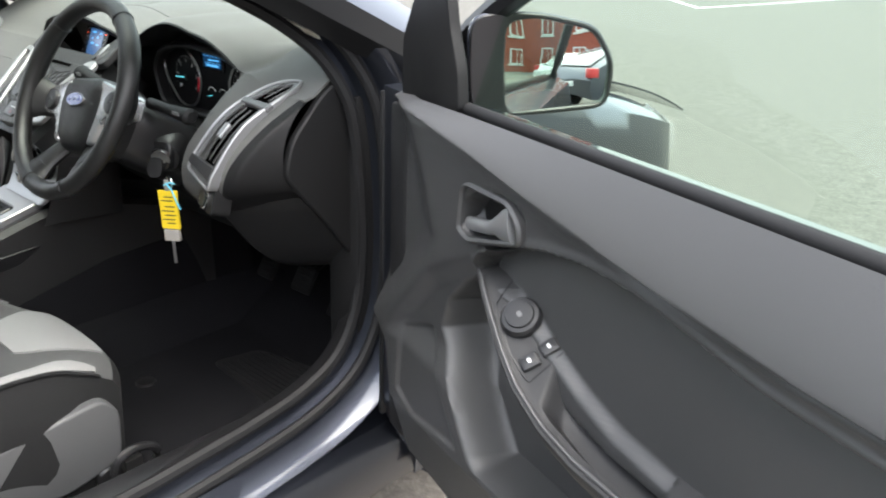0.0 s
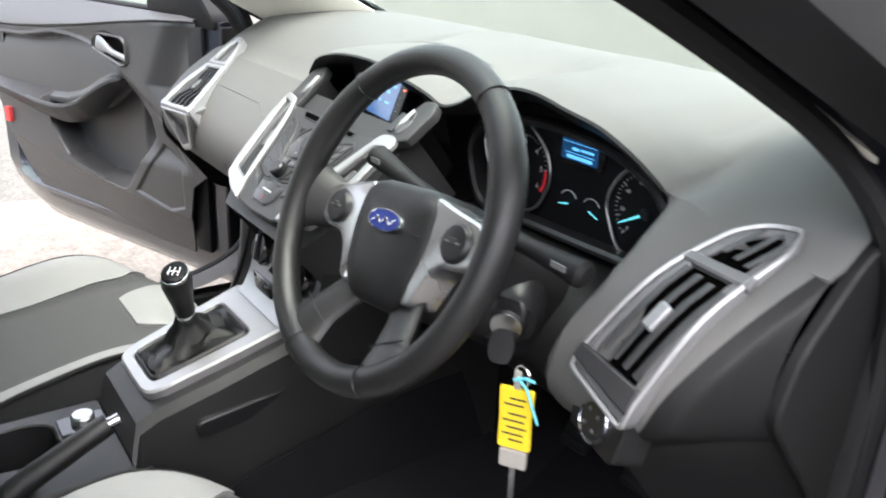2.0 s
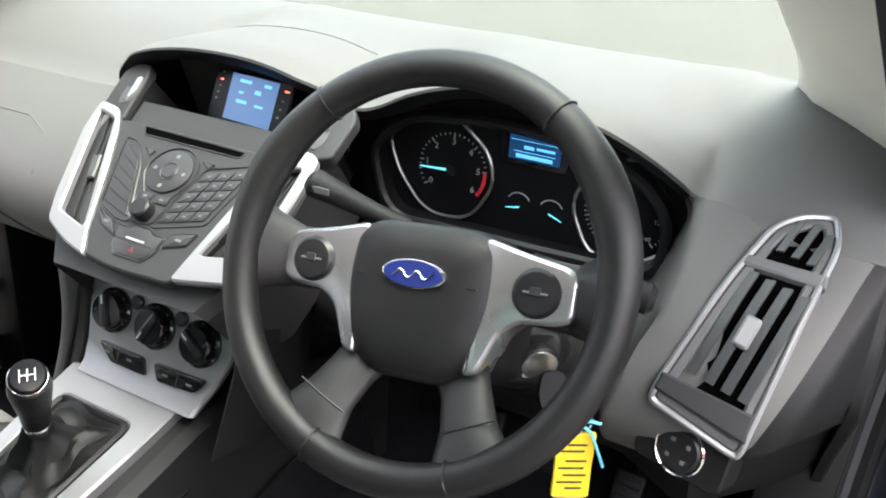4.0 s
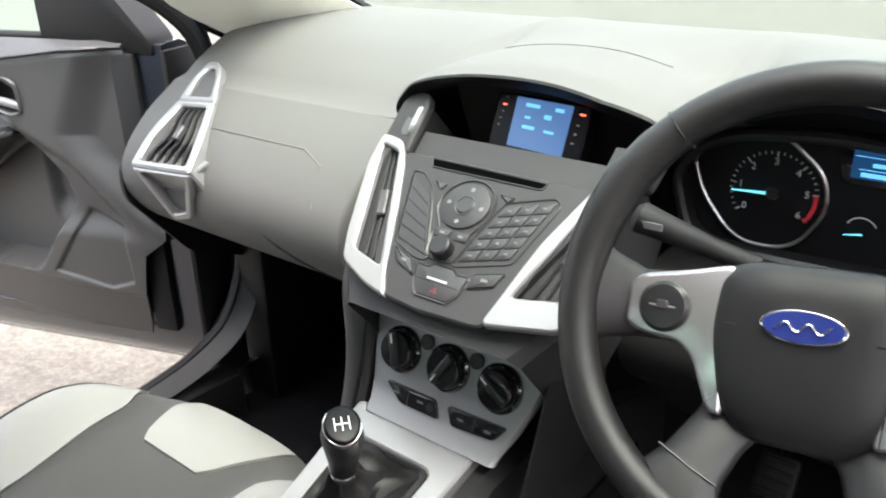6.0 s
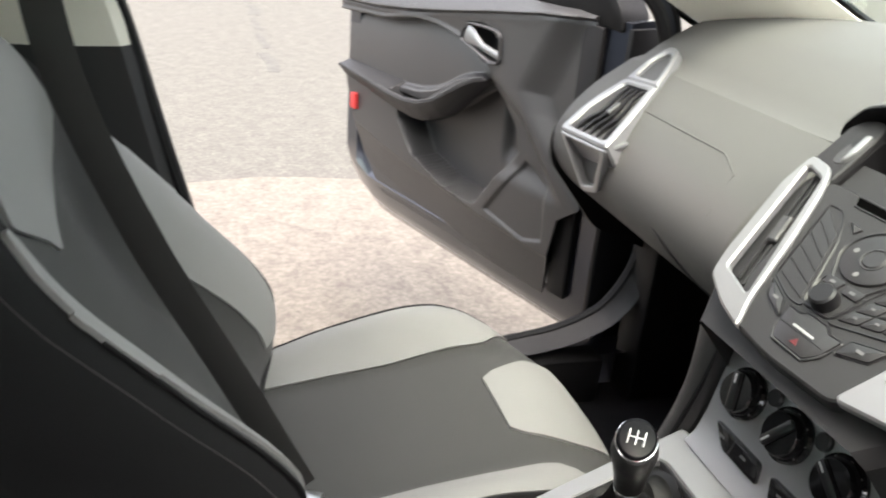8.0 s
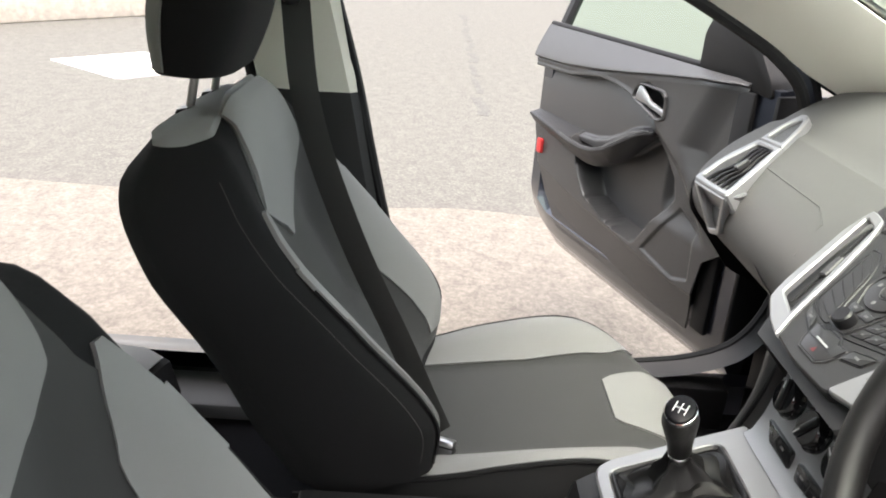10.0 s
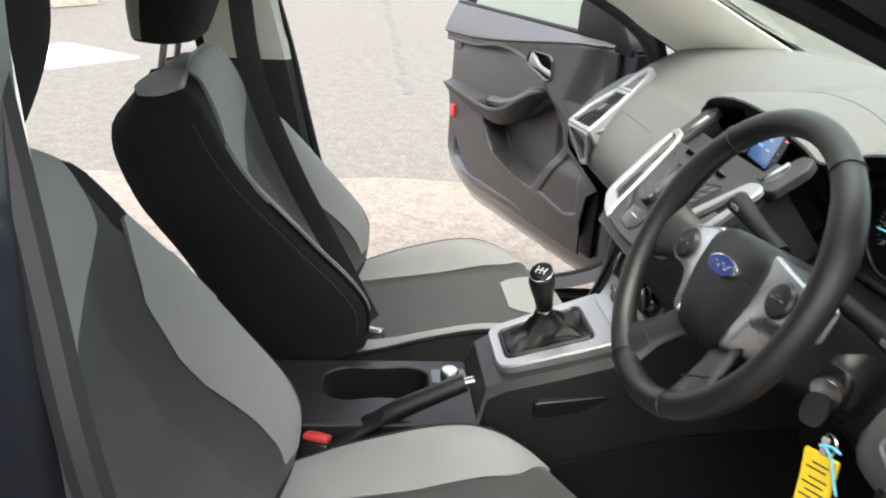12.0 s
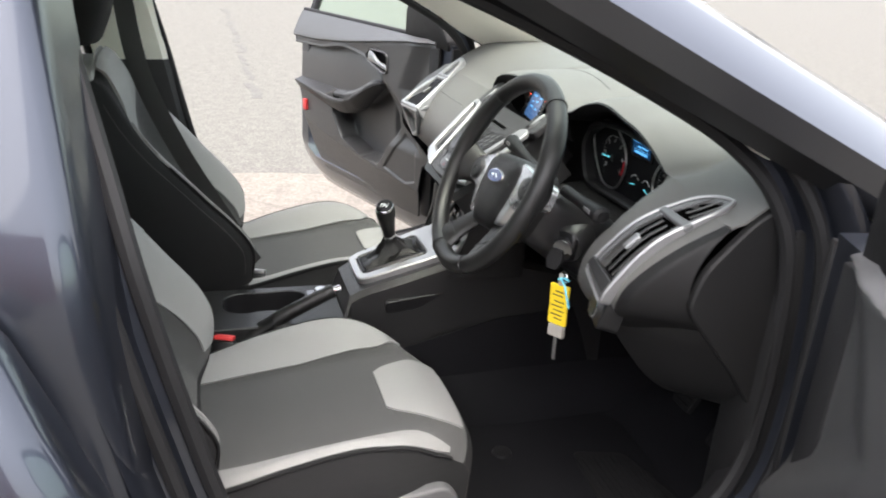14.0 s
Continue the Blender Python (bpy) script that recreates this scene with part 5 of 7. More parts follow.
# dark flank at the passenger side of the stack
for s, x in ((-1, -0.115), (1, 0.125)):
    fl = [[(x + s * 0.03, 0.06, 0.86), (x + s * 0.004, 0.01, 0.84), (x + s * 0.004, 0.12, 0.84)], [(x + s * 0.02, 0.03, 0.76), (x + s * 0.002, -0.015, 0.745), (x + s * 0.004, 0.12, 0.75)], [(x + s * 0.01, -0.02, 0.66), (x - s * 0.0, -0.05, 0.655), (x + s * 0.0, 0.12, 0.65)], [(x + s * 0.01, -0.02, 0.45), (x + s * 0.0, -0.05, 0.45), (x, 0.12, 0.45)]]
    part("flank", thick(grid([[r[2], r[0], r[1]] for r in (fl if s < 0 else fl[:3])]), 0.003), KNEE, stack, "dark flank of the stack")
flank = []
for f in np.linspace(0, 1, 14):
    x0, x1 = -0.178 + 0.030 * f, -0.116 + 0.006 * f
    y, z = -0.024 + 0.026 * math.sin(math.pi * f) - 0.040 * f + 0.030 * (1 - f) ** 6, 0.838 - 0.205 * f
    flank.append([V((x0 + 0.004, y + 0.16, z)), V((x0, y + 0.030, z)), V((x0 + 0.008, y + 0.010, z)), V((x0 + 0.022, y + 0.001, z)), V(((x0 + x1) / 2 + 0.008, y, z)), V((x1 - 0.006, y + 0.004, z)), V((x1, y + 0.012, z)), V((x1 + 0.002, y + 0.06, z))])
part("knee_roll", thick(grid(flank), 0.003), TRIM, stack, "dark padded column beside the heater panel")

# ---- instruments ----
GM = fm((0.37, 0.231, 0.94), (1, 0, 0), (0, -0.04, 1))
cluster = thing("instrument_cluster", (0.37, 0.25, 0.87), "black instrument cluster with two dials and blue readout", "instruments")
part("backplate", prism(soft([(-0.245, -0.06), (0.175, -0.06), (0.180, 0.03), (0.10, 0.098), (-0.06, 0.106), (-0.15, 0.092), (-0.24, 0.05)], 0.03), GM, -0.03, -0.004, 0.002), DEEPBLACK, cluster, "matt black dial face")


def ring_of(pts, m, r=0.0022):
    return tube([m @ V((x, y, 0.0)) for x, y in even(soft(pts, 0.035, 6), 60)], r, 6, True)


tach = [(-0.206, 0.045), (-0.165, 0.080), (-0.118, 0.080), (-0.070, 0.042), (-0.062, 0.005), (-0.090, -0.046), (-0.150, -0.050), (-0.192, 0.0)]
speedo = [(0.030, 0.010), (0.058, 0.055), (0.100, 0.074), (0.140, 0.062), (0.165, 0.025), (0.150, -0.02), (0.110, -0.050), (0.060, -0.050)]
part("tach_ring", ring_of(tach, GM), STEEL, cluster, "thin bright dial ring")
part("speed_ring", ring_of(speedo, GM), STEEL, cluster, "thin bright dial ring")
for c, n, a0, a1, r1, big in (((-0.118, 0.012), 31, 215, -35, 0.045, 5), ((0.095, 0.010), 41, 225, -45, 0.048, 4)):
    for k in range(n):
        a = radians(a0 + (a1 - a0) * k / (n - 1))
        lw, ln = (0.0014, 0.006) if k % big == 0 else (0.0009, 0.003)
        q = GM @ pose(c[0] + math.cos(a) * r1, c[1] + math.sin(a) * r1, 0, 0, 0, math.degrees(a))
        red = n == 31 and k > 25
        part("dial_tick", prism(rect(ln, lw, 0, -ln / 2, 0), q, -0.003, -0.0022, 0.0001), ORANGE if red else DIALPRINT, cluster)
for k, ch in enumerate("0123456"):
    a = radians(215 - 250 * k / 6)
    text("numeral", ch, GM @ pose(-0.118 + 0.034 * math.cos(a), 0.012 + 0.034 * math.sin(a), -0.002), 0.011, DIALPRINT, cluster)
for k in range(8):
    a = radians(225 - 270 * k / 7)
    text("numeral", str(20 * k), GM @ pose(0.095 + 0.036 * math.cos(a), 0.010 + 0.036 * math.sin(a), -0.002), 0.007, DIALPRINT, cluster)
arc = [GM @ V((-0.118 + 0.0425 * math.cos(radians(a)), 0.012 + 0.0425 * math.sin(radians(a)), -0.002)) for a in np.linspace(6, -36, 12)]
part("red_band", tube(arc, 0.0022, 6), ORANGE, cluster, "red rev-limit band")
part("needle", prism([(0.006, -0.0018), (0.006, 0.0018), (-0.042, 0.0007), (-0.042, -0.0007)], GM @ pose(-0.118, 0.012, 0.001, 0, 0, 4), 0, 0.0012, 0.0003), NEEDLE, cluster, "pale blue needle")
part("needle_cap", lathe([(0.007, 0), (0.006, 0.003), (0, 0.003)], GM @ pose(-0.118, 0.012, 0), 18), BLACK, cluster)
part("needle", prism([(0.006, -0.0018), (0.006, 0.0018), (-0.042, 0.0007), (-0.042, -0.0007)], GM @ pose(0.095, 0.010, 0.001, 0, 0, 30), 0, 0.0012, 0.0003), NEEDLE, cluster, "pale blue needle")
part("needle_cap", lathe([(0.007, 0), (0.006, 0.003), (0, 0.003)], GM @ pose(0.095, 0.010, 0), 18), BLACK, cluster)
for x in (-0.030, 0.010):
    pts = [GM @ V((x + 0.015 * math.cos(radians(a)), -0.012 + 0.015 * math.sin(radians(a)), -0.002)) for a in np.linspace(150, 30, 10)]
    part("small_gauge", tube(pts, 0.0008, 5), DIALPRINT, cluster, "small white gauge arc")
    part("needle", prism([(0.002, -0.001), (0.002, 0.001), (-0.015, 0.0004), (-0.015, -0.0004)], GM @ pose(x, -0.014, 0, 0, 0, 12 if x < 0 else 160), 0, 0.001, 0.0002), NEEDLE, cluster)
part("readout_glass", prism(soft([(-0.065, 0.088), (0.030, 0.088), (0.022, 0.036), (-0.055, 0.036)], 0.006), GM, -0.004, -0.001, 0.0005), GLOSS, cluster)
part("readout_backing", prism(rect(0.062, 0.034, 0.001, -0.017, 0.060), GM, -0.001, -0.0006, 0.0001), glow("readout_dim", (0.01, 0.06, 0.16), 0.12), cluster)
for x, y, w, h in ((-0.017, 0.0655, 0.058, 0.0007), (-0.024, 0.058, 0.012, 0.004), (-0.004, 0.0585, 0.022, 0.003), (-0.017, 0.0525, 0.050, 0.0008), (-0.017, 0.0475, 0.044, 0.0045), (0.006, 0.0715, 0.012, 0.004)):
    part("readout_bar", prism(rect(w, h, 0.0004, x, y), GM, -0.0006, -0.0003, 0.0001), CELLTEXT, cluster, "pale blue readout line")
# moulded cowl round the cluster
cowl_out = [(-0.225, 0.02), (-0.205, 0.055), (-0.16, 0.080), (-0.06, 0.090), (0.05, 0.082), (0.115, 0.058), (0.150, 0.02), (0.150, -0.055), (-0.20, -0.065)]
cowl_in = inset(cowl_out, 0.012)
part("cowl", rim(soft(cowl_out, 0.03), soft(cowl_in, 0.03), GM, -0.03, 0.020, 72, 0.004), BLACK, cluster, "black cowl round the dials")

# ---- steering wheel, turned a little to the left ----
WM = fm((0.363, -0.027, 0.945), (1, 0, 0), (0, 0.43, 0.903)) @ pose(0, 0, 0, 0, 0, 7.0) @ Matrix.Scale(1.04, 4)
wheel = thing("steering_wheel", WM @ Matrix.Scale(1 / 1.04, 4), "black leather steering wheel with silver spoke inserts", "steering wheel")
R = 0.164
pts, rad = [], []
for k in range(96):
    a = 2 * math.pi * k / 96
    pts.append(WM @ V((R * math.cos(a), R * math.sin(a), 0.034)))
    c = math.degrees(a) % 360
    grip = math.exp(-(((c - 25) / 18) ** 2)) + math.exp(-(((c - 155) / 18) ** 2))
    rad.append(0.0158 + 0.0022 * grip)
part("rim", tube(pts, rad, 16, True, up=WM.to_3x3() @ V((0, 0, 1))), LEATHER, wheel, "grained black leather rim")
for a in (52, 128, 248, 292):
    c = WM @ V((R * math.cos(radians(a)), R * math.sin(radians(a)), 0.034))
    rr = V((math.cos(radians(a)), math.sin(radians(a)), 0))
    q = [WM @ (V((R * rr.x, R * rr.y, 0.034)) + rr * 0.0163 * math.cos(b) + V((0, 0, 0.0163 * math.sin(b)))) for b in np.linspace(0, 2 * math.pi, 20, endpoint=False)]
    part("rim_seam", tube(q, 0.0009, 5, True), BLACK, wheel)
hub = soft([(-0.066, 0.030), (-0.044, 0.041), (0.044, 0.041), (0.066, 0.030), (0.070, -0.015), (0.058, -0.068), (0.034, -0.090), (-0.034, -0.090), (-0.058, -0.068), (-0.070, -0.015)], 0.02)
rows = []
for f, d in ((1.0, -0.05), (1.0, -0.004), (0.985, 0.008), (0.94, 0.016), (0.82, 0.022), (0.55, 0.026), (0.2, 0.027)):
    rows.append([WM @ V((x * f, -0.012 + (y + 0.012) * f, d)) for x, y in hub])
part("airbag_pad", grid(rows, loop_u=True, caps=True), PAD, wheel, "grained dark airbag pad")
for s in (-1, 1):
    sp = soft([(s * 0.052, 0.035), (s * 0.085, 0.027), (s * 0.122, 0.020), (s * 0.131, 0.012), (s * 0.131, -0.020), (s * 0.116, -0.026), (s * 0.088, -0.028), (s * 0.075, -0.038), (s * 0.067, -0.058), (s * 0.060, -0.074), (s * 0.048, -0.076), (s * 0.050, -0.055), (s * 0.050, -0.015)], 0.006)
    if s < 0:
        sp = sp[::-1]
    ins = part("spoke_insert", prism(sp, WM, -0.02, 0.018, 0.004, 3), BRUSHED, wheel, "satin silver spoke insert")
    b = part("thumb_pad", lathe([(0.0195, 0.0), (0.0195, 0.004), (0.0165, 0.007), (0.010, 0.008), (0.0, 0.008)], WM @ pose(s * 0.100, -0.003, 0.016), 26), BLACK, ins, "round thumb control")
    part("thumb_ridge", prism(rect(0.020, 0.0018, 0.0006, s * 0.100, -0.003), WM, 0.0235, 0.0248, 0.0004), GREYPRINT, ins)
    part("thumb_key", prism(rect(0.009, 0.007, 0.002, s * 0.100, -0.002), WM, 0.0235, 0.0255, 0.0008), TRIM, ins)
    rowsp = []
    for x, y0, y1, z, t in ((0.045, 0.030, -0.030, -0.006, 0.012), (0.09, 0.026, -0.028, 0.002, 0.012), (0.125, 0.024, -0.030, -0.002, 0.012), (0.145, 0.034, -0.034, 0.014, 0.014), (0.160, 0.048, -0.048, 0.032, 0.013)):
        ym, yr = (y0 + y1) / 2, (y0 - y1) / 2
        rowsp.append([WM @ V((s * x, ym + yr * math.cos(a), z + t * math.sin(a))) for a in np.linspace(0, 2 * math.pi, 20, endpoint=False)])
    part("spoke", grid(rowsp, loop_u=True, caps=True), LEATHER, wheel, "black spoke")
    rowsl = []
    for x, y, hw, z, t in ((0.040, -0.070, 0.024, -0.004, 0.010), (0.052, -0.090, 0.022, 0.006, 0.011), (0.062, -0.112, 0.024, 0.018, 0.012), (0.070, -0.132, 0.032, 0.027, 0.013), (0.074, -0.146, 0.044, 0.033, 0.012)):
        rowsl.append([WM @ V((s * (x + hw * math.cos(a) * 0.92), y + s * 0 + hw * math.cos(a) * 0.38, z + t * math.sin(a))) for a in np.linspace(0, 2 * math.pi, 18, endpoint=False)])
    part("lower_spoke", grid(rowsl, loop_u=True, caps=True), LEATHER, wheel, "black lower spoke")
    part("spoke_seam", tube([WM @ V((s * 0.042, -0.122, 0.0285)), WM @ V((s * 0.062, -0.113, 0.0310)), WM @ V((s * 0.086, -0.102, 0.028))], 0.0008, 5), BLACK, wheel)
badge = part("badge", prism(disc(0.0285, 36, 0, -0.003, 0.42), WM, 0.020, 0.0300, 0.0015, 2), CHROME, wheel, "oval badge with bright edge")
part("badge_field", prism(disc(0.0262, 36, 0, -0.003, 0.40), WM, 0.0299, 0.0306, 0.0003), BLUE, badge, "blue oval field")
swash = [WM @ V((x, -0.003 + 0.003 * math.sin(x * 420), 0.0309)) for x in np.linspace(-0.018, 0.018, 24)]
part("badge_stroke", tube(swash, 0.0012, 5, flat=0.5), CHROME, badge)
part("pad_mark", prism(rect(0.030, 0.0035, 0.001, 0, -0.070), WM, 0.0205, 0.0215, 0.0003), BLACK, wheel, "moulded mark")
for s in (-1, 1):
    part("horn_mark", prism(rect(0.016, 0.0015, 0.0004, s * 0.046, -0.008), WM, 0.0238, 0.0246, 0.0002), BLACK, wheel)

# ---- column, stalks, ignition ----
column = thing("steering_column", (0.38, 0.08, 0.78), "black steering column shroud with stalks", "steering column")
CMX = fm((0.364, -0.016, 0.926), (1, 0, 0), (0, 0.43, 0.903))
rows = []
for d, sx, sy, dy in ((0.0, 0.055, 0.045, -0.01), (-0.02, 0.068, 0.056, -0.012), (-0.10, 0.078, 0.062, -0.02), (-0.20, 0.085, 0.06, -0.03), (-0.30, 0.085, 0.06, -0.04)):
    rows.append([CMX @ V((sx * math.copysign(abs(math.cos(a)) ** 0.6, math.cos(a)), dy + sy * math.copysign(abs(math.sin(a)) ** 0.6, math.sin(a)), d)) for a in np.linspace(0, 2 * math.pi, 28, endpoint=False)])
part("shroud", grid(rows, loop_u=True, caps=True), BLACK, column, "black column shroud")
for s, tip in ((-1, (0.190, 0.036, 0.974)), (1, (0.540, 0.065, 0.935))):
    a = V((0.364 + s * 0.065, 0.05, 0.945))
    b = V(tip)
    st = part("stalk", tube([a, a.lerp(b, 0.35), a.lerp(b, 0.7), a.lerp(b, 0.95), b], [0.012, 0.011, 0.014, 0.017, 0.011], 14, flat=0.85), KNEE, column, "black control stalk")
    part("stalk_mark", box((-0.010, -0.001, -0.003), (0.010, 0.001, 0.003), 0, Matrix.Translation(a.lerp(b, 0.8) + V((0, -0.016, 0.004)))), GREYPRINT, st)
pod = fm((0.440, 0.052, 0.850), (0.93, 0.36, 0), (0.0, 0.15, 0.98))
pd = part("column_switch", prism(soft([(-0.028, -0.030), (0.020, -0.026), (0.030, 0.012), (0.022, 0.030), (-0.012, 0.032), (-0.030, 0.010)], 0.012), pod, -0.05, 0.006, 0.006, 3), BLACK, column, "black column switch body")
for x, y, mm in ((-0.012, 0.012, GREYPRINT), (0.002, 0.014, ORANGE), (-0.010, -0.006, GREYPRINT), (0.004, -0.004, GREYPRINT), (-0.004, -0.018, WHITE)):
    part("switch_mark", prism(rect(0.006, 0.004, 0.001, x, y), pod, 0.006, 0.0064, 0.0001), mm, pd)
ign_m = fm((0.447, 0.052, 0.848), (0.80, 0.60, 0), (0.15, -0.2, 0.97))
ign = part("ignition_lock", lathe([(0.034, -0.05), (0.034, -0.01), (0.030, -0.004), (0.020, -0.003), (0.020, 0.004), (0.016, 0.007), (0.0, 0.007)], ign_m, 26), BLACK, column, "round ignition lock housing")
part("lock_ring", lathe([(0.0175, 0.003), (0.0175, 0.008), (0.0145, 0.009), (0.0, 0.009)], ign_m, 24), STEEL, ign, "bright lock barrel")

# ---- key with tag ----
key = thing("key_with_tag", (0.503, 0.030, 0.65), "bunch with yellow tag hanging from the ignition", "car key")
kx, ky = 0.503, 0.030
part("key_head", prism(soft([(-0.010, -0.006), (0.010, -0.006), (0.0145, 0.014), (0.010, 0.030), (-0.010, 0.030), (-0.0145, 0.014)], 0.007), fm((0.470, 0.028, 0.850), (0.80, 0.60, 0), (0.25, -0.3, -0.9)), -0.005, 0.005, 0.002), KNEE, key, "black key head")
part("split_ring", tube([(kx + 0.010 * math.cos(a), ky, 0.817 + 0.011 * math.sin(a)) for a in np.linspace(0, 2 * math.pi, 24, endpoint=False)], 0.0015, 6, True, up=(0, 1, 0)), CHROME, key)
TM = fm((kx, ky - 0.004, 0.767), (0.86, 0.50, 0.04), (-0.03, 0.0, 1))
part("tag_link", box((-0.004, -0.0, -0.002), (0.004, 0.022, 0.002), 0.001, TM @ pose(0, 0.034, 0)), CLEARISH, key)
tag = part("tag", prism(soft([(-0.018, -0.036), (0.018, -0.036), (0.0175, 0.0), (0.019, 0.036), (-0.019, 0.036), (-0.0175, 0.0)], 0.003), TM, -0.0022, 0.0022, 0.0008), YELLOW, key, "yellow plastic tag with handwriting")
for k, (y, w) in enumerate(((0.024, 0.018), (0.017, 0.022), (0.006, 0.020), (-0.002, 0.024), (-0.010, 0.022), (-0.018, 0.024), (-0.025, 0.016))):
    part("writing_bar", prism(rect(w, 0.0022, 0.0004, 0.002 * (-1) ** k, y), TM, 0.0022, 0.0026, 0.0001), INK, tag)
part("fob_end", prism(rect(0.030, 0.022, 0.003, 0, -0.048), TM, -0.004, 0.004, 0.0015), CLEARISH, key, "smoky clear fob end")
part("small_blade", box((-0.003, -0.045, -0.001), (0.003, 0.0, 0.001), 0.0006, TM @ pose(0, -0.058, 0)), STEEL, key, "small steel key blade")
part("cable_tie", tube([TM @ V(p) for p in ((0.0, 0.050, 0.003), (0.012, 0.040, 0.006), (0.020, 0.020, 0.008), (0.026, 0.004, 0.008))], 0.0016, 6), CYAN, key, "light blue cable tie")
part("cable_tie", tube([TM @ V(p) for p in ((-0.004, 0.046, 0.003), (0.010, 0.052, 0.005), (0.020, 0.050, 0.006))], 0.0016, 6), CYAN, key, "light blue cable tie")

# lighting switch below the driver's vent
lsw_m = fm((0.592, 0.050, 0.808), (0.95, -0.30, 0), (0, 0.25, 0.96))
lsw = thing("light_switch", lsw_m, "round black light switch with bright ring", "switch")
part("plate", prism(rect(0.088, 0.050, 0.012, 0.0, 0.0), lsw_m, -0.03, 0.003, 0.002), KNEE, lsw)
part("ring", rim(disc(0.024), disc(0.021), lsw_m, 0.0, 0.008, 48), CHROME, lsw, "bright ring")
part("knob", lathe([(0.0205, 0), (0.0205, 0.007), (0.018, 0.009), (0.0, 0.009)], lsw_m, 28), BLACK, lsw)
for k in range(4):
    part("mark", prism(rect(0.004, 0.004, 0.0005, 0.011 * math.cos(k * 1.57 + 0.7), 0.011 * math.sin(k * 1.57 + 0.7)), lsw_m, 0.009, 0.0094, 0.0001), GREYPRINT, lsw)

# knee bolster with a lid seam
rows = []
for x in np.linspace(0.16, 0.712, 26):
    back_off = 0.055 * (1 - float(step(0.50, 0.60, x)))
    rows.append([(x, y + back_off + 1.2 * max(0.0, x - 0.60), z) for y, z in smooth([(0.085, 0.850), (0.058, 0.825), (0.058, 0.790), (0.088, 0.750), (0.115, 0.715), (0.150, 0.675), (0.20, 0.640), (0.28, 0.62), (0.42, 0.62)], 24)])
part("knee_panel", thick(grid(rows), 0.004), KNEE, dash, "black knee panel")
for s in (1, -1):
    cap = [(0.30, 1.045), (0.20, 0.985), (0.10, 0.915), (0.045, 0.855), (0.045, 0.80), (0.09, 0.745), (0.15, 0.67), (0.28, 0.615), (0.45, 0.62), (0.60, 0.80), (0.60, 1.0)]
    if s > 0:
        cap = [(0.30, 1.045), (0.200, 0.985), (0.135, 0.915), (0.118, 0.855), (0.165, 0.80), (0.215, 0.745), (0.27, 0.67), (0.38, 0.622), (0.45, 0.62), (0.60, 0.80), (0.60, 1.0)]
    m = fm((0.714 * s, 0, 0), (0, 1, 0), (0, 0, 1))
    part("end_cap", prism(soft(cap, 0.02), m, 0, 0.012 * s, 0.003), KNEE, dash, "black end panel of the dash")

# ---- centre console ----
console = thing("centre_tunnel_console", (0, -0.3, 0.29), "dark plastic centre console with cupholders and silver gear surround", "centre console")
PM = fm((-0.026, -0.138, 0.648), (1, 0, 0), (0, 0.949, 0.316))
rows = []
for y, z, hw in ((0.34, 0.62, 0.135), (0.18, 0.66, 0.124), (0.06, 0.688, 0.112), (-0.03, 0.674, 0.106), (-0.14, 0.638, 0.100), (-0.22, 0.612, 0.092), (-0.248, 0.596, 0.090), (-0.264, 0.562, 0.096), (-0.40, 0.556, 0.098), (-0.53, 0.552, 0.098), (-0.62, 0.550, 0.098), (-0.75, 0.548, 0.096), (-0.90, 0.545, 0.092)):
    cx = -0.018 if y > -0.25 else 0.005
    rows.append([(cx - hw - 0.012, y, 0.30), (cx - hw - 0.006, y, z - 0.06), (cx - hw, y, z - 0.012), (cx - hw + 0.012, y, z), (cx, y, z), (cx + hw - 0.012, y, z), (cx + hw, y, z - 0.012), (cx + hw + 0.006, y, z - 0.06), (cx + hw + 0.012, y, 0.30)])
# upper shell with the cupholder well left open
well = soft([(-0.064, -0.425), (-0.072, -0.37), (-0.055, -0.335), (0.012, -0.335), (0.030, -0.37), (0.022, -0.425), (0.034, -0.475), (0.015, -0.512), (-0.050, -0.512), (-0.070, -0.475)], 0.03)
part("console_body", grid(rows[:8]), CONSOLE, console, "dark grained console body")
part("console_body", grid(rows[10:]), CONSOLE, console, "dark grained console body")
lid = fm((0, 0, 0.556), (1, 0, 0), (0, 1, 0))
plate = soft([(-0.093, -0.262), (0.103, -0.262), (0.103, -0.62), (-0.093, -0.62)], 0.004)
part("cup_tray", rim(plate, well, lid, -0.012, 0.002, 96, 0.003), CONSOLE, console, "cupholder tray")
part("cup_well", merged(grid([[(x, y, 0.556) for x, y in even(well, 60)], [(-0.02 + (x + 0.02) * 0.9, -0.42 + (y + 0.42) * 0.92, 0.47) for x, y in even(well, 60)]], loop_u=True), prism([tuple(p) for p in even([(-0.02 + (x + 0.02) * 0.92, -0.42 + (y + 0.42) * 0.94) for x, y in well], 60)], lid, -0.09, -0.086, 0.001)), BLACK, console, "deep black cupholder well")
for s in (-1, 1):
    part("console_side", thick(grid([[(0.005 + s * (0.098 + d), y, z) for y in (-0.24, -0.45, -0.63)] for d, z in ((0.0, 0.552), (0.006, 0.50), (0.012, 0.30))]), 0.003), CONSOLE, console)
for s in (-1, 1):
    rows = [[(-0.010 + s * (0.128 + 0.012 * f), y, 0.295 + (zt - 0.295) * (1 - f)) for f in np.linspace(0, 1, 6)] for y, zt in ((-0.60, 0.43), (-0.30, 0.44), (-0.10, 0.50), (0.08, 0.545), (0.25, 0.56), (0.45, 0.58))]
    part("tunnel_carpet", thick(grid(rows), 0.003), CARPET, console, "black carpet on the tunnel side")
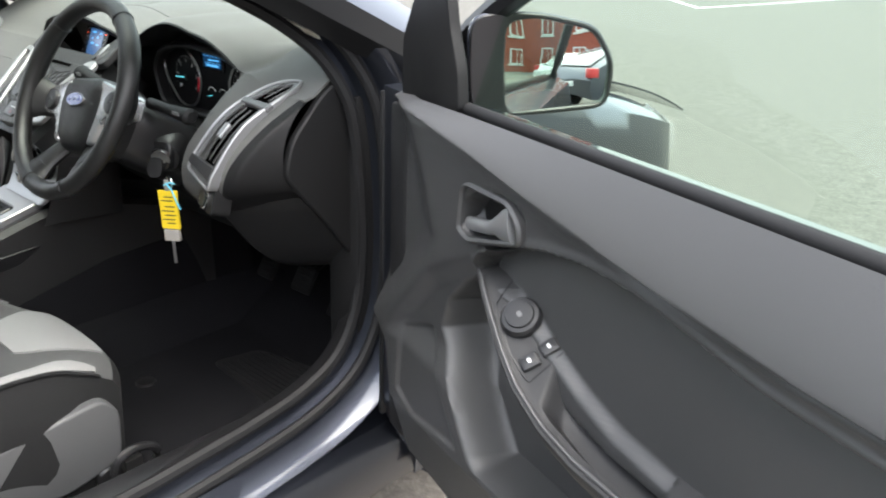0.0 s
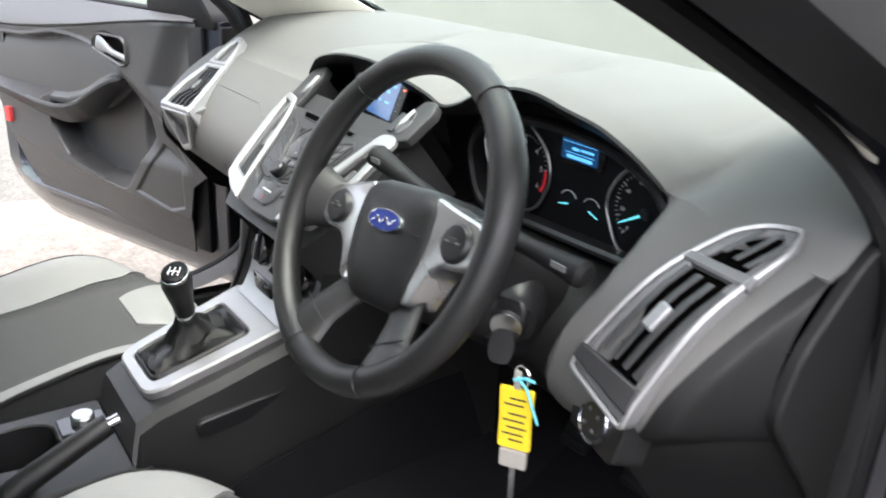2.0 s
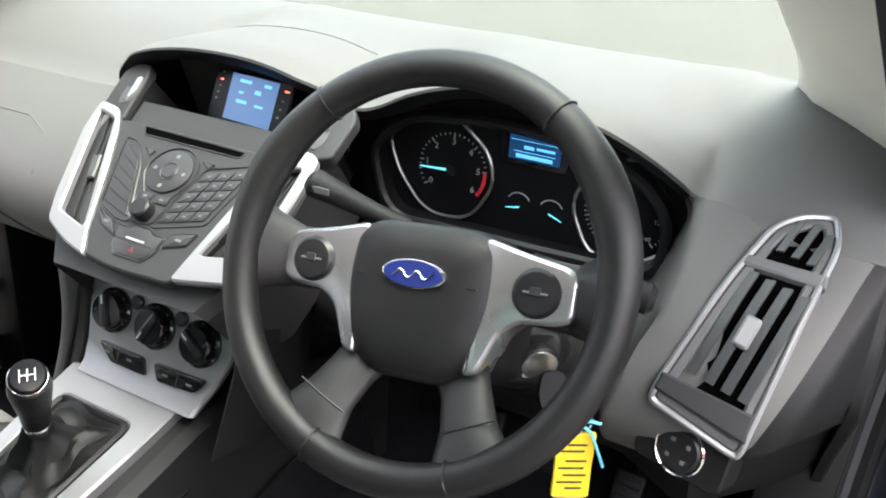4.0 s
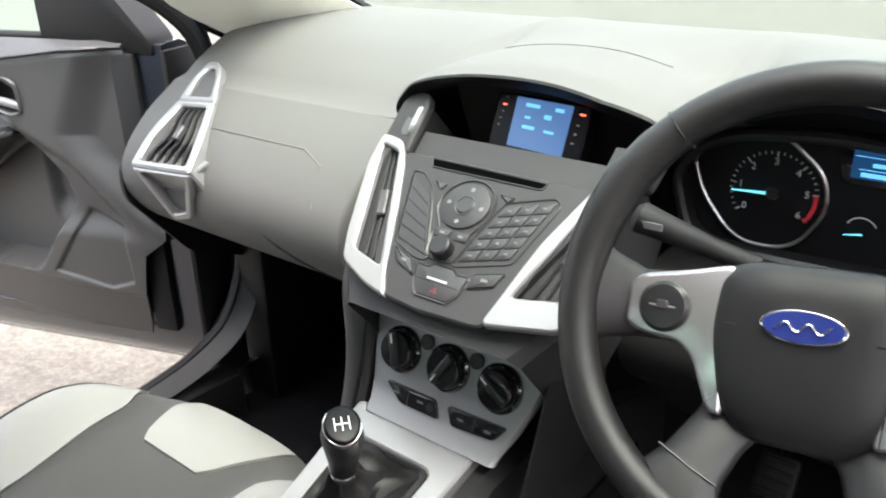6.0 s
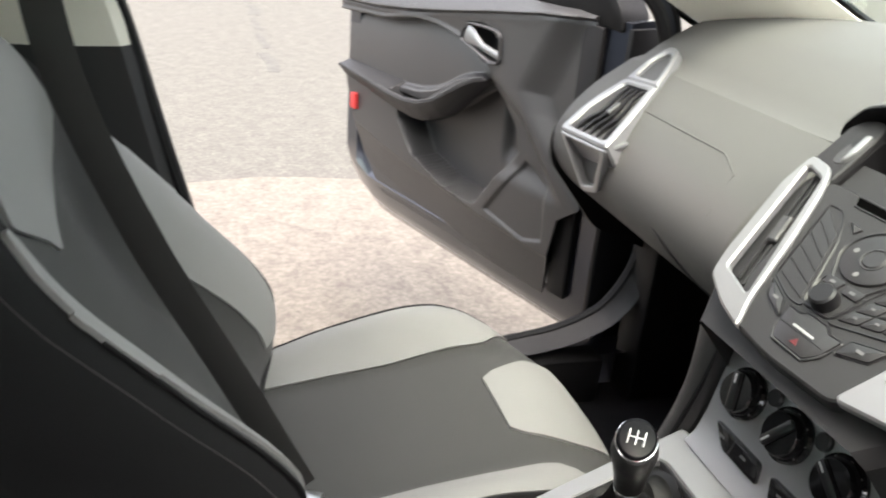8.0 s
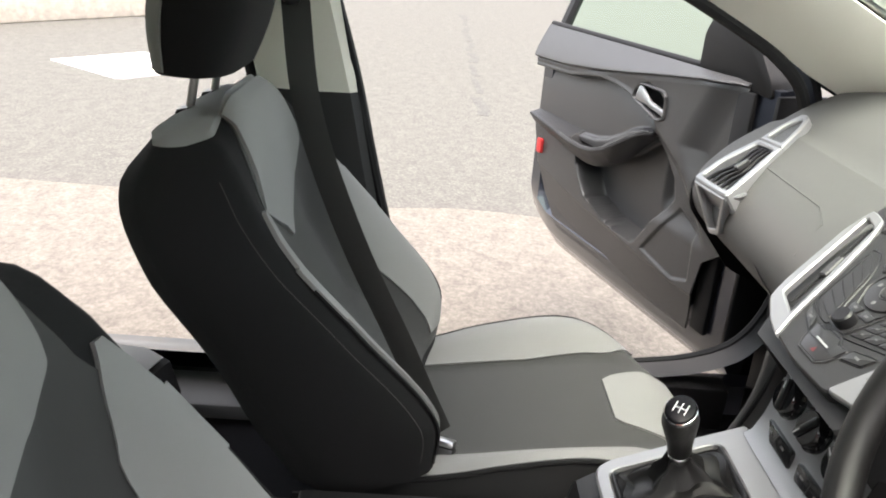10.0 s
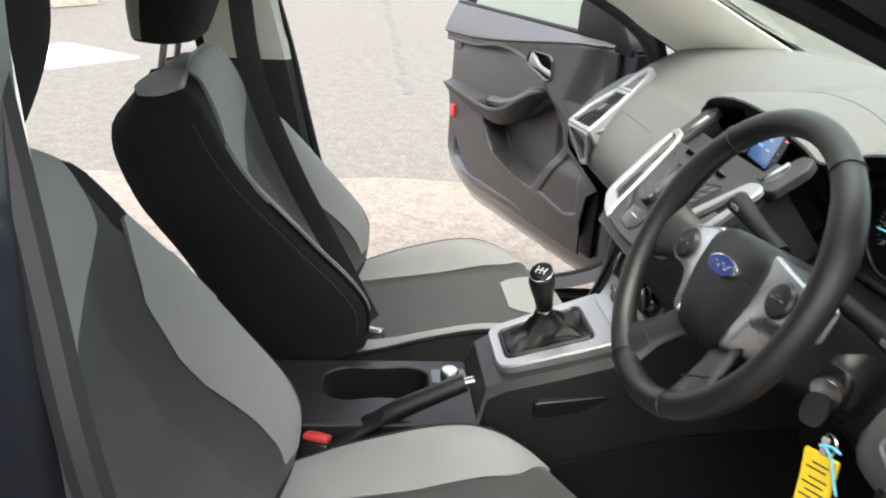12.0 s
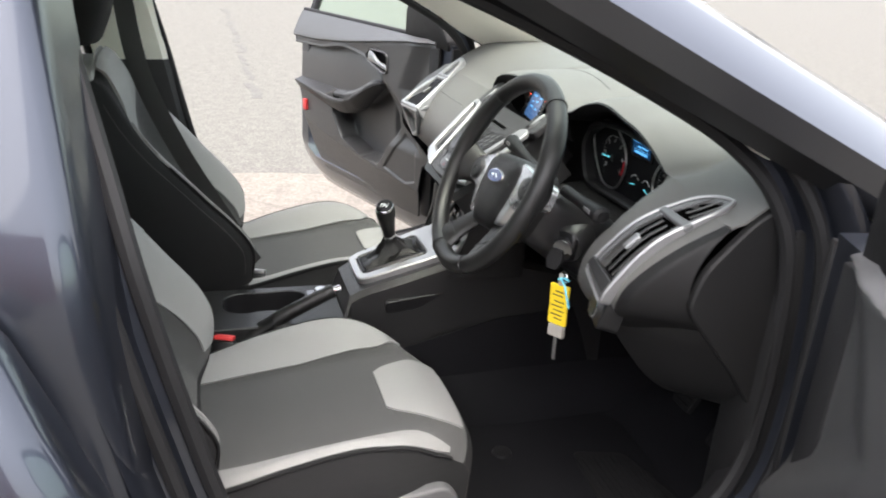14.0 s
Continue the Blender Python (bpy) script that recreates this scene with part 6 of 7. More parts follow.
# silver surround and gaiter
sil_o = soft([(-0.072, -0.095), (0.070, -0.095), (0.084, 0.05), (0.088, 0.118), (-0.088, 0.118), (-0.084, 0.05)], [0.03, 0.03, 0.02, 0.004, 0.004, 0.02])
sil_i = soft([(-0.050, -0.076), (0.046, -0.076), (0.056, 0.074), (-0.060, 0.074)], 0.014)
part("gear_surround", rim(sil_o, sil_i, PM, -0.012, 0.006, 88, 0.003), SILVER, console, "satin silver gear surround")
part("gaiter_frame", rim(sil_i, inset(sil_i, 0.007), PM, -0.01, 0.009, 80, 0.003), BLACK, console, "black gaiter frame")
rows = []
base = even(inset(sil_i, 0.006), 48)
for f, h in ((1.0, 0.004), (0.93, 0.010), (0.80, 0.008), (0.66, 0.014), (0.50, 0.016), (0.36, 0.028), (0.25, 0.034), (0.19, 0.044), (0.15, 0.050)):
    c = np.array((-0.004, 0.010))
    rows.append([PM @ V((*(c + (q - c) * f * (1 + 0.07 * math.sin(i * math.pi / 4 + f * 2.2) * (0.2 < f < 0.95))), h + 0.0045 * math.sin(i * math.pi / 6 + f * 5) * (f < 0.95))) for i, q in enumerate(base)])
part("gaiter", grid(rows, loop_u=True), GAITER, console, "creased black leather gaiter")
part("tray_pocket", prism(rect(0.15, 0.030, 0.012, 0.0, 0.0), fm((0.088, -0.10, 0.585), (0, 1, 0.12), (0.1, 0, 1)), -0.02, 0.004, 0.002), BLACK, console, "dark side tray")
gear = thing("gear_lever", PM @ pose(-0.004, 0.01, 0.06), "black gear lever with bright collar", "gear lever")
gb, gt = PM @ V((-0.004, 0.008, 0.035)), V((0.002, -0.166, 0.780))
ax = (gt - gb).normalized()
LM = fm(gb, V((1, 0, 0)), V((0, 1, 0)) - ax * ax.y)
LM = Matrix.Translation(gb) @ ax.to_track_quat("Z", "Y").to_matrix().to_4x4()
L = (gt - gb).length
part("collar", lathe([(0.012, 0.008), (0.0135, 0.012), (0.0135, 0.022), (0.011, 0.026), (0.010, 0.040)], LM, 24), CHROME, gear, "bright metal collar")
part("stem", lathe([(0.008, -0.02), (0.009, 0.03), (0.011, 0.045)], LM, 16), STEEL, gear)
knob_rows = []
for h, r, sy in ((L - 0.085, 0.011, 1.0), (L - 0.078, 0.0145, 1.0), (L - 0.060, 0.0155, 1.05), (L - 0.036, 0.0188, 1.12), (L - 0.018, 0.0212, 1.15), (L - 0.006, 0.0192, 1.15), (L, 0.012, 1.15), (L + 0.001, 0.004, 1.15)):
    knob_rows.append([LM @ V((r * math.cos(a), r * sy * math.sin(a), h)) for a in np.linspace(0, 2 * math.pi, 26, endpoint=False)])
knob = part("knob", grid(knob_rows, loop_u=True, caps=True), LEATHER, gear, "black leather knob")
cap = LM @ Matrix.Translation((0, 0, L - 0.004))
part("knob_cap", prism(disc(0.0180, 28, 0, 0, 1.2), cap, 0.0, 0.007, 0.003, 3), KNOBCAP, knob, "glossy cap with shift pattern")
part("cap_ring", tube([cap @ V((0.0180 * math.cos(a), 0.0214 * math.sin(a), 0.003)) for a in np.linspace(0, 2 * math.pi, 36, endpoint=False)], 0.0009, 8, True), CHROME, knob, "bright ring round the cap")
for x in (-0.007, 0.0, 0.007):
    part("shift_line", prism(rect(0.0010, 0.015, 0, x, 0), cap, 0.007, 0.0074, 0.0001), WHITE, knob)
part("shift_line", prism(rect(0.015, 0.0010, 0, 0, 0), cap, 0.007, 0.0074, 0.0001), WHITE, knob)
# rotary knob and handbrake
rot = thing("rotary_control", (-0.04, -0.296, 0.556), "round silver-topped control on the console", "switch")
part("plate", prism(rect(0.045, 0.062, 0.004), fm((-0.036, -0.298, 0.558), (1, 0, 0), (0, 1, 0)), -0.002, 0.003, 0.001), GLOSS, rot)
part("knob", lathe([(0.016, 0), (0.016, 0.009), (0.0135, 0.012), (0, 0.012)], fm((-0.040, -0.296, 0.560), (1, 0, 0), (0, 1, 0)), 26), STEEL, rot, "ribbed silver knob")
hb = thing("handbrake", (0.08, -0.45, 0.55), "black leather handbrake lever with bright button", "handbrake")
hp = smooth([(0.087, -0.455, 0.528), (0.086, -0.40, 0.568), (0.085, -0.34, 0.599), (0.084, -0.287, 0.624)], 16)
part("grip", tube(hp, list(np.linspace(0.0175, 0.0145, 16)), 14), LEATHER, hb, "black handbrake grip")
part("button", tube([hp[-1], hp[-1] + np.array((0, 0.014, 0.004))], 0.0075, 12), CHROME, hb, "bright release button")
rows = []
for f in np.linspace(0, 1, 8):
    c = V((0.089, -0.50 + 0.085 * f, 0.505 + 0.055 * f))
    r = 0.036 - 0.018 * f + 0.003 * (int(f * 7) % 2)
    rows.append([c + V((r * math.cos(a), 0.0, r * 0.8 * math.sin(a))) for a in np.linspace(0, 2 * math.pi, 18, endpoint=False)])
part("gaiter", grid(rows, loop_u=True, caps=True), GAITER, hb, "creased black gaiter")


# ---- front seats ----
def front_seat(cx, oy, s, nod=0.0, upright=0.0):
    """s: +1 where the sill lies to the right of the seat."""
    seat = thing("bucket_seat", (cx, oy - 0.35, 0.29), "charcoal and light grey cloth car seat", "car seat", "front seats")
    X = lambda x: cx + s * x  # noqa: E731

    def cush(a, f):
        """Top of the cushion: a across from -1 to 1, f from back 0 to front 1."""
        hw = float(np.interp(f, [0, 0.3, 0.7, 0.88, 1.0], [0.225, 0.245, 0.252, 0.238, 0.205]))
        y = -0.60 + 0.550 * f - 0.050 * abs(a) ** 3 * step(0.5, 1.0, f)
        z = float(np.interp(f, FS, ZS))
        edge = float(np.interp(f, FS, ZE))
        z += (edge - z) * step(0.50, 0.84, abs(a)) - 0.055 * step(0.88, 1.0, abs(a)) ** 1.5
        return V((X(a * hw), oy + y, float(z)))

    FS = np.linspace(0, 1, 60)
    ZS = smooth([(-0.60, 0.500), (-0.45, 0.515), (-0.30, 0.537), (-0.18, 0.552), (-0.11, 0.548), (-0.07, 0.532), (-0.05, 0.515)], 60)[:, 1]
    ZE = smooth([(-0.60, 0.505), (-0.48, 0.535), (-0.38, 0.565), (-0.26, 0.588), (-0.16, 0.580), (-0.09, 0.548), (-0.05, 0.510)], 60)[:, 1]
    rows = []
    for f in np.linspace(0, 1, 26):
        top = [cush(a, f) for a in np.linspace(-1, 1, 41)]
        l, r = top[0], top[-1]
        rows.append([l + V((0, 0, -0.16)), l + V((-s * 0.006, 0, -0.09)), l + V((-s * 0.004, 0, -0.03))] + top + [r + V((s * 0.004, 0, -0.03)), r + V((s * 0.006, 0, -0.09)), r + V((0, 0, -0.16))])
    last = rows[-1]
    rows.append([p + V((0, 0.012, -0.022)) if 2 < i < len(last) - 3 else p + V((0, 0.004, 0)) for i, p in enumerate(last)])
    rows.append([V((p.x, p.y + 0.006, min(p.z, last[0].z + 0.10) - 0.03)) for p in last])
    rows.append([V((p.x, p.y - 0.004, last[0].z)) for p in last])
    part("cushion", grid([r[5:-5] for r in rows[:26]]), CLOTH, seat, "charcoal cloth cushion")
    part("cushion_side", grid([r[:6] for r in rows]), CLOTHBLACK, seat, "black cushion side")
    part("cushion_side", grid([r[-6:] for r in rows]), CLOTHBLACK, seat, "black cushion side")
    part("cushion_front", grid([r[5:-5] for r in rows[25:]]), CLOTHBLACK, seat, "black cushion front")

    def patch(fn, span, lo, hi, n=24, m=14, lift=0.003):
        rows = []
        for k in range(n):
            g = span[0] + (span[1] - span[0]) * k / (n - 1)
            a0, a1 = lo(g), hi(g)
            rows.append([fn(a0 + (a1 - a0) * j / (m - 1), g) for j in range(m)])
        bm = grid(rows)
        bmesh.ops.recalc_face_normals(bm, faces=bm.faces)
        up = sum((f.normal for f in bm.faces), V())
        if up.dot(V((0, 0.6 if fn is back else 0.0, 1))) < 0:
            bmesh.ops.reverse_faces(bm, faces=bm.faces[:])
        bmesh.ops.solidify(bm, geom=bm.faces[:], thickness=-lift)
        return bm

    def back(a, f):
        """Front of the backrest: f from bottom 0 to top 1."""
        hw = float(np.interp(f, [0, 0.2, 0.45, 0.65, 0.82, 0.94, 1.0], [0.225, 0.245, 0.254, 0.256, 0.240, 0.208, 0.182]))
        e, dip = FRONTLINE(f), float(np.interp(f, [0, 0.15, 0.35, 0.6, 0.85, 1.0], [0.02, 0.085, 0.105, 0.075, 0.018, 0.0]))
        k = 1 - step(0.40, 0.90, abs(a))
        y = e[0] - dip * k * 0.92 - 0.030 * step(0.93, 1.0, abs(a))
        z = e[1] - dip * k * 0.38 - 0.010 * step(0.93, 1.0, abs(a)) + (0.024 * k - 0.008 * (1 - k)) * step(0.60, 1.0, f)
        return V((X(a * hw), oy + float(y) + upright * f, float(z)))

    front_line = smooth([(-0.490, 0.545), (-0.493, 0.639), (-0.597, 0.764), (-0.704, 0.882), (-0.782, 1.002), (-0.804, 1.014)], 80)
    rear_line = smooth([(-0.690, 0.500), (-0.745, 0.600), (-0.800, 0.711), (-0.885, 0.840), (-0.918, 0.940), (-0.886, 0.996)], 80)
    FRONTLINE = lambda f: (np.interp(f, np.linspace(0, 1, 80), front_line[:, 0]), np.interp(f, np.linspace(0, 1, 80), front_line[:, 1]))  # noqa: E731
    REARLINE = lambda f: V((0, oy + upright * f + float(np.interp(f, np.linspace(0, 1, 80), rear_line[:, 0])), float(np.interp(f, np.linspace(0, 1, 80), rear_line[:, 1]))))  # noqa: E731
    rows = []
    for f in np.linspace(0, 1, 30):
        fr = [back(a, f) for a in np.linspace(-1, 1, 41)]
        l, r, c = fr[0], fr[-1], REARLINE(f)
        ring = list(fr)
        for p, q in ((r, 1), (l, -1)):
            side = []
            for g in (0.25, 0.5, 0.75, 0.92, 1.0):
                bulge = 0.012 * math.sin(math.pi * min(1, g * 1.1)) - 0.03 * max(0, g - 0.75) / 0.25
                side.append(V((p.x + q * s * bulge, p.y + (c.y - p.y) * g, p.z + (c.z - p.z) * g)))
            ring += side if q > 0 else side[::-1]
        rows.append(ring)
    top = rows[-1]
    mid = sum(top, V()) / len(top)
    for k, (f, h) in enumerate(((0.97, 0.006), (0.90, 0.010), (0.70, 0.013), (0.35, 0.014))):
        rows.append([mid + (p - mid) * f + V((0, -0.004, h)) for p in top])
    part("backrest", grid(rows[:30], loop_u=True), CLOTHBLACK, seat, "black cloth backrest shell", sharp=75)
    part("light_panel", grid(rows[29:], loop_u=True, caps=True), CLOTHLIGHT, seat, "light grey panel over the top")
    part("back_facing", patch(back, (0.02, 0.999), lambda g: -np.interp(g, [0.5, 0.66, 0.80, 1.0], [0.93, 0.86, 0.72, 0.66]), lambda g: np.interp(g, [0.5, 0.66, 0.80, 1.0], [0.93, 0.86, 0.72, 0.66]), 40, 40, 0.002), CLOTH, seat, "charcoal backrest facing")
    # light panels of the backrest
    def cen(g):
        return np.interp(g, [0.62, 0.66, 0.70, 0.75, 0.81, 0.87, 0.93, 1.0], [0.012, 0.10, 0.26, 0.47, 0.60, 0.63, 0.65, 0.66])
    part("light_panel", patch(back, (0.62, 1.0), lambda g: -cen(g), lambda g: cen(g), 40, 18, 0.007), CLOTHLIGHT, seat, "light grey centre panel")
    for q in (-1, 1):
        inn = lambda g: np.interp(g, [0.06, 0.25, 0.45, 0.60, 0.72, 0.80], [0.68, 0.64, 0.61, 0.64, 0.72, 0.81])  # noqa: E731
        out = lambda g: np.interp(g, [0.06, 0.25, 0.50, 0.66, 0.74, 0.80], [0.82, 0.89, 0.91, 0.91, 0.895, 0.855])  # noqa: E731
        if q > 0:
            bm = patch(back, (0.06, 0.80), lambda g: inn(g), lambda g: out(g), 24, 10, 0.006)
        else:
            bm = patch(back, (0.06, 0.80), lambda g: -out(g), lambda g: -inn(g), 24, 10, 0.006)
        part("light_panel", bm, CLOTHLIGHT, seat, "light grey side panel")
        seam = [back(q * 0.93, f) + V((0, 0.001, 0.001)) for f in np.linspace(0.05, 0.60, 30)]
        part("piping", tube(seam, 0.0022, 6), CLOTHBLACK, seat, "dark edge piping")
        part("seam_insert", patch(back, (0.50, 0.66), lambda g: q * 0.885 - 0.045, lambda g: q * 0.885 + 0.045, 10, 6, 0.006), CLOTHLIGHT, seat, "small light insert on the bolster edge")
        edge = [back(q * 0.975, f) for f in np.linspace(0.05, 0.90, 60)]
        part("stitching", tube([p + V((q * s * 0.001, 0.001, 0.001)) for p in edge], 0.0007, 4), STITCH, seat, "grey stitching")
        # cushion side panels
        i0 = lambda g: np.interp(g, [0.02, 0.5, 0.80, 0.93], [0.60, 0.56, 0.60, 0.80])  # noqa: E731
        o0 = lambda g: np.interp(g, [0.02, 0.2, 0.8, 0.93], [0.80, 0.885, 0.885, 0.86])  # noqa: E731
        if q > 0:
            bm = patch(cush, (0.02, 0.93), i0, o0, 24, 10, 0.004)
        else:
            bm = patch(cush, (0.02, 0.93), lambda g: -o0(g), lambda g: -i0(g), 24, 10, 0.004)
        part("light_panel", bm, CLOTHLIGHT, seat, "light grey cushion side panel")
        part("piping", tube([cush(q * 0.90, f) + V((0, 0, 0.002)) for f in np.linspace(0.02, 0.95, 40)], 0.0038, 6), CLOTHBLACK, seat, "dark edge piping")
    fw = lambda g: np.interp(g, [0.74, 0.77, 0.90, 0.985], [0.24, 0.30, 0.45, 0.50])  # noqa: E731
    part("light_panel", patch(cush, (0.74, 0.985), lambda g: -fw(g), lambda g: fw(g), 16, 12, 0.004), CLOTHLIGHT, seat, "light grey front panel")
    # plastic base, side cover and runners
    part("base", box((cx - 0.20, oy - 0.55, 0.335), (cx + 0.20, oy - 0.12, 0.46), 0.02), BLACK, seat, "black seat base")
    cover = soft([(-0.60, 0.385), (-0.20, 0.375), (-0.115, 0.40), (-0.11, 0.49), (-0.135, 0.522), (-0.30, 0.500), (-0.64, 0.495)], 0.025)
    m = fm((X(0.235), oy, 0), (0, 1, 0), (0, 0, 1))
    part("side_cover", prism(cover, m, 0.0, 0.02, 0.006, 3), SEATPLASTIC, seat, "grey plastic side cover")
    for x in (-0.17, 0.17):
        part("runner", box((cx + x - 0.02, oy - 0.62, 0.288), (cx + x + 0.02, oy - 0.05, 0.34), 0.006), STEEL, seat, "steel seat runner")
    # head restraint
    hy, hz = oy - 0.872 + upright, 1.064
    for x in (-0.062, 0.062):
        part("restraint_post", tube([(cx + x, hy + 0.002, 0.93), (cx + x, hy + 0.010, 1.02), (cx + x, hy + 0.026, 1.11)], 0.0062, 10), STEEL, seat, "steel head restraint post")
        part("post_guide", prism(rect(0.036, 0.028, 0.006), fm((cx + x, hy + 0.008, 1.008), (1, 0, 0), (0, 1, 0.2)), -0.03, 0.012, 0.003), BLACK, seat, "black post guide")
    def head(f, a, grow=0.0):
        z = hz + 0.20 * f
        w = 0.118 + 0.022 * math.sin(math.pi * f) + grow
        d = 0.052 + 0.018 * math.sin(math.pi * f) + grow
        if f in (0, 1):
            w, d = w * 0.78, d * 0.6
        ca, sa = math.cos(a), math.sin(a)
        return V((cx + w * math.copysign(abs(ca) ** 0.55, ca), hy + 0.018 + nod + 0.035 * f + d * math.copysign(abs(sa) ** 0.7, sa), z))
    rows = [[head(f, a) for a in np.linspace(0, 2 * math.pi, 30, endpoint=False)] for f in (0, 0.03, 0.09, 0.18, 0.3, 0.42, 0.54, 0.66, 0.78, 0.88, 0.95, 0.985, 1)]
    hr = part("head_restraint", grid(rows, loop_u=True, caps=True), CLOTHBLACK, seat, "black cloth head restraint")
    part("restraint_facing", thick(grid([[head(f, a, 0.002) for a in np.linspace(-0.35, -1.3, 10)] for f in np.linspace(0.05, 0.93, 12)]), 0.003), CLOTHLIGHT, hr, "light grey restraint side")
    part("restraint_facing", thick(grid([[head(f, a, 0.002) for a in np.linspace(math.pi + 0.35, math.pi + 1.3, 10)] for f in np.linspace(0.05, 0.93, 12)]), 0.003), CLOTHLIGHT, hr, "light grey restraint side")
    loop = smooth([(-0.135, 0.372), (-0.125, 0.398), (-0.095, 0.408), (-0.060, 0.395), (-0.058, 0.372), (-0.090, 0.352), (-0.125, 0.352)], 26)
    part("height_lever", tube([(X(0.255), oy + y, z) for y, z in loop], 0.008, 8), BLACK, seat, "black height lever")
    part("lever_hub", lathe([(0.022, 0.0), (0.022, 0.012), (0.017, 0.016), (0.0, 0.016)], fm((X(0.236), oy - 0.14, 0.37), (0, 1, 0), (0, 0, s)), 20), BLACK, seat)
    return seat


front_seat(0.375, -0.055, 1, 0.012, 0.042)
front_seat(-0.375, 0.05, -1)
for x, y in ((0.128, -0.515), (-0.255, -0.425)):
    bk = thing("belt_buckle", (x, y, 0.45), "seat belt buckle beside the console", "belt buckle")
    part("body", box((-0.022, -0.014, -0.07), (0.022, 0.014, 0.0), 0.005, Matrix.Translation((x, y, 0.548 if x > 0 else 0.525)) @ pose(0, 0, 0, -20, 0, 70)), BLACK, bk, "black buckle body")
    part("button", box((-0.020, -0.012, 0.0), (0.020, 0.012, 0.010), 0.003, Matrix.Translation((x, y, 0.548 if x > 0 else 0.525)) @ pose(0, 0, 0, -20, 0, 70)), RED if x > 0 else STEEL, bk, "red release button" if x > 0 else "steel belt tongue")
# belts
for s, by, sy in ((-1, -0.66, 0.09), (1, -0.70, 0.0)):
    belt = thing("seat_belt", (s * 0.66, by, 0.40), "black webbing seat belt on the pillar", "seat belt")
    if s < 0:
        line = smooth([(-0.60, -0.72, 1.17), (-0.535, -0.685, 0.98), (-0.44, -0.60, 0.80), (-0.33, -0.495, 0.645), (-0.245, -0.43, 0.555)], 24)
    else:
        line = smooth([(0.60, -0.74, 1.22), (0.625, -0.72, 0.95), (0.66, -0.70, 0.62), (0.68, -0.68, 0.42)], 24)
    part("webbing", tube(line, 0.024, 8, flat=0.06, up=(0.9, 0.15, 0.5 * s)), WEBBING, belt, "black webbing")
    part("top_anchor", box((-0.030, -0.012, -0.03), (0.030, 0.012, 0.03), 0.006, Matrix.Translation(tuple(line[0]))), BLACK, belt, "black top anchor")

# ---- rear bench ----
bench = thing("rear_bench", (0, -1.35, 0.30), "charcoal and light grey rear bench seat", "rear seat")
rows = [[(x, y, z - 0.045 + 0.012 * math.cos(x * 9) - 0.05 * max(0, abs(x) - 0.50) / 0.14) for x in np.linspace(-0.64, 0.64, 26)] for y, z in ((-1.00, 0.33), (-0.96, 0.42), (-0.98, 0.495), (-1.02, 0.52), (-1.25, 0.53), (-1.6, 0.50), (-1.66, 0.45))]
part("cushion", thick(grid(rows), 0.02), CLOTHBLACK, bench, "black cushion front")
for a, b in ((-0.62, -0.40), (-0.16, 0.16), (0.40, 0.62)):
    rows = [[(x, y, z - 0.039 + 0.012 * math.cos(x * 9) - 0.05 * max(0, abs(x) - 0.50) / 0.14) for x in np.linspace(a, b, 10)] for y, z in ((-0.985, 0.503), (-1.02, 0.524), (-1.25, 0.534), (-1.58, 0.506))]
    part("light_panel", thick(grid(rows), 0.004), CLOTHLIGHT, bench, "light grey cushion panel")
part("backrest", thick(grid([[(x, y, z) for x in np.linspace(-0.64, 0.64, 14)] for y, z in ((-1.60, 0.50), (-1.72, 0.75), (-1.82, 1.02), (-1.90, 1.05))]), 0.02), CLOTH, bench)

# ---- pedals and mats ----
for x, y, z, w in ((0.27, 0.40, 0.485, 0.055), (0.405, 0.40, 0.490, 0.06), (0.50, 0.42, 0.45, 0.045)):
    pd = thing("pedal", (x, y, z), "black rubber foot pedal on a steel arm", "pedal", "pedals")
    m = fm((x, y, z), (1, 0, 0), (0, 0.5, 0.85))
    part("pad", prism(rect(w, 0.065, 0.008), m, -0.008, 0.004, 0.003, 2), KNEE, pd)
    for k in range(4):
        part("rib", prism(rect(w * 0.8, 0.006, 0.001, 0, -0.022 + 0.015 * k), m, 0.004, 0.0065, 0.001), KNEE, pd)
    part("arm", tube([m @ V((0, 0.01, -0.008)), m @ V((0, 0.06, -0.05)), (x, y + 0.14, z + 0.25)], 0.008, 8), BLACK, pd)
mat_ob = thing("floor_mat", (0.37, 0.0, 0.296), "black carpet mat with ribbed rubber heel pad", "floor mat")
mo = soft([(0.17, -0.26), (0.62, -0.26), (0.64, 0.20), (0.59, 0.35), (0.20, 0.36)], 0.05)
ZM = fm((0, 0, 0.302), (1, 0, 0), (0, 1, 0.02))
part("carpet", prism(mo, ZM, 0.0, 0.008, 0.003), CARPET, mat_ob)
hp = soft([(0.32, 0.195), (0.35, 0.305), (0.53, 0.345), (0.612, 0.205), (0.575, 0.175)], 0.022)
part("heel_pad", prism(hp, ZM, 0.008, 0.012, 0.002), KNEE, mat_ob, "black rubber heel pad")
for k in range(11):
    y = 0.195 + 0.0125 * k
    x0, x1 = np.interp(y, [0.19, 0.30, 0.335], [0.345, 0.365, 0.47]), np.interp(y, [0.19, 0.21, 0.335], [0.585, 0.590, 0.525])
    part("pad_rib", prism(rect(x1 - x0, 0.005, 0.001, (x0 + x1) / 2, y), ZM, 0.012, 0.0155, 0.001), RUBBER, mat_ob)
for x, y in ((0.29, 0.047), (0.60, 0.034)):
    part("mat_clip", lathe([(0.022, 0), (0.020, 0.005), (0.008, 0.006), (0, 0.006)], fm((x, y, 0.311), (1, 0, 0), (0, 1, 0)), 20), BLACK, mat_ob, "round mat clip")
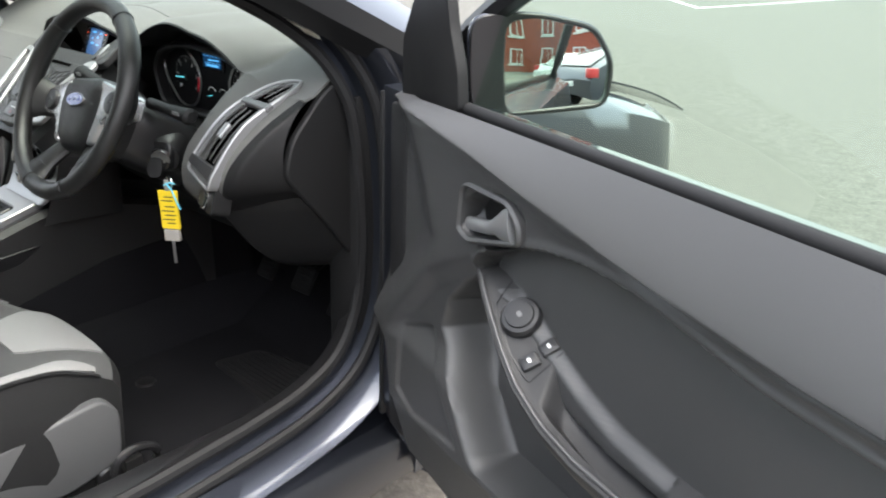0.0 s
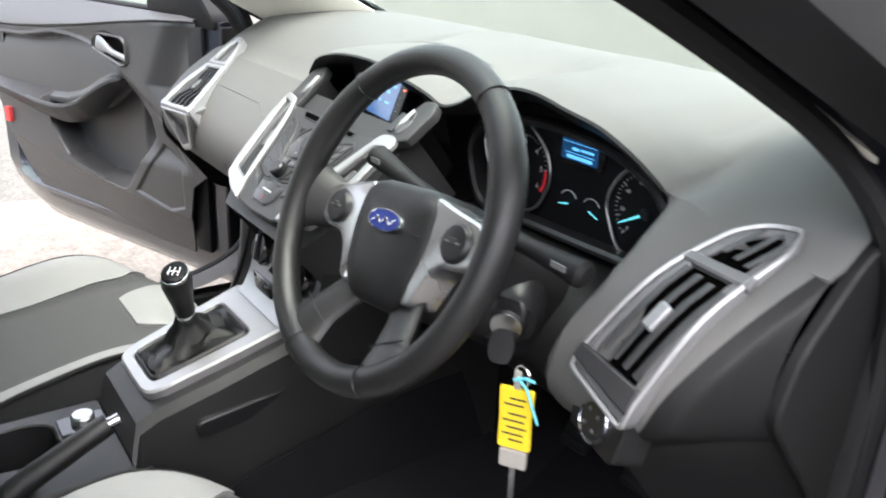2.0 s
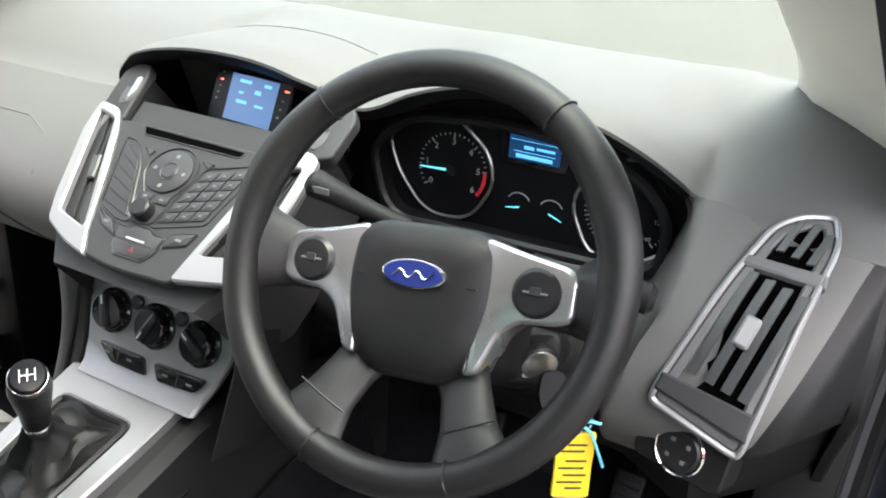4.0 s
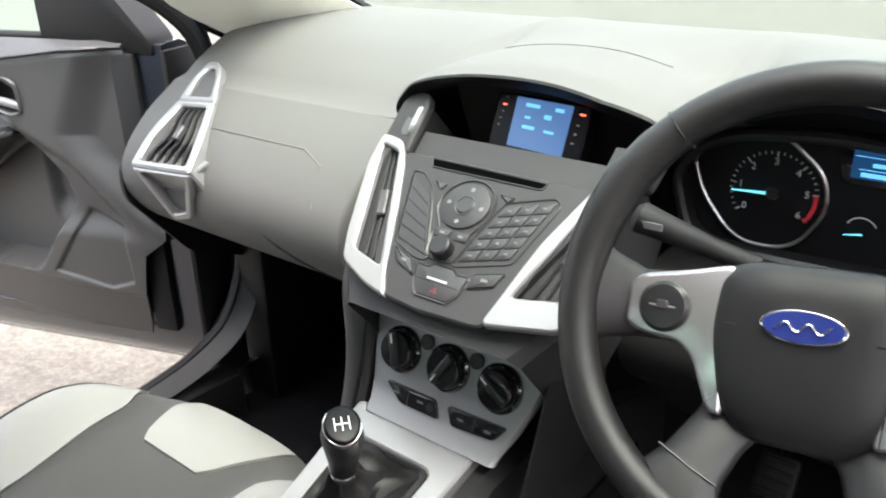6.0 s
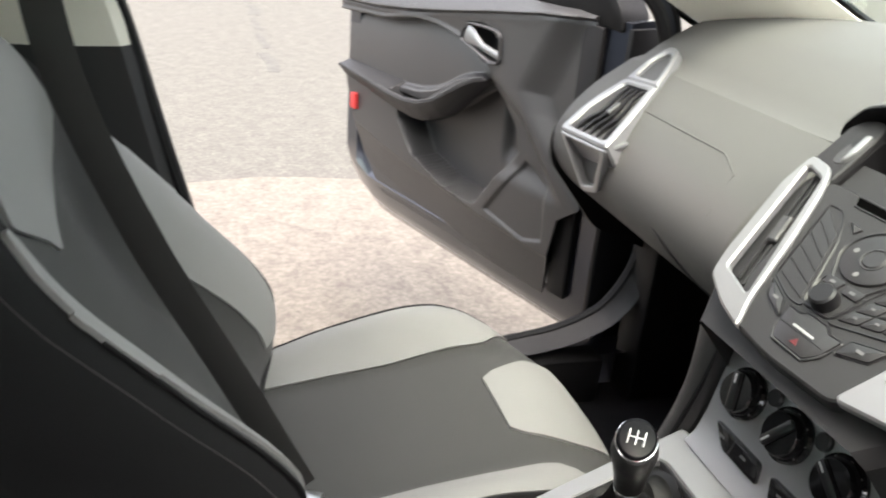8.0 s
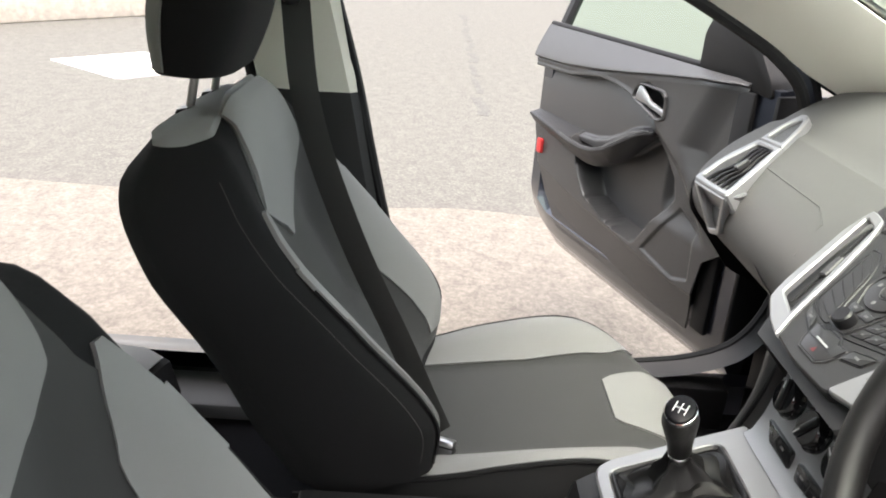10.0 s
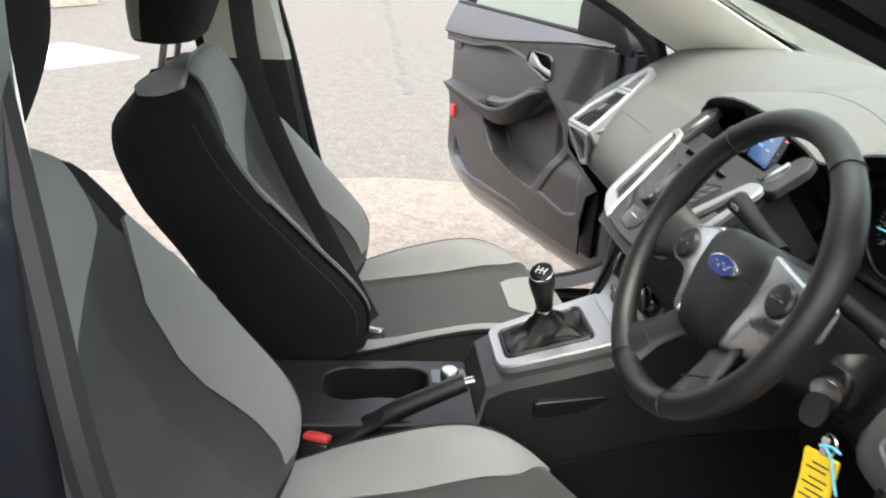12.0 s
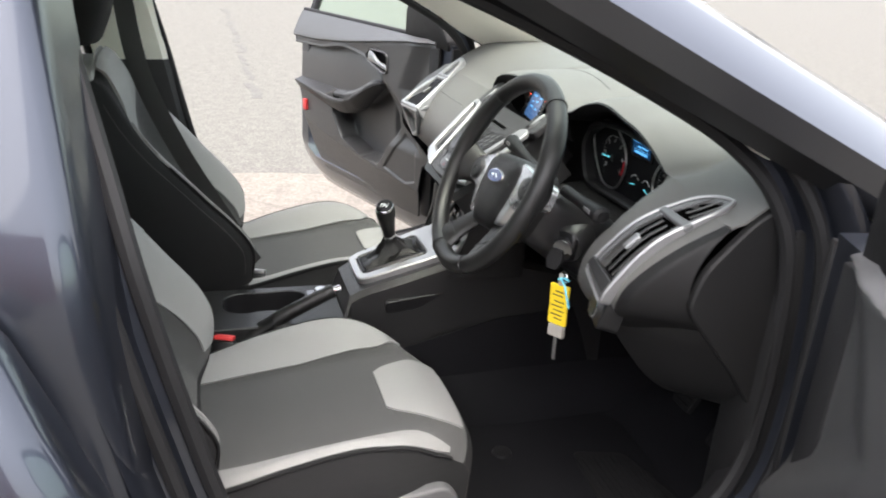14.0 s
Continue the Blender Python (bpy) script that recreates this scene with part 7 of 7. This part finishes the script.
part("carpet", prism(soft([(-0.17, -0.2), (-0.62, -0.2), (-0.62, 0.25), (-0.2, 0.27)], 0.05), ZM, 0.0, 0.008, 0.003), CARPET, mat_ob)

# ---- street side that the door mirror shows ----
bld = thing("brick_building", (24, -8, 0), "red brick building with white sash windows", "building")
BX = 24.0
part("wall", box((BX, -22, 0), (BX + 6, 8, 9), 0), BRICKRED, bld, "red brick wall")
for i in range(8):
    for j in range(3):
        y, z = -20 + i * 3.6, 1.6 + j * 2.8
        m = fm((BX, y, z), (0, -1, 0), (0, 0, 1))
        wd = part("window", rim(rect(1.3, 1.6), rect(1.1, 1.4), m, -0.02, 0.06, 24), WHITE, bld, "white window frame")
        part("pane", prism(rect(1.1, 1.4), m, -0.02, 0.01, 0.002), GLOSS, wd)
        part("glazing_bar", box((-0.03, -0.7, 0.01), (0.03, 0.7, 0.04), 0, m), WHITE, wd)
        part("sill", box((-0.8, -0.95, 0.0), (0.8, -0.82, 0.12), 0, m), LINEPAINT, wd)
# courses of brick as thin raised rows
rows_b = []
for k in range(60):
    rows_b.append(box((BX - 0.012, -22, 0.02 + 0.15 * k), (BX + 0.01, 8, 0.02 + 0.15 * k + 0.138), 0))
part("brick_courses", merged(*rows_b), BRICKRED, bld, "brick courses")
tagged(bld.children[-1], kind="stuff")


def parked_car(x, y, yaw, paint, label):
    m = Matrix.Translation((x, y, 0)) @ pose(0, 0, 0, 0, 0, yaw)
    car = thing("parked_car", m, label, "car", "parked cars")
    prof = [(-2.1, 0.35), (-2.12, 0.7), (-1.95, 0.95), (-1.55, 1.2), (-1.1, 1.42), (0.0, 1.46), (0.45, 1.30), (0.95, 1.0), (1.9, 0.82), (2.1, 0.6), (2.1, 0.3)]
    rows = []
    for f in (-1.0, -0.97, -0.8, 0.8, 0.97, 1.0):
        rows.append([m @ V((f * (0.88 - 0.22 * max(0, z - 0.9)) , y2, 0.3 + (z - 0.3) * (1 if abs(f) < 0.9 else 0.98))) for y2, z in prof])
    part("body", grid([list(r) for r in rows], caps=True), paint, car)
    for q in (-1, 1):
        part("side_glass", prism([(-1.5, 1.0), (0.6, 1.0), (0.1, 1.36), (-1.1, 1.36)], m @ fm((q * 0.80, 0, 0), (0, 1, 0), (-q * 0.22, 0, 1)), -0.02, 0.035, 0.002), GLOSS, car)
        part("tail_lamp", box((q * 0.78 - 0.1, -2.13, 0.75), (q * 0.78 + 0.1, -1.95, 0.95), 0.02, m), RED, car, "red tail lamp")
        for y2 in (-1.3, 1.3):
            part("wheel", lathe([(0.0, -0.1), (0.30, -0.1), (0.31, 0.1), (0.0, 0.1)], m @ fm((q * 0.8, y2, 0.31), (0, 1, 0), (0, 0, 1)), 20), TYRE, car)
    part("rear_glass", prism([(-0.6, 0), (0.6, 0), (0.55, 0.42), (-0.55, 0.42)], m @ fm((0, -1.93, 0.98), (1, 0, 0), (0, 0.85, 0.5)), 0.0, 0.02, 0.003), GLOSS, car)
    part("plate_bar", box((-0.25, -2.14, 0.55), (0.25, -2.11, 0.66), 0.004, m), WHITE, car, "plain plate")
    return car


CARWHITE = mat("white_car_paint", (0.75, 0.76, 0.76), 0.25, bump=0, coat=1.0, vary=0.02)
parked_car(8.5, -1.2, -60, PAINT, "dark blue parked hatchback")
parked_car(11.5, -3.6, -60, CARWHITE, "glossy white parked hatchback car")
